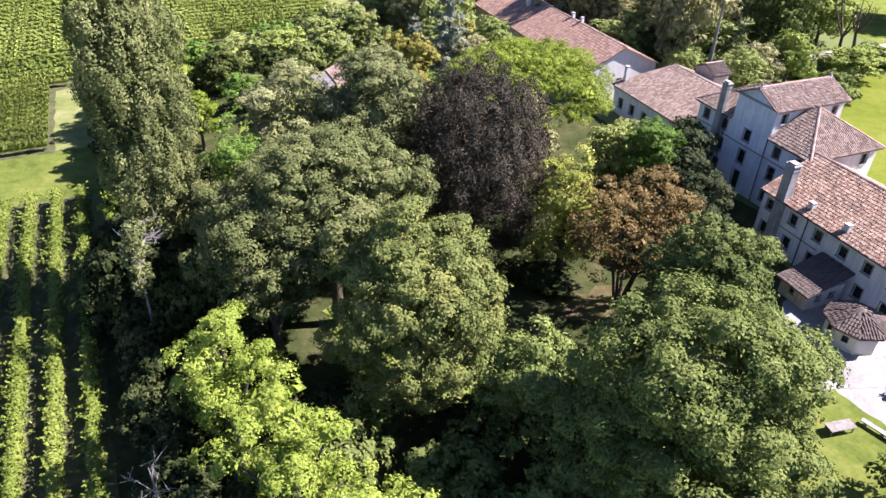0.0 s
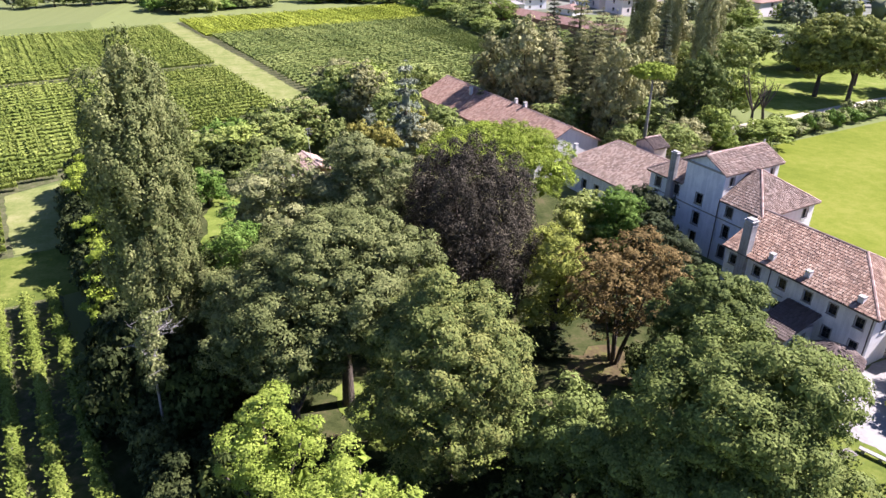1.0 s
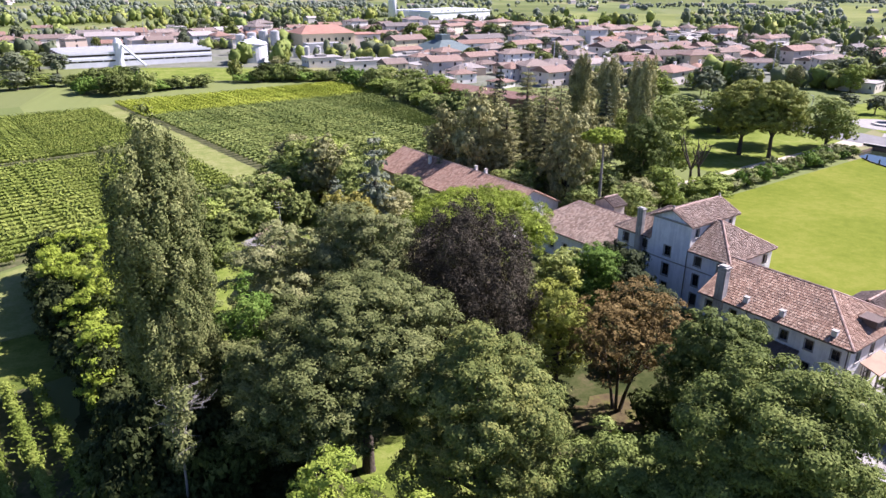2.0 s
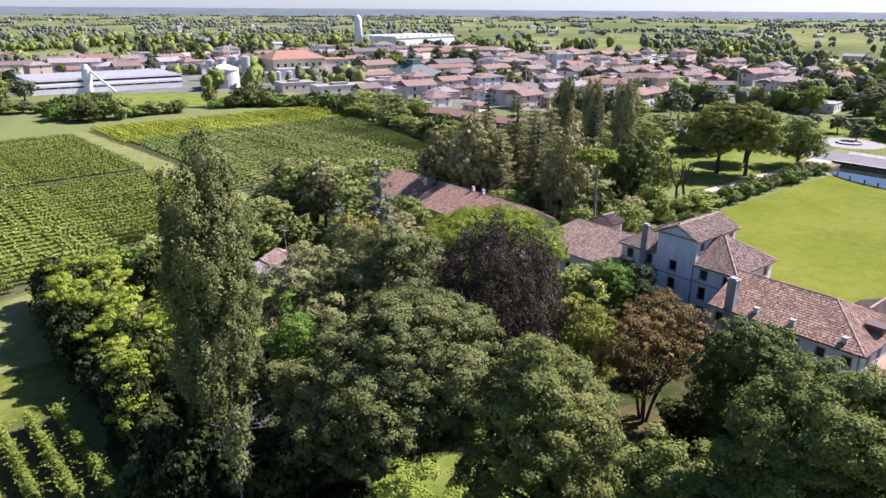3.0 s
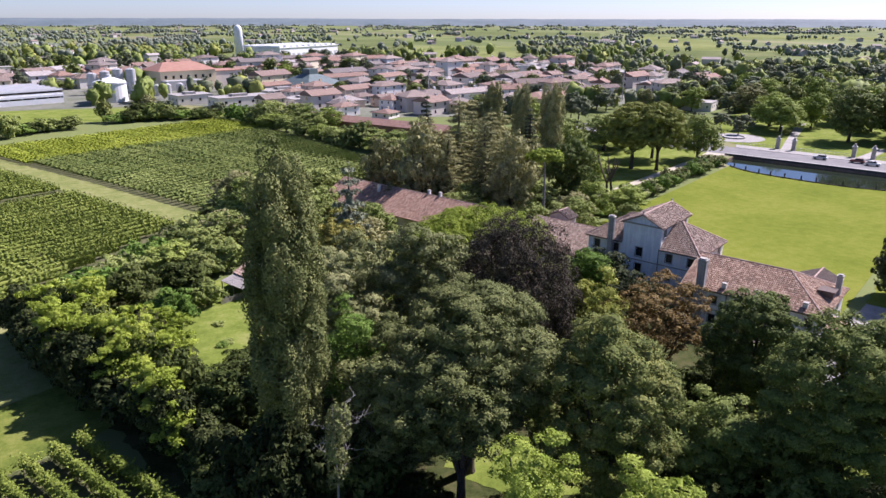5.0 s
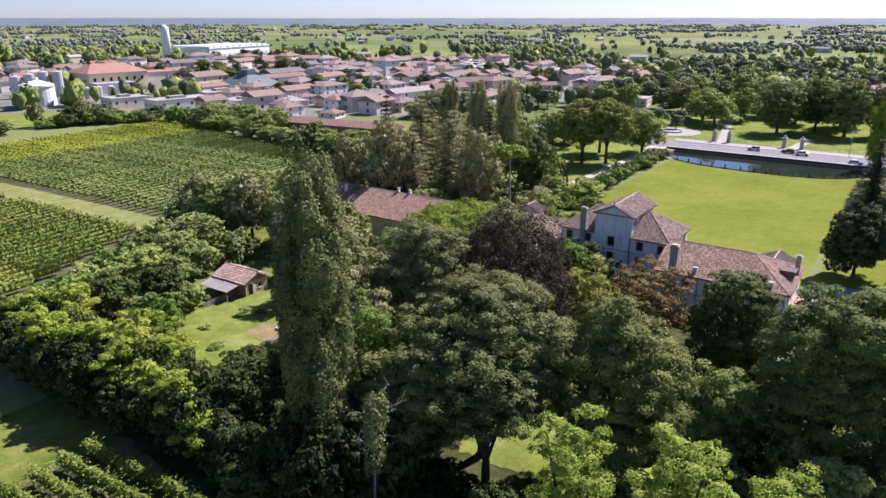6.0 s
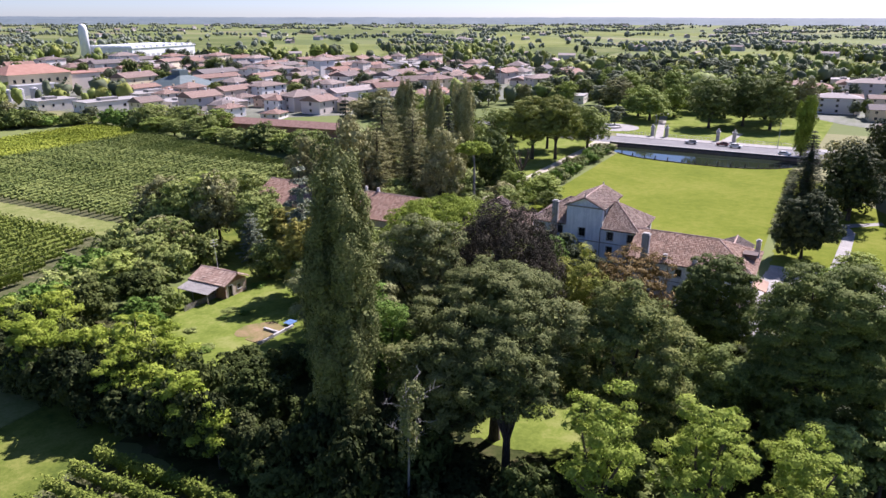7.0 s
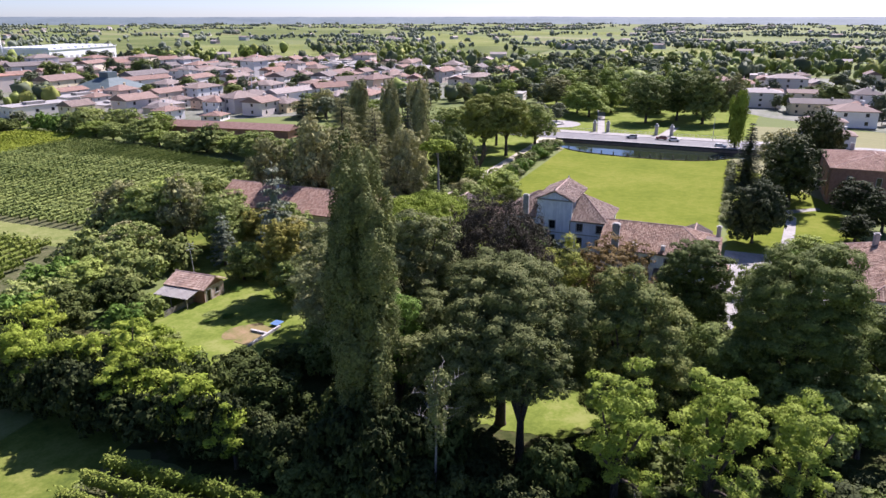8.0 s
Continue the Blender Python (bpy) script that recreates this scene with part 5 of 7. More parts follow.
# stone pine with a wide flat crown
rng = np.random.default_rng(30)
lobes = [((0, 0, 14.0), (6.6, 6.2, 2.2))]
for k in range(20):
    a, q = k * 2.4, 1.6 + 7.0 * math.sqrt((k + 0.5) / 20)
    lobes.append(((q * math.cos(a), 0.92 * q * math.sin(a), 15.4 - 0.034 * q * q + rng.uniform(-0.3, 0.3)), (2.3, 2.2, 1.25)))
for k in range(11):
    a = k * 0.571 + 0.2
    lobes.append(((8.2 * math.cos(a), 7.6 * math.sin(a), 11.0 + rng.uniform(-0.8, 0.6)), (2.2, 2.2, 1.6)))
tree("stone_pine", "broad stone pine with bright green flat crown", "tree", 8.8, 83.2, limbs(rng, lobes, 12.0, 0.5, 0.6), BARK_PINE, lobed_crown(rng, lobes, 0.7, 40, 0.2, 0.75, -0.2, 0.5, 0.4, 0.45, 1.2), LEAF_PINE)

# dead tree with ivy
rng = np.random.default_rng(31)


def dead_branches(rng, h, n, girth=1.0):
    shapes = [tube([(0, 0, -0.2), (0.2, 0, h * 0.5), (0.1, 0.2, h)], [0.13 * girth, 0.09 * girth, 0.03 * girth], 7)]
    for i in range(n):
        z = h * rng.uniform(0.55, 0.98)
        a = rng.uniform(0, 6.3)
        p = Vector((0.1, 0.1, z))
        ln = rng.uniform(1.2, 3.2)
        q = p + Vector((math.cos(a) * ln, math.sin(a) * ln, rng.uniform(0.2, 1.4)))
        shapes.append(tube([p, p.lerp(q, 0.5) + Vector((0, 0, 0.25)), q], [0.03 * girth, 0.02 * girth, 0.01 * girth], 5))
        for _ in range(5):
            s = p.lerp(q, rng.uniform(0.4, 0.95))
            e2 = s + Vector((rng.uniform(-0.9, 0.9), rng.uniform(-0.9, 0.9), rng.uniform(-0.1, 0.9)))
            shapes.append(tube([s, e2], [0.022, 0.008], 4))
    return joined(shapes)


def bare_limbs(rng, h):
    """A leafless tree: a leaning stem that forks low into long crooked limbs."""
    fork = Vector((rng.uniform(-0.5, 0.5), rng.uniform(-0.5, 0.5), h * 0.34))
    shapes = [tube([(0, 0, -0.2), fork * 0.5 + Vector((0.15, 0, 0)), fork], [0.4, 0.33, 0.26], 8)]
    for k in range(4):
        a = k * 1.57 + rng.uniform(-0.5, 0.5)
        way = Vector((math.cos(a), math.sin(a), 0))
        reach, top = rng.uniform(0.16, 0.36) * h, rng.uniform(0.75, 1.0) * h
        knee = fork + way * reach * 0.45 + Vector((0, 0, (top - fork.z) * 0.35))
        tip = fork + way * reach + Vector((0, 0, top - fork.z))
        shapes.append(tube([fork, knee, knee.lerp(tip, 0.55) + way * 0.35, tip], [0.22, 0.17, 0.1, 0.03], 7))
        for _ in range(5):
            p = knee.lerp(tip, rng.uniform(0.05, 0.8))
            q = p + Vector((rng.uniform(-1.8, 1.8), rng.uniform(-1.8, 1.8), rng.uniform(0.3, 1.8)))
            shapes.append(tube([p, p.lerp(q, 0.5) + Vector((0, 0, 0.2)), q], [0.07, 0.045, 0.015], 5))
    return joined(shapes)


t = thing("dead_tree", "bare bleached dead tree with ivy round its stem", "tree", pose(-26.3, 45.0, 0))
part("trunk", dead_branches(rng, 14.4, 12, 1.05), BARK_DEAD, t, "bleached bare branches")
part("ivy", lobed_crown(rng, [((0.2, 0, 9.5), (0.6, 0.6, 2.8)), ((0.6, 0.1, 12.6), (0.7, 0.7, 1.5))], 0.45, 40, 0.22, 1.2, -0.9), LEAF_OLIVE, t, "green ivy")
t = thing("dead_tree", "bare grey dead sapling below the locust trees", "tree", pose(-19.6, 27.6, 0))
part("trunk", dead_branches(rng, 6.8, 8), BARK_DEAD, t, "bleached bare branches")

# hedge of bright locusts and scrub along the vineyard
for i, (x, y, h, r) in enumerate([(-39.0, 81.0, 12.6, 3.4), (-38.6, 74.0, 8.2, 2.6), (-36.0, 78.0, 9.0, 2.8), (-46.8, 92.5, 10.2, 3.4), (-44.0, 98.5, 10.8, 3.6), (-42.5, 87.0, 9.4, 3.2), (-35.0, 86.0, 8.6, 2.8), (-49.0, 103.5, 8.6, 3.4), (-37.4, 69.0, 9.0, 2.6), (-36.2, 63.6, 7.6, 2.0), (-40.4, 78.5, 9.6, 3.0), (-47.2, 91.0, 10.0, 3.2)]):
    grow(broad_tree, "locust_tree", "bright yellow-green locust tree in the hedge", x, y, LEAF_LOCUST_HEDGE, seed=40 + i, h=h, r=r, base=2.0, count=6, clump=0.8, dens=30, size=0.26, flat=0.5, heads=(0.15, 0.28), core=0.4, fill=0.9)
# deep green shrubs west of x = -15 get the shade-darkened scrub leaf
for i, (x, y, h, r, lf) in enumerate([(-33.0, 70.5, 6.4, 3.6, LEAF_DEEP), (-30.5, 64.5, 8.6, 3.6, LEAF_DEEP), (-28.5, 74.5, 5.0, 3.4, LEAF_DEEP), (-33.5, 60.0, 5.5, 3.4, LEAF_DEEP), (-36.5, 66.0, 5.2, 3.2, LEAF_DEEP), (-30.5, 49.5, 7.0, 3.6, LEAF_DEEP), (-34.0, 53.5, 5.0, 3.0, LEAF_DEEP), (-41.5, 79.5, 5.5, 3.0, LEAF_CHESTNUT), (-45.8, 90.5, 4.8, 3.2, LEAF_DEEP), (-49.5, 98.5, 4.6, 3.2, LEAF_DEEP), (24.5, 21.5, 12.5, 4.6, LEAF_DEEP), (33.5, 26.0, 8.5, 4.0, LEAF_DEEP), (19.0, 14.0, 9.0, 4.2, LEAF_DEEP)]):
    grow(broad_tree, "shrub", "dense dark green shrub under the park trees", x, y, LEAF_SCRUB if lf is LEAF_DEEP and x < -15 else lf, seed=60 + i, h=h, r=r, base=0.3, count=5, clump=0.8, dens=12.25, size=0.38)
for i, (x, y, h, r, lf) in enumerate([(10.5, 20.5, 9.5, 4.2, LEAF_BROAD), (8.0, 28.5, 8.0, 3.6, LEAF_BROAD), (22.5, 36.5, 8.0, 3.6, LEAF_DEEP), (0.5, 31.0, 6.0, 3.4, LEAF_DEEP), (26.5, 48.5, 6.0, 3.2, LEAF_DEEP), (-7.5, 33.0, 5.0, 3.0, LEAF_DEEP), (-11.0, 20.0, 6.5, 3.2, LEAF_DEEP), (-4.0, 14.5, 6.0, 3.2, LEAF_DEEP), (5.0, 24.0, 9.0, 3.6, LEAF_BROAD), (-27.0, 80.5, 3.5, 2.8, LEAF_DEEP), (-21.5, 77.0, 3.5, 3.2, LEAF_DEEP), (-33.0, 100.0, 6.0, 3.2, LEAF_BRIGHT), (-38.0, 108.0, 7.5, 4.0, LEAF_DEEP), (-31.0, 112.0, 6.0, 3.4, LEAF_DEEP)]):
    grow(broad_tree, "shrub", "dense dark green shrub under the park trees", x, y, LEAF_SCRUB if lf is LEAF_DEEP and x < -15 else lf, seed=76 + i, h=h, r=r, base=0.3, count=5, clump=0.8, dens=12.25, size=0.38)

# ---- vineyards ----
def vine_row(seed, length, per_m, size, leaf, width=0.34, top=1.95, shoots=0):
    rng = np.random.default_rng(seed)
    n = int(length * per_m)
    x = rng.uniform(0, length, n)
    swell = np.array([0.75 + 0.5 * noise.noise(Vector((q * 0.55, seed * 3.1, 0))) for q in x])
    a = rng.uniform(-0.5, 3.64, n)
    place = np.stack([x, np.cos(a) * width * swell + rng.normal(0, 0.06, n), 1.2 + np.sin(a) * (top - 1.2) * (0.7 + 0.45 * swell) - rng.uniform(0, 0.25, n)], axis=1)
    facing = unit(np.stack([rng.normal(0, 0.5, n), np.cos(a) + rng.normal(0, 0.4, n), np.sin(a) + 0.3 + rng.normal(0, 0.4, n)], axis=1))
    if shoots:
        m = int(length * shoots)
        root = np.stack([rng.uniform(0, length, m), rng.normal(0, width * 0.55, m), rng.uniform(1.3, top, m)], axis=1)
        way = unit(np.stack([rng.normal(0, 0.6, m), np.sign(root[:, 1]) * rng.uniform(0.1, 1.1, m), rng.uniform(0.0, 0.9, m)], axis=1)) * rng.uniform(0.35, 0.95, (m, 1))
        u = np.tile(np.linspace(0.2, 1.0, 6), m)[:, None]
        tips = np.repeat(root, 6, axis=0) + np.repeat(way, 6, axis=0) * u - np.array([0, 0, 0.25]) * u ** 2
        place = np.vstack([place, tips])
        facing = np.vstack([facing, unit(np.array([0, 0, 0.8]) + rng.normal(0, 0.6, (6 * m, 3)))])
    v, f = leaf_cards(rng, place, facing, size, 0.8)
    k = int(length / 2) + 1
    xs = np.linspace(0.2, length - 0.2, k)
    cv, cf = [], []
    for i, q in enumerate(xs):
        w = width * (0.5 + 0.3 * noise.noise(Vector((q * 0.6, seed, 5))))
        cv += [(q, -w, 0.75), (q, w, 0.75), (q, w, 1.5), (q, -w, 1.5)]
        if i:
            b = 4 * i
            for c in range(4):
                d = (c + 1) % 4
                cf += [(b - 4 + c, b - 4 + d, b + d), (b - 4 + c, b + d, b + c)]
    return stack([(v, f), (np.array(cv), np.array(cf))])


def row_posts(length, step=5.0):
    return [x for x in np.arange(0.1, length, step)]


POST = mesh_of("post", *box(-0.04, -0.04, 0, 0.04, 0.04, 2.0), WOOD_GREY)
# the near strip: rows run away from the camera
for i in range(9):
    s = -9.7 - 2.75 * i
    r = thing("vine_row", "row of green grapevines on wooden posts", "vine row", FARM @ pose(s, -20.0, 0, 0, 0, 90), "vine rows of the near strip")
    part("foliage", vine_row(100 + i, 105.0, 150 if i < 5 else 44, 0.23, LEAF_VINE_NEAR, 0.62, 2.15, 8 if i < 6 else 2), LEAF_VINE_NEAR, r)
    for x in row_posts(105.0, 7.0):
        p = part("post", POST, WOOD_GREY, r)
        p.location = (x, 0, 0)
for i in range(9, 22):
    s = -9.7 - 2.75 * i
    r = thing("vine_row", "row of green grapevines", "vine row", FARM @ pose(s, 20.0, 0, 0, 0, 90), "vine rows of the near strip")
    part("foliage", vine_row(100 + i, 65.0, 22, 0.5, LEAF_VINE_NEAR, 0.56, 2.1), LEAF_VINE_NEAR, r)

# the large fields: rows run across
SEGS = [mesh_of("vine_foliage", *vine_row(200 + i, 60.0, 10, 0.62, LEAF_VINE, 0.42, 2.1), LEAF_VINE) for i in range(4)]
SEGS_E = [mesh_of("vine_foliage", *vine_row(215 + i, 60.0, 10, 0.62, LEAF_VINE_EAST, 0.40, 2.1), LEAF_VINE_EAST) for i in range(4)]
SEGS_Y = [mesh_of("vine_foliage", *vine_row(230 + i, 60.0, 10, 0.7, LEAF_VINE_YELLOW, 0.5, 2.0), LEAF_VINE_YELLOW) for i in range(3)]
rng = np.random.default_rng(77)


def field_row(x0, x1, y, segs, group, label):
    r = thing("vine_row", label, "vine row", FARM @ pose(x0, y, 0), group)
    x = x0
    while x < x1 - 1:
        ln = min(60.0, x1 - x)
        p = part("foliage", segs[int(rng.integers(len(segs)))], LEAF_VINE, r)
        p.location, p.scale = (x - x0, 0, 0), (ln / 60.0, 1, 1)
        x += ln


y = 101.0
while y < 271:
    right = -13.6 if y < 124 else 42.6
    if 124 <= y < 148:
        right = -8 + (y - 127) * 2.2
    if not 197 < y < 201.5:
        field_row(-105 if y > 130 else -80, right, y, SEGS, "vine rows of the west field", "long row of green grapevines")
    y += 2.75
y = 155.5
while y < 246:
    field_row(53.5, 118 + (y - 156) * 0.26, y, SEGS_E, "vine rows of the east field", "long row of green grapevines")
    y += 2.75
while y < 281:
    field_row(51.5, 144 + (y - 246) * 0.1, y, SEGS_Y, "yellowing vine rows", "long row of yellowing grapevines")
    y += 2.75

# ---- trees farther off: a few grown once, then copied with their own size and turn ----
def proto(kind, name, label, leaf, bark=BARK, **k):
    trunk, crown = kind(**k)
    t = tree(name, label, "tree", 0, 0, trunk, bark, crown, leaf)
    t.location = (0, 0, -200)
    return t, k["h"], k["r"]


PROTOS = {
    "mid": proto(broad_tree, "broadleaf_tree", "full dark green broadleaf tree", LEAF_DEEP, seed=332, h=16, r=7, base=0.6, count=8, clump=1.1, dens=4.0, size=0.58),
    "dark": proto(broad_tree, "broadleaf_tree", "dense dark green broadleaf tree", LEAF_BROAD, seed=301, h=16, r=7, base=0.4, count=7, clump=1.15, dens=3.6, size=0.58),
    "olive": proto(broad_tree, "broadleaf_tree", "grey-green broadleaf tree with uneven crown", LEAF_ALDER, seed=302, h=16, r=6.5, base=0.4, count=7, clump=1.15, dens=3.6, size=0.58),
    "green": proto(broad_tree, "broadleaf_tree", "mid-green broadleaf tree with rounded crown", LEAF_FRESH, seed=303, h=15, r=6.5, base=0.4, count=7, clump=1.15, dens=3.6, size=0.58),
    "spread": proto(broad_tree, "park_tree", "wide spreading park tree with visible trunk", LEAF_SPREADING, seed=304, h=20, r=9, base=5.5, count=9, clump=1.2, dens=8.5, size=0.45),
    "spruce": proto(conifer, "spruce_tree", "tall olive-brown conifer with drooping boughs", LEAF_SPRUCE, seed=305, h=23, r=5, base=2.0, dens=7, size=0.684, droop=0.3, step=1.5),
    "larch": proto(conifer, "larch_tree", "tall olive-green conifer with soft upswept boughs", LEAF_ALDER, seed=325, h=24, r=4.8, base=1.5, dens=18, size=0.36, droop=0.05, step=1.05, power=0.5),
    "fir": proto(conifer, "fir_tree", "dense dark green pointed fir tree", LEAF_FIR, seed=326, h=23, r=4.4, base=1.0, dens=20, size=0.36, droop=0.3, step=0.9, power=0.85),
    "cedar": proto(conifer, "cedar_tree", "blue-grey cedar with layered boughs", LEAF_CEDAR, seed=306, h=16, r=5, base=2.0, dens=8.75, size=0.57, droop=0.1, step=1.5, power=0.7),
    "column": proto(column_tree, "poplar_tree", "narrow upright poplar tree", LEAF_ALDER, seed=307, h=21, r=3.0, base=2.0, clump=0.9, dens=13, size=0.38),
    "column_pale": proto(column_tree, "poplar_tree", "narrow pale green poplar tree", LEAF_PINE, seed=327, h=20, r=2.8, base=1.0, clump=0.9, dens=12, size=0.38),
    "gold": proto(broad_tree, "golden_tree", "small tree with golden yellow leaves", LEAF_GOLD, seed=309, h=13, r=4.5, base=1.5, count=6, clump=0.95, dens=17.5, size=0.38),
    "bush": proto(broad_tree, "bush", "rounded dark green bush", LEAF_DEEP, seed=310, h=5, r=4, base=0.1, count=4, clump=0.9, dens=5.6, size=0.57),
    "bush_green": proto(broad_tree, "bush", "rounded bright light green bush", LEAF_BRIGHT, seed=311, h=5, r=4, base=0.1, count=4, clump=0.9, dens=5.6, size=0.57),
    "bush_olive": proto(broad_tree, "bush", "rounded dense green bush", LEAF_BROAD, seed=314, h=5, r=4, base=0.1, count=4, clump=0.9, dens=5.6, size=0.57),
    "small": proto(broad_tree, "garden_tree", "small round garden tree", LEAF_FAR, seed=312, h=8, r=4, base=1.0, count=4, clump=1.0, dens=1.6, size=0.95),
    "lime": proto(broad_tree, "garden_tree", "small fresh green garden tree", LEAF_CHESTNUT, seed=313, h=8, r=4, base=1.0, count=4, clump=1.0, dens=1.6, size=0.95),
    "spire": proto(column_tree, "cypress_tree", "dark narrow garden cypress", LEAF_DEEP, seed=318, h=10, r=2.0, base=0.3, clump=1.2, dens=1.75, size=0.988),
    "hedge": proto(broad_tree, "hedge_shrub", "clipped grey-green hedge shrub", LEAF_OLIVE, seed=319, h=3, r=2.2, base=0.1, count=4, clump=0.7, dens=8.75, size=0.418),
    "thicket": proto(broad_tree, "thicket", "dense dark green thicket shrub", LEAF_SHADE, seed=320, h=5, r=3.2, base=0.0, count=5, clump=0.7, dens=10, size=0.41, fill=1.6),
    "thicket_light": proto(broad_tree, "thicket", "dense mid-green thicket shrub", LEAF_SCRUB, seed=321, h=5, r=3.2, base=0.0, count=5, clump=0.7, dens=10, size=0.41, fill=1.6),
    "deep": proto(broad_tree, "broadleaf_tree", "tall blackish-green broadleaf tree", LEAF_SHADE, seed=331, h=16, r=6.5, base=0.6, count=8, clump=1.1, dens=4.0, size=0.58),
    "magnolia": proto(broad_tree, "magnolia_tree", "dense blackish-green magnolia tree", LEAF_YEW, seed=315, h=12.5, r=7, base=0.3, count=8, clump=1.0, dens=8.75, size=0.532),
}
plant_rng = np.random.default_rng(90)


def plant(kind, x, y, h, r, label="", group=""):
    t, h0, r0 = PROTOS[kind]
    c = copy_thing(t, pose(x, y, 0, 0, 0, float(plant_rng.uniform(0, 360))) @ Matrix.Diagonal((r / r0, r / r0, h / h0, 1)))
    if h > 1.25 * h0:
        tagged(c, "tall " + t["label"])
    elif h < 0.6 * h0:
        tagged(c, "low " + t["label"])
    return tagged(c, label, "", group)


# grove beside the barn: tall conifers, poplars and old broadleaves
for row in [("column", 59.9, 166.6, 25.8, 2.4), ("column", 63.0, 156.6, 26.0, 2.2), ("column", 69.4, 152.0, 26.3, 2.7), ("fir", 54.0, 139.1, 22.8, 4.2), ("fir", 34.8, 156.8, 25.0, 4.8),
            ("larch", 37.0, 143.6, 26.2, 5.0), ("larch", 43.5, 140.0, 23.5, 4.6), ("larch", 36.1, 129.9, 23.0, 4.6), ("larch", 31.0, 148.0, 22.0, 4.8), ("larch", 44.0, 150.0, 22.5, 4.6),
            ("larch", 29.5, 134.5, 20.0, 4.4), ("olive", 38.5, 122.8, 20.0, 4.8), ("olive", 24.5, 137.4, 22.2, 5.8), ("olive", 46.5, 131.0, 18.5, 4.8), ("olive", 20.5, 150.5, 17.0, 5.0),
            ("dark", 29.0, 160.0, 11.0, 5.0), ("dark", 47.0, 160.0, 17.0, 6.0), ("dark", 27.0, 124.0, 9.0, 4.4), ("mid", 57.0, 125.5, 17.8, 6.0), ("green", 57.0, 117.5, 9.6, 4.2),
            ("green", 72.0, 140.0, 12.0, 5.5), ("dark", 37.0, 112.0, 8.0, 4.0), ("spread", 103.6, 158.0, 19.8, 9.2), ("spread", 109.5, 153.5, 20.1, 8.2)]:
    plant(*row)
# old trees round the lawn and the road
for row in [("spread", 121, 168, 17, 7.5), ("dark", 132.7, 160, 15, 7.2), ("dark", 83, 167, 15, 7), ("olive", 76, 176, 16, 7), ("dark", 70, 165, 13, 6), ("olive", 64, 172, 17, 6),
            ("lime", 101, 207, 12, 5), ("dark", 116, 186, 13, 8), ("dark", 106, 195, 11, 7), ("green", 125, 190, 11, 7), ("green", 70.3, 121, 6.2, 5.0), ("bush", 63, 112, 4.5, 3.5),
            ("bush_olive", 76, 127, 4.5, 3.6), ("dark", 45, 108, 9, 4.5), ("olive", 50, 115, 8, 4.0), ("dark", 45, 124, 10, 5.5), ("dark", 34, 131, 9, 5), ("olive", 28, 140, 10, 5),
            ("cedar", -1.55, 111.8, 19.7, 4.8)]:
    plant(*row)
# park trees west of the villa
for row in [("spruce", 14.8, 133.5, 10, 2.6), ("gold", -7.5, 100.0, 13.6, 4.0), ("olive", -8.2, 135, 14.4, 5), ("green", -9.3, 141, 13.9, 7.6), ("olive", -14, 150, 12, 5.8), ("cedar", -7.7, 120, 10, 3.2),
            ("gold", 1, 122, 9, 3.6), ("dark", -2, 130, 12, 5), ("dark", 4, 152, 11, 6), ("dark", -16, 139, 9, 5), ("olive", -20, 132, 8, 5), ("dark", 6, 120, 10, 4.4),
            ("olive", 2, 112, 9, 4.2), ("dark", 8, 104, 8, 4), ("dark", 1, 84, 10, 4.2), ("olive", -2, 76, 13, 4.6), ("olive", 7, 75, 14, 4.4), ("dark", 20, 80, 9, 4),
            ("dark", -18, 72, 10, 4), ("dark", -14, 139, 13, 5.6), ("dark", -20, 130, 9, 4.6), ("bush", -15, 125, 5.5, 4.0), ("bush_olive", -22, 122, 5.5, 4.0), ("bush", -27, 119, 5.0, 3.6), ("dark", -3, 126, 11, 4.6), ("bush", -29, 112, 4.6, 3.2), ("bush_olive", -27.5, 106, 3.6, 2.6), ("dark", -9, 111, 7, 3.4), ("bush_green", -4.5, 107, 4.5, 3.0)]:
    plant(*row)
# shrubs and trees before the vineyards
for row in [("olive", -14, 77, 13, 4.5), ("dark", -8, 96, 8, 4), ("bush_olive", -24, 139, 6, 4.5), ("bush", -29, 133, 5.5, 4.2), ("bush_green", -34, 127, 5.5, 4.5), ("bush_olive", -39, 121, 5, 4.5),
            ("bush_green", -44, 114, 6, 4.5), ("dark", -25, 125, 7.5, 4.5), ("green", -31, 121, 7, 4.4), ("bush", -20, 146, 6, 4.2), ("bush_olive", -9, 155, 6, 4.5), ("bush", 2, 160, 6, 4.5),
            ("bush", 12, 163, 6, 4.5), ("dark", 22, 165, 8, 5), ("green", -47, 108, 7, 3.6), ("bush_green", -50, 112, 4, 3.5), ("fir", 123.0, 80.5, 16.8, 4.8), ("magnolia", 74.4, 58.2, 12.8, 5.4),
            ("deep", 108.5, 64.0, 17.6, 6.6), ("deep", 117.0, 68.0, 16.0, 6.0), ("deep", 150.0, 71.0, 19.0, 6.0), ("olive", 138.0, 78.0, 14.0, 5.5), ("deep", 108.0, 49.5, 9.5, 5.0)]:
    plant(*row)
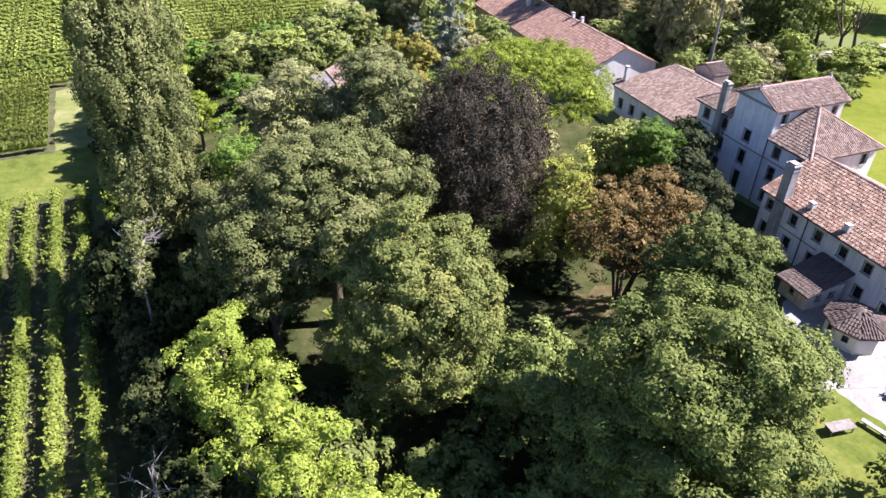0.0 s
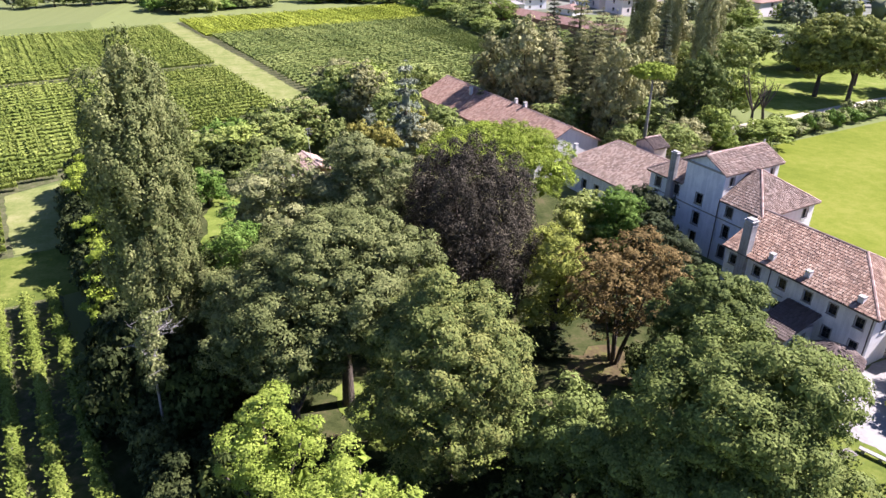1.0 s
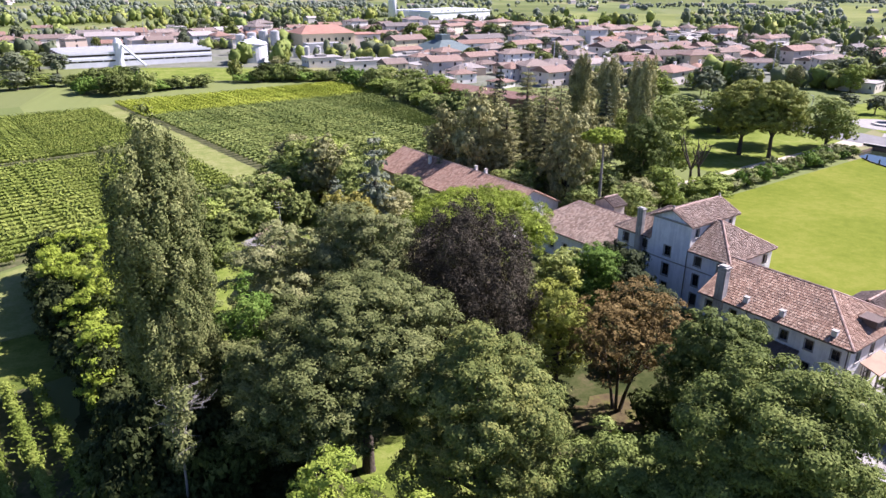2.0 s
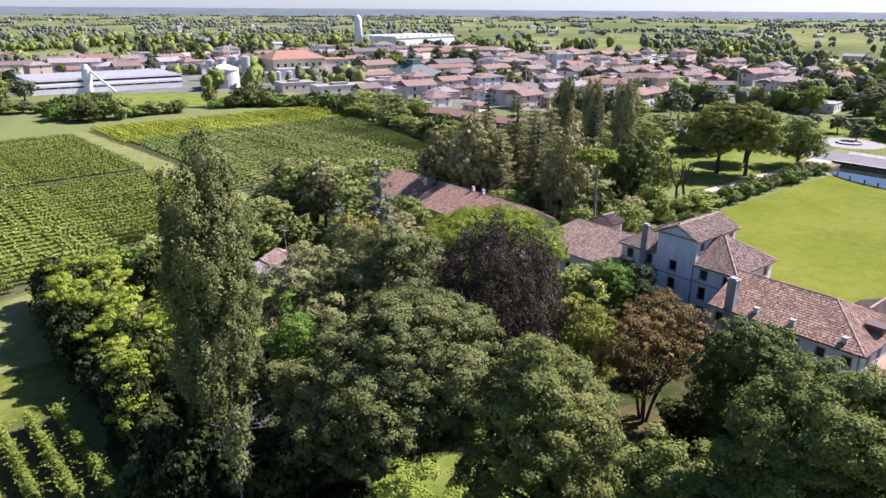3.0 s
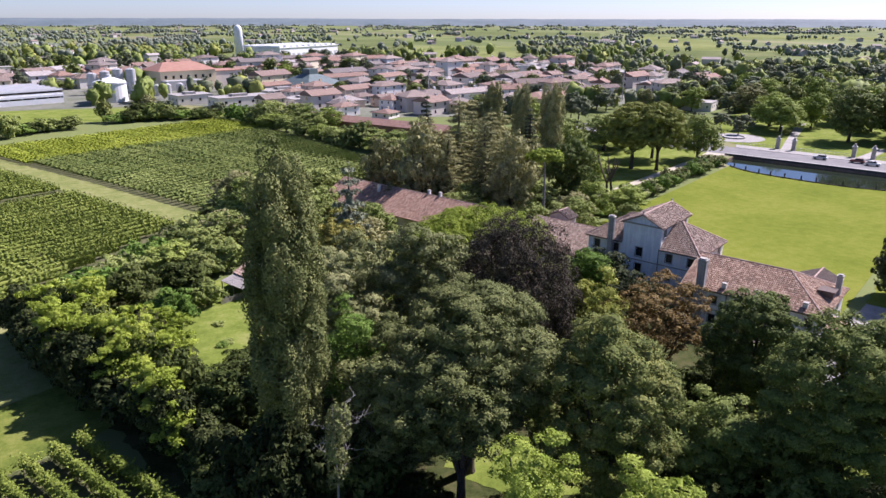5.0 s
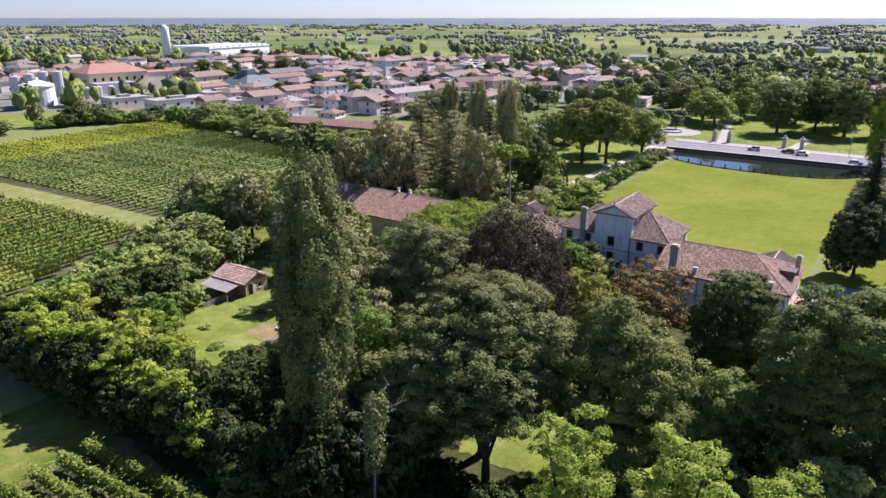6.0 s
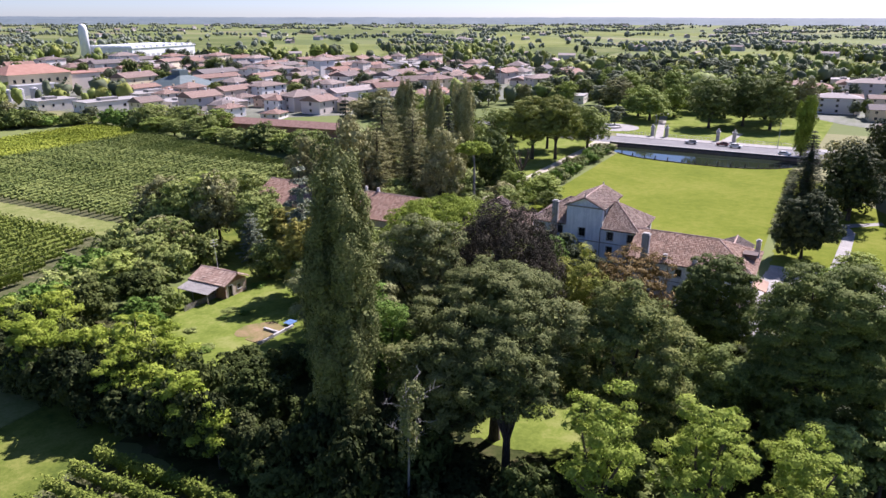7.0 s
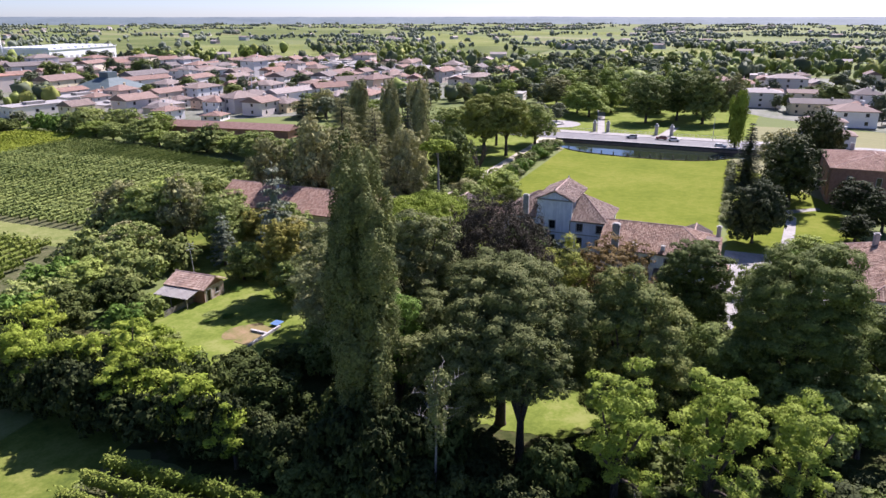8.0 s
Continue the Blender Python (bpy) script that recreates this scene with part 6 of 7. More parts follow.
# trees along the road and the public park
for row in [("deep", 158, 76, 18.0, 6.5), ("deep", 101, 42, 9.0, 4.6), ("deep", 90, 44, 6, 3.2), ("green", 71, 47, 5, 3.4), ("bush_green", 64, 47, 3.5, 3), ("bush", 86, 66, 3.5, 3),
            ("mid", 208.3, 160, 19.6, 9), ("mid", 223, 141.7, 21.5, 9.0), ("mid", 224, 154, 20.5, 8.6), ("green", 207, 188, 14.5, 9.5), ("olive", 234, 134.8, 20.7, 5.6), ("green", 215, 200, 15, 8),
            ("small", 184.7, 189.4, 6.1, 3.2), ("column_pale", 176.8, 107.2, 19.0, 2.6), ("small", 196, 197, 6.5, 4), ("small", 191, 204, 6.5, 4), ("small", 186, 212, 6.5, 4), ("mid", 246, 156, 20, 9),
            ("green", 240, 172, 18, 8)]:
    plant(*row)
# trees by the vineyard corner
for row in [("green", 228, 190, 15, 7), ("dark", 250, 190, 17, 9), ("green", 265, 215, 18, 9), ("lime", 245, 215, 15, 7), ("green", 275, 180, 17, 9), ("olive", 232, 225, 15, 8),
            ("green", 262, 240, 16, 9), ("dark", 27, 296, 10.4, 9.0), ("dark", 39, 290, 9.5, 7.5), ("dark", 34, 256, 9.5, 6.0), ("green", 46, 275, 9, 6), ("bush", 41, 245, 5, 4.5),
            ("bush", 44, 236, 5, 4.5), ("dark", 47, 224, 7, 4.5), ("bush", 47, 214, 5, 4.2), ("bush_olive", 48, 206, 5, 4), ("dark", 44, 198, 8, 4.6), ("dark", 48, 188, 9, 5),
            ("dark", 52, 178, 11, 5.5)]:
    plant(*row)
# more trees
for row in [("small", 12, 330, 7, 4.5), ("bush", 6, 332, 4.5, 5), ("bush", -4, 338, 5, 5), ("small", -10, 336, 8, 5), ("olive", -16, 345, 10, 4.0)]:
    plant(*row)

for kind, x, y, h, r in [("dark", 33, 30, 9, 3.8), ("green", 51, 41, 6, 3.2), ("bush_olive", 46, 46, 5, 3.2), ("bush", 43, 42.5, 4.5, 3.2), ("bush", 40, 36, 4, 3.0)]:
    plant(kind, x, y, h, r)
# gardens and old trees between the park and the town
for i in range(30):
    x, y = 112 + 165 * plant_rng.uniform(), 238 + 46 * plant_rng.uniform()
    plant(["green", "small", "olive", "lime", "dark", "small"][i % 6], x, y, plant_rng.uniform(7, 13), plant_rng.uniform(4, 6.5), "", "town trees")
for x, y, h, r in [(19.0, 49.5, 4.6, 3.0), (24.0, 50.0, 4.2, 2.6), (21.5, 52.5, 2.6, 2.0)]:
    plant("thicket_light", x, y, h, r, "dense green shrub beside the glade", "undergrowth")
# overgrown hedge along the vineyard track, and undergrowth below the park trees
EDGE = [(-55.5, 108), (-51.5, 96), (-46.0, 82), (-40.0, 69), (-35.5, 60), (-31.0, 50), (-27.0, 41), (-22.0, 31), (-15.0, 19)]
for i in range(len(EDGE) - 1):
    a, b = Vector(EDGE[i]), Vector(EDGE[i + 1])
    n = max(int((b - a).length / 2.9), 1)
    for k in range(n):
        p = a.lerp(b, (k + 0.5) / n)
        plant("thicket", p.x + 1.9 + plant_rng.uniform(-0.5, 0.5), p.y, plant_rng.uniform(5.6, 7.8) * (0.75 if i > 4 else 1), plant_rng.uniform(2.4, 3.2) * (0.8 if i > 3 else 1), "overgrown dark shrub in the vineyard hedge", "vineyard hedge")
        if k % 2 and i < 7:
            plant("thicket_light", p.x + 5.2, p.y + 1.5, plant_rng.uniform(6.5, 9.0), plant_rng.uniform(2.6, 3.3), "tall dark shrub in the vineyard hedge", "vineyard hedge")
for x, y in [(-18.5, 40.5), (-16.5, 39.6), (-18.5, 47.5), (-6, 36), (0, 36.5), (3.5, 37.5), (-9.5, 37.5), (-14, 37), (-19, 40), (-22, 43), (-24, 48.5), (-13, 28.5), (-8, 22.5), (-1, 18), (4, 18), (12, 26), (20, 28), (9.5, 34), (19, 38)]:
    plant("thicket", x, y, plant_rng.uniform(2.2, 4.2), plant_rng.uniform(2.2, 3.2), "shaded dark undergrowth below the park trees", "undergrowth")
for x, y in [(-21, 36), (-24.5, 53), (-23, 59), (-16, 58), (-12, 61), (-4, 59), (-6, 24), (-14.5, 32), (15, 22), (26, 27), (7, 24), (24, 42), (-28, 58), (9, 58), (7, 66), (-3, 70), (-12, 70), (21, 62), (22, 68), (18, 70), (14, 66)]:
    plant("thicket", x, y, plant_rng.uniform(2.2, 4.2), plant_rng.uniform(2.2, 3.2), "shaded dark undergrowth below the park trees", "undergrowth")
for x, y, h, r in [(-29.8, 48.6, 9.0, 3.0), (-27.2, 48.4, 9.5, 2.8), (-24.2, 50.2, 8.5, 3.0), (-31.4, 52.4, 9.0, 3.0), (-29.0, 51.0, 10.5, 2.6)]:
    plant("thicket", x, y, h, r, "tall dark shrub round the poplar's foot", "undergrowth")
# tufts and young shrubs in the rough meadow by the hut
for i in range(12):
    x, y = -29 + 22 * plant_rng.uniform(), 82 + 30 * plant_rng.uniform()
    if abs(x + 19) < 6 and (abs(y - 89) < 4 or abs(y - 110) < 6):
        continue
    plant(["bush_green", "bush_olive"][i % 2], x, y, plant_rng.uniform(0.3, 0.7), plant_rng.uniform(0.5, 1.3), "low green shrub in the rough meadow", "meadow shrubs")
# bushy hedge west of the yellowing vines and along the hay meadow
for i, (x, y) in enumerate([(-88, 312), (-84, 304), (-80, 300), (-76, 306), (-86, 322), (-78, 314), (-72, 308), (-90, 331), (-82, 330), (-69, 304), (-94, 320), (-92, 305), (-65, 312), (-61, 315), (-57, 316), (-53, 317), (-49, 320), (-30, 331), (-25, 330), (-20, 331), (-15, 332), (-10, 331), (-5, 330), (-21, 337), (-13, 338), (3, 328), (8, 327), (16, 313), (19, 306), (22, 301)]):
    tall = i < 12 or i in (20, 21, 23, 24, 27, 28, 29)
    plant(["bush", "bush_olive", "thicket_light", "bush_green"][(i * 3 + i // 4) % 4], x, y, plant_rng.uniform(6.5, 9.0) if tall else plant_rng.uniform(3.8, 5.8), plant_rng.uniform(4.0, 5.4), "", "field hedge")
plant("lime", -35, 335, 10, 3.4, "", "field hedge")
for i in range(16):
    u = i / 15
    plant(["small", "bush", "green"][i % 3], -150 + 68 * u + plant_rng.uniform(-2, 2), 312 + 34 * u + plant_rng.uniform(-3, 3), plant_rng.uniform(4.5, 8), plant_rng.uniform(3.5, 5.5), "", "field hedge")
for i in range(13):
    u = i / 12
    plant(["dark", "bush", "green", "dark"][i % 4], 21 + 29 * u + plant_rng.uniform(-2, 2), 296 - 92 * u + plant_rng.uniform(-2, 2), plant_rng.uniform(5.5, 9.5), plant_rng.uniform(4.5, 6.5), "", "field hedge")
# hedge along the lawn
for i in range(40):
    b = 44 + 2.0 * i
    p = spot(VILLA, -38.5 + plant_rng.uniform(-1.6, 1.6), b)
    plant(["hedge", "bush_green", "hedge", "bush_olive"][i % 4], p.x, p.y, plant_rng.uniform(1.8, 3.8), plant_rng.uniform(1.7, 2.8), "clipped grey-green shrub in the lawn hedge", "lawn hedge")
# thin dark hedge at the lawn's east side
for i in range(16):
    p = spot(VILLA, 19.4, 48 + 4.3 * i)
    plant("hedge", p.x, p.y, plant_rng.uniform(1.2, 1.9), 1.6, "low dark clipped hedge shrub", "east hedge")

# slender stone pine by the barn
rng = np.random.default_rng(33)
lobes = [((0, 0, 16.4), (2.5, 2.5, 1.1))] + [((2.3 * math.cos(a), 2.3 * math.sin(a), 16.0), (1.5, 1.5, 0.9)) for a in np.arange(5) * 1.256]
t = tree("stone_pine", "slender stone pine with bare trunk and flat crown", "tree", 43.0, 116.4, limbs(rng, lobes, 15.8, 0.36, 0.75), BARK_DEAD, lobed_crown(rng, lobes, 0.6, 18, 0.4, 0.6), LEAF_PINE)
# half-dead trees by the park path
for x, y, hh in ((72, 131, 13), (77, 135, 11)):
    t = thing("dead_tree", "leafless dark dead tree by the park path", "tree", pose(x, y, 0))
    part("trunk", bare_limbs(rng, hh), BARK, t)

# ---- by the hut ----
hut = thing("garden_hut", "small brick hut with pink tiled roof and lean-to", "hut", pose(-20.45, 109.05, 0, 0, 0, -65.5))
rngh = np.random.default_rng(35)
facade(hut, -3.6, 0, 0, 7.2, 2.4, [(0.8, 0.05, 1.8, 2.0), (4.6, 1.0, 5.4, 1.8)], BRICK_RED)
# this end wall has a paler brick mix than the others
facade(hut, 3.6, 0.36, 90, 4.7, 2.4, [(0.5, 0.05, 1.5, 2.0), (2.6, 0.9, 3.4, 1.7)], BRICK_PALE)
part("wall", joined([box(-3.6, 0.36, 0, -3.3, 5.06, 2.4), box(-3.3, 4.76, 0, 3.24, 5.06, 2.4)]), BRICK_RED, hut)
for xx in (-3.6, 3.25):
    v = np.array([(xx, 0, 2.4), (xx, 5.06, 2.4), (xx, 2.9, 3.55), (xx + 0.35, 0, 2.4), (xx + 0.35, 5.06, 2.4), (xx + 0.35, 2.9, 3.55)])
    part("gable", (v, [(0, 2, 1), (3, 4, 5), (0, 3, 5, 2), (1, 2, 5, 4), (0, 1, 4, 3)]), BRICK_RED, hut)
roof(hut, rngh, [((-4.0, -0.3, 2.42), (4.0, -0.3, 2.42), (4.0, 2.9, 3.7), (-4.0, 2.9, 3.7)), ((4.0, 5.5, 2.5), (-4.0, 5.5, 2.5), (-4.0, 2.9, 3.7), (4.0, 2.9, 3.7))], [((-4.0, 2.9, 3.7), (4.0, 2.9, 3.7))], TILE_HUT, 0.3, 0.5)
part("lean_to_roof", slab((-3.6, -3.0, 1.85), (3.0, -3.0, 1.85), (3.0, -0.35, 2.3), (-3.6, -0.35, 2.3), 0.08), FIBRE_SHEET, hut, "grey corrugated lean-to roof")
for k in range(22):
    part("rib", slab((-3.55 + 0.3 * k, -3.0, 1.9), (-3.43 + 0.3 * k, -3.0, 1.9), (-3.43 + 0.3 * k, -0.35, 2.35), (-3.55 + 0.3 * k, -0.35, 2.35), 0.05), FIBRE_SHEET, hut)
for px in (-3.4, -0.3, 2.8):
    part("post", box(px - 0.06, -2.9, 0, px + 0.06, -2.78, 1.8), WOOD_GREY, hut)
an = thing("antenna_mast", "thin metal antenna mast on the hut roof", "antenna", pose(-17.75, 110.8, 3.55))
part("mast", tube([(0, 0, 0), (-0.3, 0, 5.2)], [0.05, 0.03], 6), METAL_GREY, an)
for z in (4.2, 4.7, 5.1):
    part("crossbar", tube([(-0.9, 0, z), (0.5, 0.1, z)], [0.02, 0.02], 4), METAL_GREY, an)
# plank fence
fence = thing("plank_fence", "grey weathered plank fence before the hut", "fence")
for i in range(26):
    p = part("plank", bevel_box(-0.1, -0.02, 0, 0.1, 0.02, 1.0 + 0.1 * math.sin(i * 2.3), 0.008), WOOD_GREY, fence)
    p.location = (-25.6 + 0.225 * i, 105.0 + 0.095 * i, 0)
    p.rotation_euler = (radians(3 * math.sin(i)), 0, radians(23))
# basin
basin = thing("garden_basin", "low white concrete garden basin, overgrown", "basin", pose(-18.8, 89.9, 0, 0, 0, 21))
for q in (box(-3.6, -1.7, 0, 3.4, -1.4, 0.45), box(0.4, -1.4, 0, 0.7, 1.4, 0.45)):
    part("rim", q, CONCRETE, basin)
part("floor", box(-3.3, -1.4, 0, 3.0, 1.4, 0.14), GRASS_SCORCHED, basin)
part("tarpaulin", box(3.0, -1.4, 0.46, 4.6, 0.0, 0.52), TARP_BLUE, basin, "blue tarpaulin")
sheet("bare_patch", [(x, y) for x, y in ring(-19.6, 92.4, 3.6, 14, 2.0)], 0.12, GRASS_SCORCHED, "patch of dry brown grass by the basin", "ground", ragged=0.8)

# ---- yard and drive ----
tb = thing("garden_table", "grey weathered wooden garden table on the grass", "table", pose(31.5, 38.6, 0, 0, 0, 14))
part("tabletop", bevel_box(-1.2, -0.5, 0.72, 1.2, 0.5, 0.78, 0.015), WOOD_GREY, tb)
for sx in (-1.0, 1.0):
    for sy in (-0.36, 0.36):
        part("leg", box(sx - 0.05, sy - 0.05, 0, sx + 0.05, sy + 0.05, 0.72), WOOD_GREY, tb)
bn = thing("stone_bench", "long weathered stone bench on the grass", "bench", pose(34.9, 38.2, 0, 0, 0, -52))
part("seat", bevel_box(-1.8, -0.25, 0.4, 1.8, 0.25, 0.5, 0.02), STONE, bn)
for sx in (-1.4, 0, 1.4):
    part("support", box(sx - 0.12, -0.2, 0, sx + 0.12, 0.2, 0.4), STONE, bn)
st = thing("tree_stump", "round cut tree stump in the grass", "stump", pose(32.6, 45.9, 0))
part("stump", cone_stack(0, 0, [(0, 0.5), (0.15, 0.42), (0.45, 0.4)], 12), BARK, st)

# ---- pond edge, road wall, gates, cars ----
wall = thing("road_wall", "long dark stone retaining wall above the pond", "wall", VILLA, "", "structure")
part("wall_face", box(-42, 139.9, -1.5, 32, 140.6, 0.55), STONE_DARK, wall)
part("coping", box(-42, 139.75, 0.55, 32, 140.8, 0.72), STONE, wall)
piles = thing("pond_revetment", "row of dark wooden piles and boards along the pond", "revetment", VILLA)
for i in range(len(POND_BANK) - 1):
    (xa, ya_), (xb, yb_) = POND_BANK[i], POND_BANK[i + 1]
    n = max(int(math.hypot(xb - xa, yb_ - ya_) / 3.1), 1)
    ang = math.degrees(math.atan2(yb_ - ya_, xb - xa))
    part("board", turned(box(0, 0.02, -1.0, math.hypot(xb - xa, yb_ - ya_), 0.16, 0.3), xa, ya_, 0, ang), WOOD_DARK, piles)
    for k in range(n):
        p = part("wooden_stake", cone_stack(0, 0, [(-1.4, 0.2), (1.25, 0.2), (1.4, 0.12)], 8), WOOD_DARK, piles)
        p.location = (xa + (xb - xa) * (k + 0.5) / n, ya_ + (yb_ - ya_) * (k + 0.5) / n + 0.2, 0)


def gate_post(a, b):
    g = thing("gate_pillar", "pale stone gate pillar with moulded cap", "pillar", VILLA @ pose(a, b, 0), "park gate pillars")
    part("shaft", bevel_box(-0.6, -0.6, 0, 0.6, 0.6, 3.4, 0.05), STONE, g)
    part("cap", joined([box(-0.8, -0.8, 3.4, 0.8, 0.8, 3.65), box(-0.5, -0.5, 3.65, 0.5, 0.5, 3.9)]), CONCRETE, g)
    part("urn", cone_stack(0, 0, [(3.9, 0.25), (4.1, 0.4), (4.4, 0.42), (4.6, 0.15)], 10), STONE, g)


for a in (-32.2, -27.0, -8.6, -3.0):
    gate_post(a, 163.6)
rail = thing("park_railing", "low iron railing along the park front", "railing", VILLA)
for x0, x1 in ((-44, -33), (-26.2, -9.4), (-2.2, 24)):
    part("rail", joined([box(x0, 163.55, 1.0, x1, 163.63, 1.08), box(x0, 163.55, 0.35, x1, 163.63, 0.42)]), METAL_GREY, rail)
    for q in np.arange(x0, x1, 1.5):
        p = part("post", box(-0.05, -0.05, 0, 0.05, 0.05, 1.15), METAL_GREY, rail)
        p.location = (q, 163.59, 0)


def car(a, b, turn, mat, label):
    c = thing("car", label, "car", VILLA @ pose(a, b, 0.06, 0, 0, turn))
    side = [(-2.1, 0.45), (-2.15, 0.75), (-1.95, 0.95), (-1.0, 1.02), (1.75, 1.0), (2.05, 0.85), (2.1, 0.5), (1.9, 0.35), (-1.9, 0.35)]
    n = len(side)
    v = np.array([(x, -0.86, z) for x, z in side] + [(x, 0.86, z) for x, z in side])
    f = [tuple(range(n)), tuple(range(2 * n - 1, n - 1, -1))] + [(i, n + i, n + (i + 1) % n, (i + 1) % n) for i in range(n)]
    part("body", (v, f), mat, c)
    v = np.array([(-1.05, -0.82, 1.0), (1.75, -0.82, 0.98), (1.75, 0.82, 0.98), (-1.05, 0.82, 1.0), (-0.35, -0.64, 1.45), (1.2, -0.64, 1.45), (1.2, 0.64, 1.45), (-0.35, 0.64, 1.45)])
    part("glasshouse", (v, [(0, 1, 5, 4), (1, 2, 6, 5), (2, 3, 7, 6), (3, 0, 4, 7), (3, 2, 1, 0)]), PANE, c, "dark car windows")
    part("car_roof", bevel_box(-0.36, -0.65, 1.45, 1.21, 0.65, 1.5, 0.015), mat, c)
    for wx in (-1.35, 1.3):
        for wy in (-0.8, 0.8):
            w = part("wheel", cone_stack(0, 0, [(-0.1, 0.3), (-0.1, 0.32), (0.1, 0.32), (0.1, 0.3)], 14), RUBBER, c)
            w.location, w.rotation_euler = (wx, wy, 0.32), (radians(90), 0, 0)
    for wy in (-0.6, 0.6):
        part("headlight", bevel_box(-2.17, wy - 0.2, 0.66, -2.08, wy + 0.2, 0.8, 0.02), METAL_WHITE, c)


car(-16.0, 152.5, 0, CAR_SILVER, "silver hatchback car on the road")
car(-5.5, 153.5, 0, CAR_RED, "dark red car on the road")
car(-1.0, 151.6, 180, CAR_WHITE, "white car on the road")
car(15.0, 144.0, 180, CAR_WHITE, "white car beside the pond wall")
car(40, 152.0, 0, CAR_GREY, "grey car on the road")
car(52, 146.0, 180, CAR_SILVER, "silver car on the road")
fount = thing("plaza_fountain", "low round stone fountain on the plaza", "fountain", VILLA @ pose(-52, 178, 0))
part("basin", cone_stack(0, 0, [(0, 4.2), (0.6, 4.2), (0.6, 3.7), (0.25, 3.6)], 24), STONE, fount)

# ---- the town ----
PANE_MESH = mesh_of("window", *joined([box(-0.5, -0.04, -0.7, 0.5, 0.06, 0.7)]), PANE)
SHUT_MESH = mesh_of("shutter", *box(-0.48, -0.09, -0.68, 0.48, -0.045, 0.1), WOOD_DARK)


def town_house(label, w, d, h, top, hip, storeys, wall=PLASTER_TOWN, tile=ROOF_TOWN, name="town_house", flat=False, sides=4, gap=4.2):
    t = thing(name, label, "house", pose(0, 0, -200))
    part("wall", box(-w / 2, -d / 2, 0, w / 2, d / 2, h), wall, t)
    k = 0.6
    e = [(-w / 2 - k, -d / 2 - k, h), (w / 2 + k, -d / 2 - k, h), (w / 2 + k, d / 2 + k, h), (-w / 2 - k, d / 2 + k, h)]
    if flat:
        part("roof", joined([box(-w / 2 - 0.2, -d / 2 - 0.2, h, w / 2 + 0.2, d / 2 + 0.2, h + 0.35), box(-w * 0.2, -d * 0.2, h + 0.35, w * 0.1, d * 0.1, h + 1.6)]), tile, t)
    else:
        run = (d / 2 + k) * hip
        p, q = (-w / 2 - k + run, 0, top), (w / 2 + k - run, 0, top)
        v = np.array(e + [p, q] + [(x, y, z - 0.25) for x, y, z in e])
        f = [(0, 1, 5, 4), (1, 2, 5), (2, 3, 4, 5), (3, 0, 4), (0, 6, 7, 1), (1, 7, 8, 2), (2, 8, 9, 3), (3, 9, 6, 0), (9, 8, 7, 6)]
        part("roof", (v, f), tile, t)
        part("chimney", joined([box(w * 0.18, -0.4, top - 1.2, w * 0.18 + 0.7, 0.4, top + 0.7), box(w * 0.18 - 0.1, -0.5, top + 0.7, w * 0.18 + 0.8, 0.5, top + 0.85)]), wall, t)
    step = h / storeys
    for side, ln, ang in (((0, -d / 2), w, 0), ((w / 2, 0), d, 90), ((0, d / 2), w, 180), ((-w / 2, 0), d, -90))[::1 if sides == 4 else 3]:
        n = max(int(ln / gap), 1)
        for s in range(storeys):
            for i in range(n):
                off = (i + 0.5) * ln / n - ln / 2
                m = pose(side[0], side[1], step * s + step * 0.55, 0, 0, ang) @ pose(off, 0, 0)
                win = part("window", PANE_MESH, PANE, t)
                win.matrix_basis = m
                if ang == 0 and s == 1 and storeys == 2:
                    sh = part("shutter", SHUT_MESH, WOOD_DARK, win)
    return t


HOUSES = [
    (town_house("two-storey plaster town house with hipped red roof", 12, 10, 6.2, 8.6, 1.0, 2), 12, 10),
    (town_house("two-storey plaster town house with gabled red roof", 14, 9, 6.0, 8.4, 0.0, 2), 14, 9),
    (town_house("three-storey plaster apartment house with low roof", 16, 11, 9.0, 11.2, 1.0, 3), 16, 11),
    (town_house("small plaster bungalow with hipped red roof", 11, 9, 3.4, 5.4, 1.0, 1), 11, 9),
    (town_house("long terrace of plaster houses under one roof", 24, 9, 6.4, 8.8, 0.0, 2), 24, 9),
    (town_house("flat-roofed pale workshop building", 20, 13, 5.0, 5.0, 1.0, 1, PLASTER_TOWN, FIBRE_SHEET, flat=True), 20, 13),
]
FAR_HOUSES = [
    (town_house("two-storey town house with hipped red roof", 12, 10, 6.2, 8.6, 1.0, 2, sides=2, gap=6.2), 12, 10),
    (town_house("two-storey town house with gabled red roof", 13, 9, 6.0, 8.2, 0.0, 2, sides=2, gap=6.2), 13, 9),
    (town_house("three-storey pale apartment house", 15, 11, 9.0, 11.0, 1.0, 3, sides=2, gap=7.6), 15, 11),
    (town_house("small bungalow with hipped red roof", 11, 9, 3.4, 5.4, 1.0, 1, sides=2, gap=6.2), 11, 9),
    (town_house("long terrace of houses under one roof", 22, 9, 6.4, 8.6, 0.0, 2, sides=2, gap=8.0), 22, 9),
    (town_house("flat-roofed pale workshop building", 20, 13, 4.6, 4.6, 1.0, 1, PLASTER_TOWN, FIBRE_SHEET, flat=True, sides=2, gap=8.0), 20, 13),
]
town_rng = np.random.default_rng(404)
taken = []


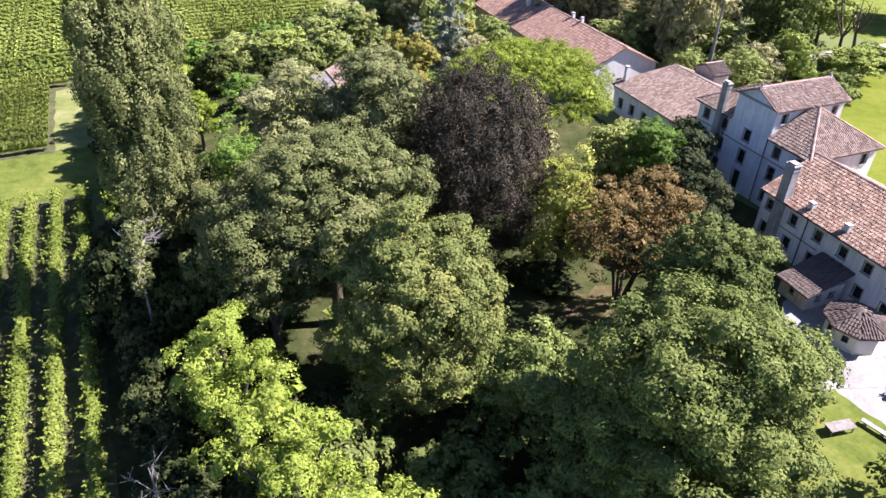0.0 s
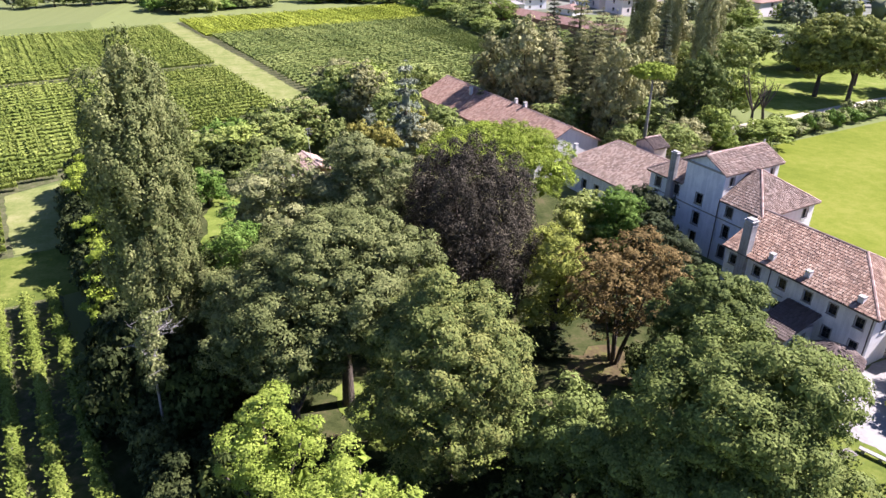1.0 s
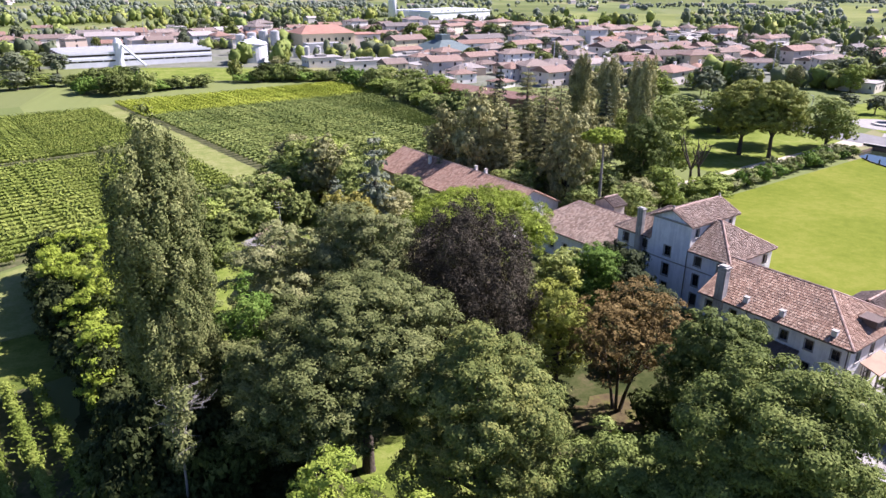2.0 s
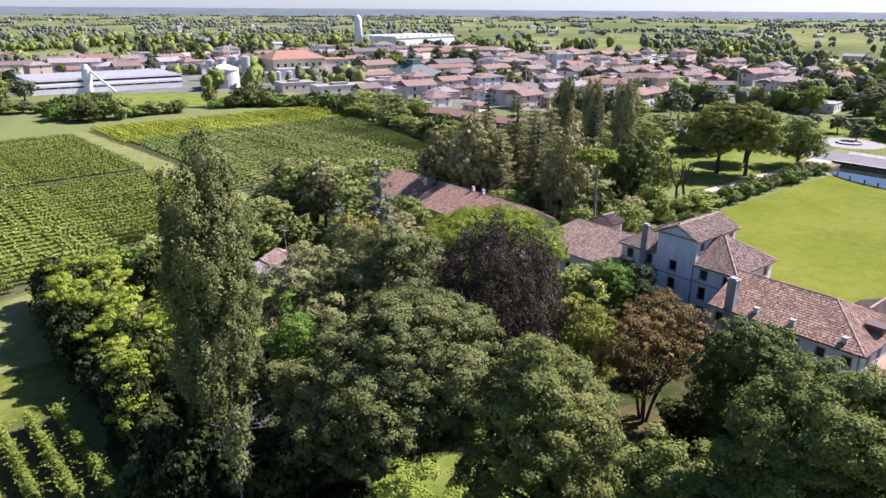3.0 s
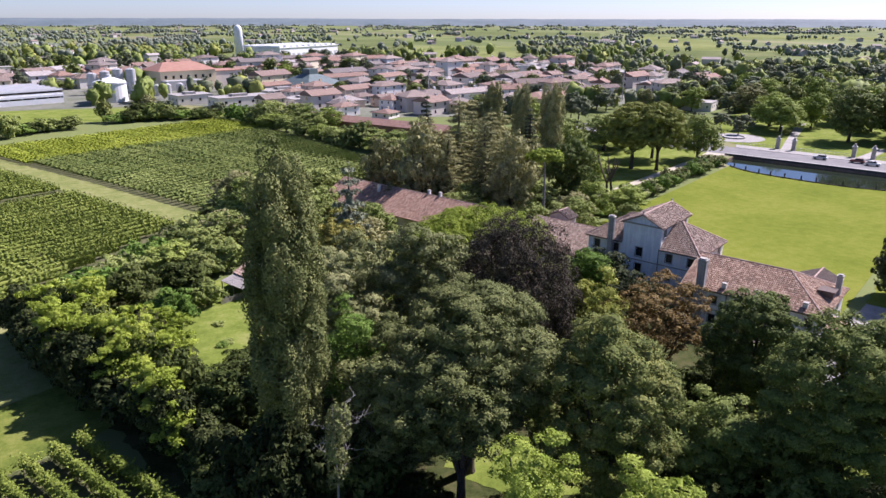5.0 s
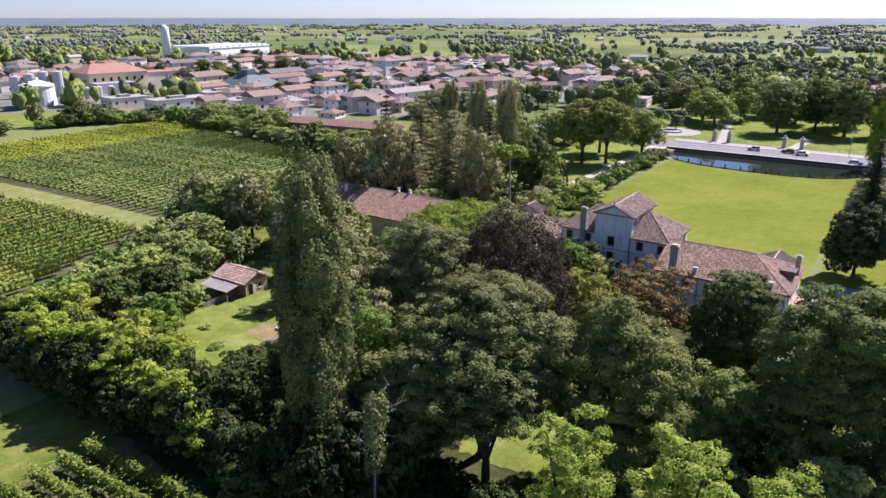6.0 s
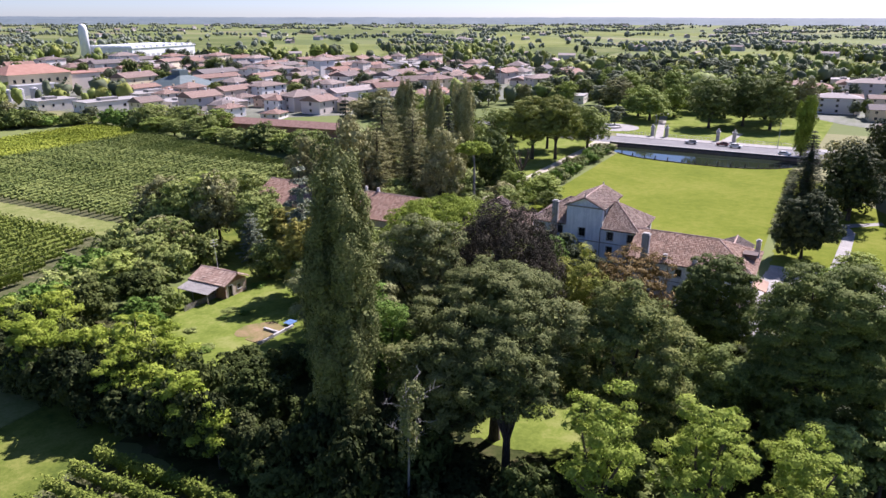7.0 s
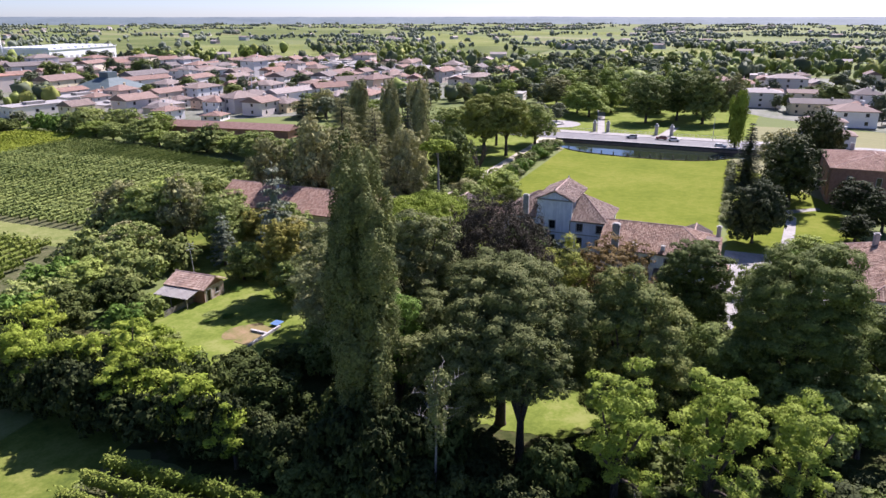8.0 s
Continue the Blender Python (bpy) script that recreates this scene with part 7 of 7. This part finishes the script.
def put_house(i, x, y, turn, sc=1.0, label="", kinds=HOUSES):
    t, w, d = kinds[i]
    c = copy_thing(t, pose(x, y, 0, 0, 0, turn) @ Matrix.Diagonal((sc * town_rng.uniform(0.8, 1.35), sc * town_rng.uniform(0.85, 1.15), sc * town_rng.uniform(0.72, 1.05), 1)))
    tagged(c, label)
    taken.append((x, y, max(w, d) * 0.42 * sc))
    return c


def inside(poly, x, y):
    c = False
    for i in range(len(poly)):
        (xa, ya_), (xb, yb_) = poly[i], poly[i - 1]
        if (ya_ > y) != (yb_ > y) and x < (xb - xa) * (y - ya_) / (yb_ - ya_) + xa:
            c = not c
    return c


def free(x, y, r):
    return all(math.hypot(x - a, y - b) > r + q for a, b, q in taken)


# landmarks of the town
church = thing("assembly_hall", "square hall with teal pyramid metal roof", "hall", pose(86, 436, 0, 0, 0, 25))
part("wall", box(-13, -13, 0, 13, 13, 3.6), BRICK_RED, church)
v = np.array([(-17, -17, 3.6), (17, -17, 3.6), (17, 17, 3.6), (-17, 17, 3.6), (-4, -4, 9.8), (4, -4, 9.8), (4, 4, 9.8), (-4, 4, 9.8)])
part("roof", (v, [(0, 1, 5, 4), (1, 2, 6, 5), (2, 3, 7, 6), (3, 0, 4, 7), (3, 2, 1, 0), (4, 5, 6, 7)]), METAL_TEAL, church, "teal metal pyramid roof")
part("lantern", joined([box(-3.4, -3.4, 9.8, 3.4, 3.4, 13.0)]), METAL_TEAL, church, "dark roof lantern")
taken.append((86, 436, 22))
plant_hall = thing("factory_hall", "long white factory hall on the town's edge", "factory", pose(178, 830, 0, 0, 0, 38))
part("wall", box(-56, -28, 0, 56, 28, 12), METAL_WHITE, plant_hall)
part("roof", joined([box(-57, -29, 12, 57, 29, 12.7)] + [prism([(-56 + 11.2 * i, -28), (-50 + 11.2 * i, -28), (-50 + 11.2 * i, 28), (-56 + 11.2 * i, 28)], 12.7, 14.2) for i in range(10)]), METAL_WHITE, plant_hall)
for i in range(12):
    part("loading_door", box(-52 + 9 * i, -28.2, 0, -47 + 9 * i, -28.0, 6), METAL_GREY, plant_hall)
silo = thing("silo_tower", "tall white round-topped silo tower", "silo", pose(114, 802, 0))
part("shaft", cone_stack(0, 0, [(0, 4.6), (30, 4.4), (33, 3.9), (35, 2.6), (36, 0.8)], 20), METAL_WHITE, silo, "", True)
taken.append((178, 830, 70))
works = thing("saw_tooth_works", "long low factory with rows of white roof lights", "factory", pose(-89, 437, 0, 0, 0, 22))
part("wall", box(-46, -24, 0, 30, 24, 2.6), METAL_WHITE, works)
part("window_band", box(-45.9, -23.9, 2.6, 29.9, 23.9, 3.5), PANE, works, "dark continuous window band")
part("cornice", box(-46.2, -24.2, 3.5, 30.2, 24.2, 4.6), METAL_WHITE, works)
for i in range(6):
    y0 = -24 + 8 * i
    v = np.array([(-46.2, y0 + 0.5, 7.4), (30.2, y0 + 0.5, 7.4), (30.2, y0 + 8.0, 4.62), (-46.2, y0 + 8.0, 4.62)])
    part("roof_slope", (np.vstack([v, v - (0, 0, 0.3)]), [(0, 1, 2, 3), (7, 6, 5, 4), (0, 4, 5, 1), (2, 6, 7, 3), (1, 5, 6, 2), (3, 7, 4, 0)]), FIBRE_SHEET, works, "grey sheet saw-tooth roof")
    part("kerb_wall", box(-46.1, y0 + 0.3, 4.6, 30.1, y0 + 0.9, 5.4), METAL_WHITE, works)
    part("fascia", box(-46.2, y0 + 0.2, 6.5, 30.2, y0 + 0.48, 7.6), METAL_WHITE, works, "white metal fascia")
    part("roof_light", box(-46, y0 + 0.55, 5.4, 30, y0 + 0.75, 6.6), WOOD_DARK, works, "dark glazed roof light")
for i in range(13):
    part("pilaster", box(-46 + 6.2 * i, -24.1, 2.6, -45.6 + 6.2 * i, -23.9, 3.5), METAL_WHITE, works)
stack_ = thing("factory_silo", "short white factory silo", "silo", pose(-98, 409, 0))
part("shaft", cone_stack(0, 0, [(0, 2.4), (12, 2.4), (14, 1.2), (14.4, 0.4)], 16), METAL_WHITE, stack_)
part("conveyor", tube([(2.2, -1.0, 11.0), (14.0, -6.0, 0.4)], [0.7, 0.7], 6), METAL_WHITE, stack_, "sloping white conveyor")
tank = thing("storage_tank", "large white round storage tank", "tank", pose(-29, 420, 0))
part("shell", cone_stack(0, 0, [(0, 8.2), (10.5, 8.2), (12, 4), (13, 1.2), (14, 1.2)], 28), METAL_WHITE, tank)
part("walkway", cone_stack(0, 0, [(9.6, 8.6), (9.9, 8.6)], 28), METAL_GREY, tank)
for i, (x, y, r_, h_) in enumerate([(-30, 462, 2.8, 13), (-23, 464, 2.8, 14), (-16, 462, 2.8, 14), (-37, 462, 2.8, 12), (-4, 440, 2.0, 6), (2, 442, 2.0, 6), (9, 444, 2.0, 6)]):
    s = thing("steel_tank", "upright pale steel factory tank", "tank", pose(x, y, 0), "factory tanks")
    part("shell", cone_stack(0, 0, [(0, r_), (h_, r_), (h_ + 0.7, r_ * 0.25)], 16), METAL_GREY, s)
taken += [(-92, 438, 56), (-28, 428, 16), (-22, 463, 22), (2, 442, 12)]
mill = thing("old_mill", "big cream mill building with orange roof", "mill", pose(16, 492, 0, 0, 0, 18) @ Matrix.Diagonal((1.15, 1, 1.12, 1)))
part("wall", box(-17, -13, 0, 15, 13, 10), PLASTER_TOWN, mill)
v = np.array([(-18, -14, 10), (16, -14, 10), (16, 14, 10), (-18, 14, 10), (-10, 0, 14.4), (8, 0, 14.4)])
part("roof", (v, [(0, 1, 5, 4), (2, 3, 4, 5), (3, 0, 4), (1, 2, 5), (3, 2, 1, 0)]), ORANGE_ROOF, mill, "orange tiled hipped roof")
part("annexe", box(15, -10, 0, 33, 10, 8.4), PLASTER_TOWN, mill)
part("annexe_roof", box(14.6, -10.4, 8.4, 33.4, 10.4, 8.8), ORANGE_ROOF, mill)
part("lean_to", box(-17, -22, 0, 4, -13, 5.2), METAL_GREY, mill, "dark steel lean-to before the mill")
for i in range(7):
    for z in (2.6, 6.6):
        w_ = part("window", PANE_MESH, PANE, mill)
        w_.matrix_basis = pose(-14 + 4.3 * i, -13 if i < 7 else -10, z) @ Matrix.Diagonal((1.4, 1, 1.3, 1))
taken.append((26, 492, 34))
# red-roofed sheds and garden walls at the vineyard's corner
put_house(5, 52, 303, 10, 0.8)
low = thing("vineyard_sheds", "low long brick sheds with dark red roofs", "shed", pose(62, 262, 0, 0, 0, -60))
part("wall", box(-34, -4, 0, 34, 4, 3.2), BRICK_RED, low)
v = np.array([(-35, -5, 3.2), (35, -5, 3.2), (35, 5, 3.2), (-35, 5, 3.2), (-35, 0, 5.0), (35, 0, 5.0)])
part("roof", (v, [(0, 1, 5, 4), (2, 3, 4, 5), (3, 0, 4), (1, 2, 5), (3, 2, 1, 0)]), RUST_SHEET, low, "dark red sheet roof")
taken.append((62, 262, 18))
for i, x, y, turn, sc in [(0, 66, 312, 20, 0.85), (3, 80, 296, 35, 1.0), (0, 92, 318, 28, 0.9), (1, 100, 340, 20, 1.0), (0, 118, 300, 25, 0.95), (3, 128, 318, 25, 1.1), (2, 112, 372, 22, 1.0), (2, 140, 352, 28, 0.95), (4, 165, 330, -5, 1.0), (4, 200, 348, -8, 1.1), (4, 228, 332, -10, 1.0), (2, 256, 300, -20, 1.15), (0, 150, 300, 10, 1.0), (0, 172, 300, 10, 1.0), (5, 60, 360, 20, 1.0), (5, 30, 372, 15, 1.2)]:
    put_house(i, x, y, turn, sc)
for i, x, y, turn, sc in [(5, 8, 392, 15, 1.0), (0, 62, 388, 25, 1.0), (1, 40, 348, 20, 1.0), (2, 300, 150, -60, 0.95), (4, 322, 162, -62, 0.95), (4, 345, 140, -62, 0.95), (4, 290, 118, -60, 0.9), (2, 375, 165, -60, 1.0), (0, 262, 96, -60, 1.2), (0, 228, 96, -66, 1.0), (0, 330, 110, -60, 1.1), (1, 360, 100, -60, 1.1), (3, 300, 84, -60, 1.1), (5, 232, 256, -60, 0.9), (0, 206, 84, -66, 1.0), (2, 282, 66, -66, 1.0)]:
    put_house(i, x, y, turn, sc)
TOWN = [(45, 340), (110, 288), (180, 290), (262, 292), (330, 330), (380, 430), (360, 560), (240, 660), (90, 680), (-60, 640), (-190, 560), (-210, 470), (-140, 480), (-60, 500), (-10, 520), (60, 470)]
n = 0
while n < 2600 and len(taken) < 250:
    x, y = town_rng.uniform(-210, 390), town_rng.uniform(285, 690)
    i = int(town_rng.choice(6, p=[0.2, 0.28, 0.1, 0.12, 0.18, 0.12]))
    sc = town_rng.uniform(0.95, 1.3)
    n += 1
    if inside(TOWN, x, y) and free(x, y, max(HOUSES[i][1:]) * 0.34 * sc):
        put_house(i, x, y, float(town_rng.choice([14, 24, 34])) + town_rng.uniform(-8, 8), sc, "", FAR_HOUSES)
# east side of the town along the road
EAST = [(240, 20), (300, 40), (420, 60), (520, 140), (480, 220), (380, 210), (300, 190), (270, 120)]
for _ in range(70):
    x, y = town_rng.uniform(240, 520), town_rng.uniform(20, 220)
    i = int(town_rng.choice(6, p=[0.2, 0.28, 0.1, 0.12, 0.18, 0.12]))
    if inside(EAST, x, y) and free(x, y, max(HOUSES[i][1:]) * 0.5 + 2):
        put_house(i, x, y, 28 + town_rng.uniform(-8, 8), 1.0, "", FAR_HOUSES)
# scattered houses on the west side of the town
for _ in range(60):
    x, y = town_rng.uniform(-340, -100), town_rng.uniform(480, 700)
    i = int(town_rng.choice(6, p=[0.2, 0.28, 0.1, 0.12, 0.18, 0.12]))
    if len(taken) < 330 and _ % 3 == 0 and free(x, y, 9):
        put_house(i, x, y, 20 + town_rng.uniform(-20, 20), 1.0, "", FAR_HOUSES)
# trees in gardens and between the houses
k = 0
for _ in range(1800):
    x, y = town_rng.uniform(-230, 460), town_rng.uniform(20, 720)
    ok = inside(TOWN, x, y) or inside(EAST, x, y)
    if ok and k < 270 and free(x, y, 2.4):
        plant(["small", "small", "lime", "small", "spire"][k % 5], x, y, town_rng.uniform(5, 11), town_rng.uniform(2.5, 5), "", "town trees")
        taken.append((x, y, 1.5))
        k += 1
# broad belts of trees round the town
for cx, cy, sx, sy, m in [(290, 250, 45, 45, 40), (-150, 400, 40, 30, 14), (60, 520, 40, 20, 12), (330, 300, 50, 40, 30), (-230, 500, 60, 60, 20), (180, 700, 120, 25, 24), (420, 330, 60, 80, 40), (0, 690, 120, 25, 20), (300, 10, 60, 30, 14), (430, 20, 60, 40, 14)]:
    for _ in range(m):
        x, y = town_rng.normal(cx, sx * 0.6), town_rng.normal(cy, sy * 0.6)
        if free(x, y, 4.0):
            plant(["small", "small", "lime", "small"][int(town_rng.integers(4))] if _ % 6 else "green", x, y, town_rng.uniform(8, 15), town_rng.uniform(4, 7.5), "", "tree belt")
            taken.append((x, y, 2.5))
# street lamps
for a, b in ((-30, 157.5), (12, 157.5), (50, 157.5), (-70, 163)):
    l = thing("street_lamp", "tall grey street lamp by the road", "lamp", VILLA @ pose(a, b, 0.1))
    part("pole", tube([(0, 0, 0), (0, 0, 8.5), (0, -1.4, 8.9)], [0.1, 0.07, 0.05], 7), METAL_GREY, l)
    part("lamp_head", bevel_box(-0.15, -2.0, 8.8, 0.15, -1.3, 8.95, 0.03), METAL_GREY, l)
for x, y in ((221, 300), (118, 330), (-102, 520)):
    l = thing("lattice_mast", "slim pale mast above the roofs", "mast", pose(x, y, 0))
    part("pole", tube([(0, 0, 0), (0, 0, 17)], [0.28, 0.18], 6), METAL_GREY, l)
    part("crossarm", tube([(-1.6, 0, 15.5), (1.6, 0, 15.5)], [0.09, 0.09], 5), METAL_GREY, l)

# ---- the plain beyond: woods, hedgerows and farms in one piece each ----
far_rng = np.random.default_rng(505)


def far_trees(rng, spots, cards=4, fine=False, leaf=0.6):
    """Many distant trees in one mesh: each a handful of leaf sprays on an uneven body."""
    vs, fs, n = [], [], 0
    ball_v, ball_f = BALLS[fine]
    for x, y, h, r in spots:
        d = unit(rng.normal(size=(cards, 3)) + np.array([0, 0, 0.35]))
        c, half = np.array([x, y, h * 0.5]), np.array([r, r * rng.uniform(0.8, 1.25), h * 0.5])
        p = c + d * half * rng.uniform(0.85, 1.1, (cards, 1))
        v, f = leaf_cards(rng, p, unit(d + 0.4 * rng.normal(size=d.shape)), max(r * leaf, 0.9), 0.95)
        body = c + ball_v * half * rng.uniform(0.55, 1.12, (len(ball_v), 1))
        vs += [v, body]
        fs += [f + n, ball_f + n + len(v)]
        n += len(v) + len(body)
    return np.vstack(vs), np.vstack(fs)


def grown(x, y, span, seed):
    """How wooded the plain is at a place: long uneven bands."""
    u, w = x * 0.9 + y * 0.43, y * 0.9 - x * 0.43
    return noise.noise(Vector((u / (span * 2.2), w / span, seed))) + 0.5 * noise.noise(Vector((u / (span * 0.7), w / (span * 0.35), seed + 3)))


def wild_ground(x, y):
    return not (inside(TOWN, x, y) or inside(EAST, x, y) or (any(inside(fl, x, y) for fl in FAR_FIELDS) and grown(x, y, 42, 9.0) < 0.33) or math.hypot(x - 178, y - 830) < 85 or (x < 120 and y < 400) or (x < 330 and y < 130))


spots = []
while len(spots) < 3500:                   # gardens, hedges and copses behind the town
    r0, a = math.sqrt(far_rng.uniform(330 ** 2, 1050 ** 2)), far_rng.uniform(-0.7, 1.4)
    x, y = r0 * math.sin(a), r0 * math.cos(a)
    if wild_ground(x, y) and grown(x, y, 80, 1.0) > (-0.42 if r0 < 620 else 0.08) and free(x, y, 2.0):
        h = far_rng.uniform(5, 11) + (4 if far_rng.uniform() < 0.15 else 0)
        spots.append((x, y, h, h * far_rng.uniform(0.26, 0.5)))
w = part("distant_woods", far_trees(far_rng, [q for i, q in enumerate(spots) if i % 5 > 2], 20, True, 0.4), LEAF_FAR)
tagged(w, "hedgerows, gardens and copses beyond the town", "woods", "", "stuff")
w = part("garden_woods", far_trees(far_rng, [q for i, q in enumerate(spots) if i % 5 in (0, 1)], 20, True, 0.4), LEAF_BROAD)
tagged(w, "green garden trees beyond the town", "woods", "", "stuff")
w = part("orchard_woods", far_trees(far_rng, [q for i, q in enumerate(spots) if i % 5 == 2], 20, True, 0.4), LEAF_SPREADING)
tagged(w, "fresh yellow-green trees scattered beyond the town", "woods", "", "stuff")
spots = []
while len(spots) < 13000:                   # hedgerows and small woods out to the horizon
    r0, a = 900 + 3400 * far_rng.uniform() ** 1.2, far_rng.uniform(-0.8, 1.5)
    x, y = r0 * math.sin(a), r0 * math.cos(a)
    wood = grown(x, y, 150 + 0.05 * r0, 4.0) > 0.42 - 0.00012 * (r0 - 900)
    heading = radians(25 + far_rng.normal(0, 7) + (90 if far_rng.uniform() < 0.62 else 0))
    for k in range(int(far_rng.integers(5, 12) if wood else far_rng.integers(6, 34))):
        step = k * far_rng.uniform(4.5, 6.5)
        px, py = x + step * math.sin(heading), y + step * math.cos(heading)
        if wood:
            px, py = x + far_rng.normal(0, 14), y + far_rng.normal(0, 14)
        if wild_ground(px, py):
            h = far_rng.uniform(3.5, 8.5) + (4 if far_rng.uniform() < 0.12 else 0) + 0.0006 * r0
            spots.append((px, py, h, h * far_rng.uniform(0.3, 0.55)))
w = part("horizon_woods", far_trees(far_rng, spots, 3), LEAF_HAZE)
tagged(w, "tree lines and woods towards the flat horizon, paled by haze", "woods", "", "stuff")
farms, farm_roofs = [], []
for _ in range(230):
    r0 = 560 + 3000 * far_rng.uniform() ** 1.2
    a = far_rng.uniform(-0.75, 1.45)
    x, y = r0 * math.sin(a), r0 * math.cos(a)
    if not wild_ground(x, y):
        continue
    w_, d_, h_, turn = far_rng.uniform(9, 26), far_rng.uniform(7, 11), far_rng.uniform(3.5, 6.5), far_rng.uniform(0, 180)
    farms.append(turned(box(-w_ / 2, -d_ / 2, 0, w_ / 2, d_ / 2, h_), x, y, 0, turn))
    v = np.array([(-w_ / 2 - 0.5, -d_ / 2 - 0.5, h_), (w_ / 2 + 0.5, -d_ / 2 - 0.5, h_), (w_ / 2 + 0.5, d_ / 2 + 0.5, h_), (-w_ / 2 - 0.5, d_ / 2 + 0.5, h_), (-w_ / 2 - 0.5, 0, h_ + 2.0), (w_ / 2 + 0.5, 0, h_ + 2.0)])
    farm_roofs.append(turned((v, [(0, 1, 5, 4), (2, 3, 4, 5), (3, 0, 4), (1, 2, 5), (3, 2, 1, 0)]), x, y, 0, turn))
FARM_WALL = speckled("farm_walls", (0.36, 0.30, 0.26), (0.66, 0.63, 0.60), 0.01)
w = part("distant_farms", joined(farms), FARM_WALL)
tagged(w, "scattered pale farmhouses and barns on the plain", "farms", "", "stuff")
w = part("distant_farm_roofs", joined(farm_roofs), speckled("farm_roofs", (0.22, 0.15, 0.115), (0.36, 0.33, 0.31), 0.008))
tagged(w, "brown and grey roofs of farms on the plain", "farm roofs", "", "stuff")

# the grown originals leave the scene; their copies stand in it
for t, *_ in list(PROTOS.values()) + HOUSES + FAR_HOUSES:
    for ob in (*t.children_recursive, t):
        bpy.data.objects.remove(ob)
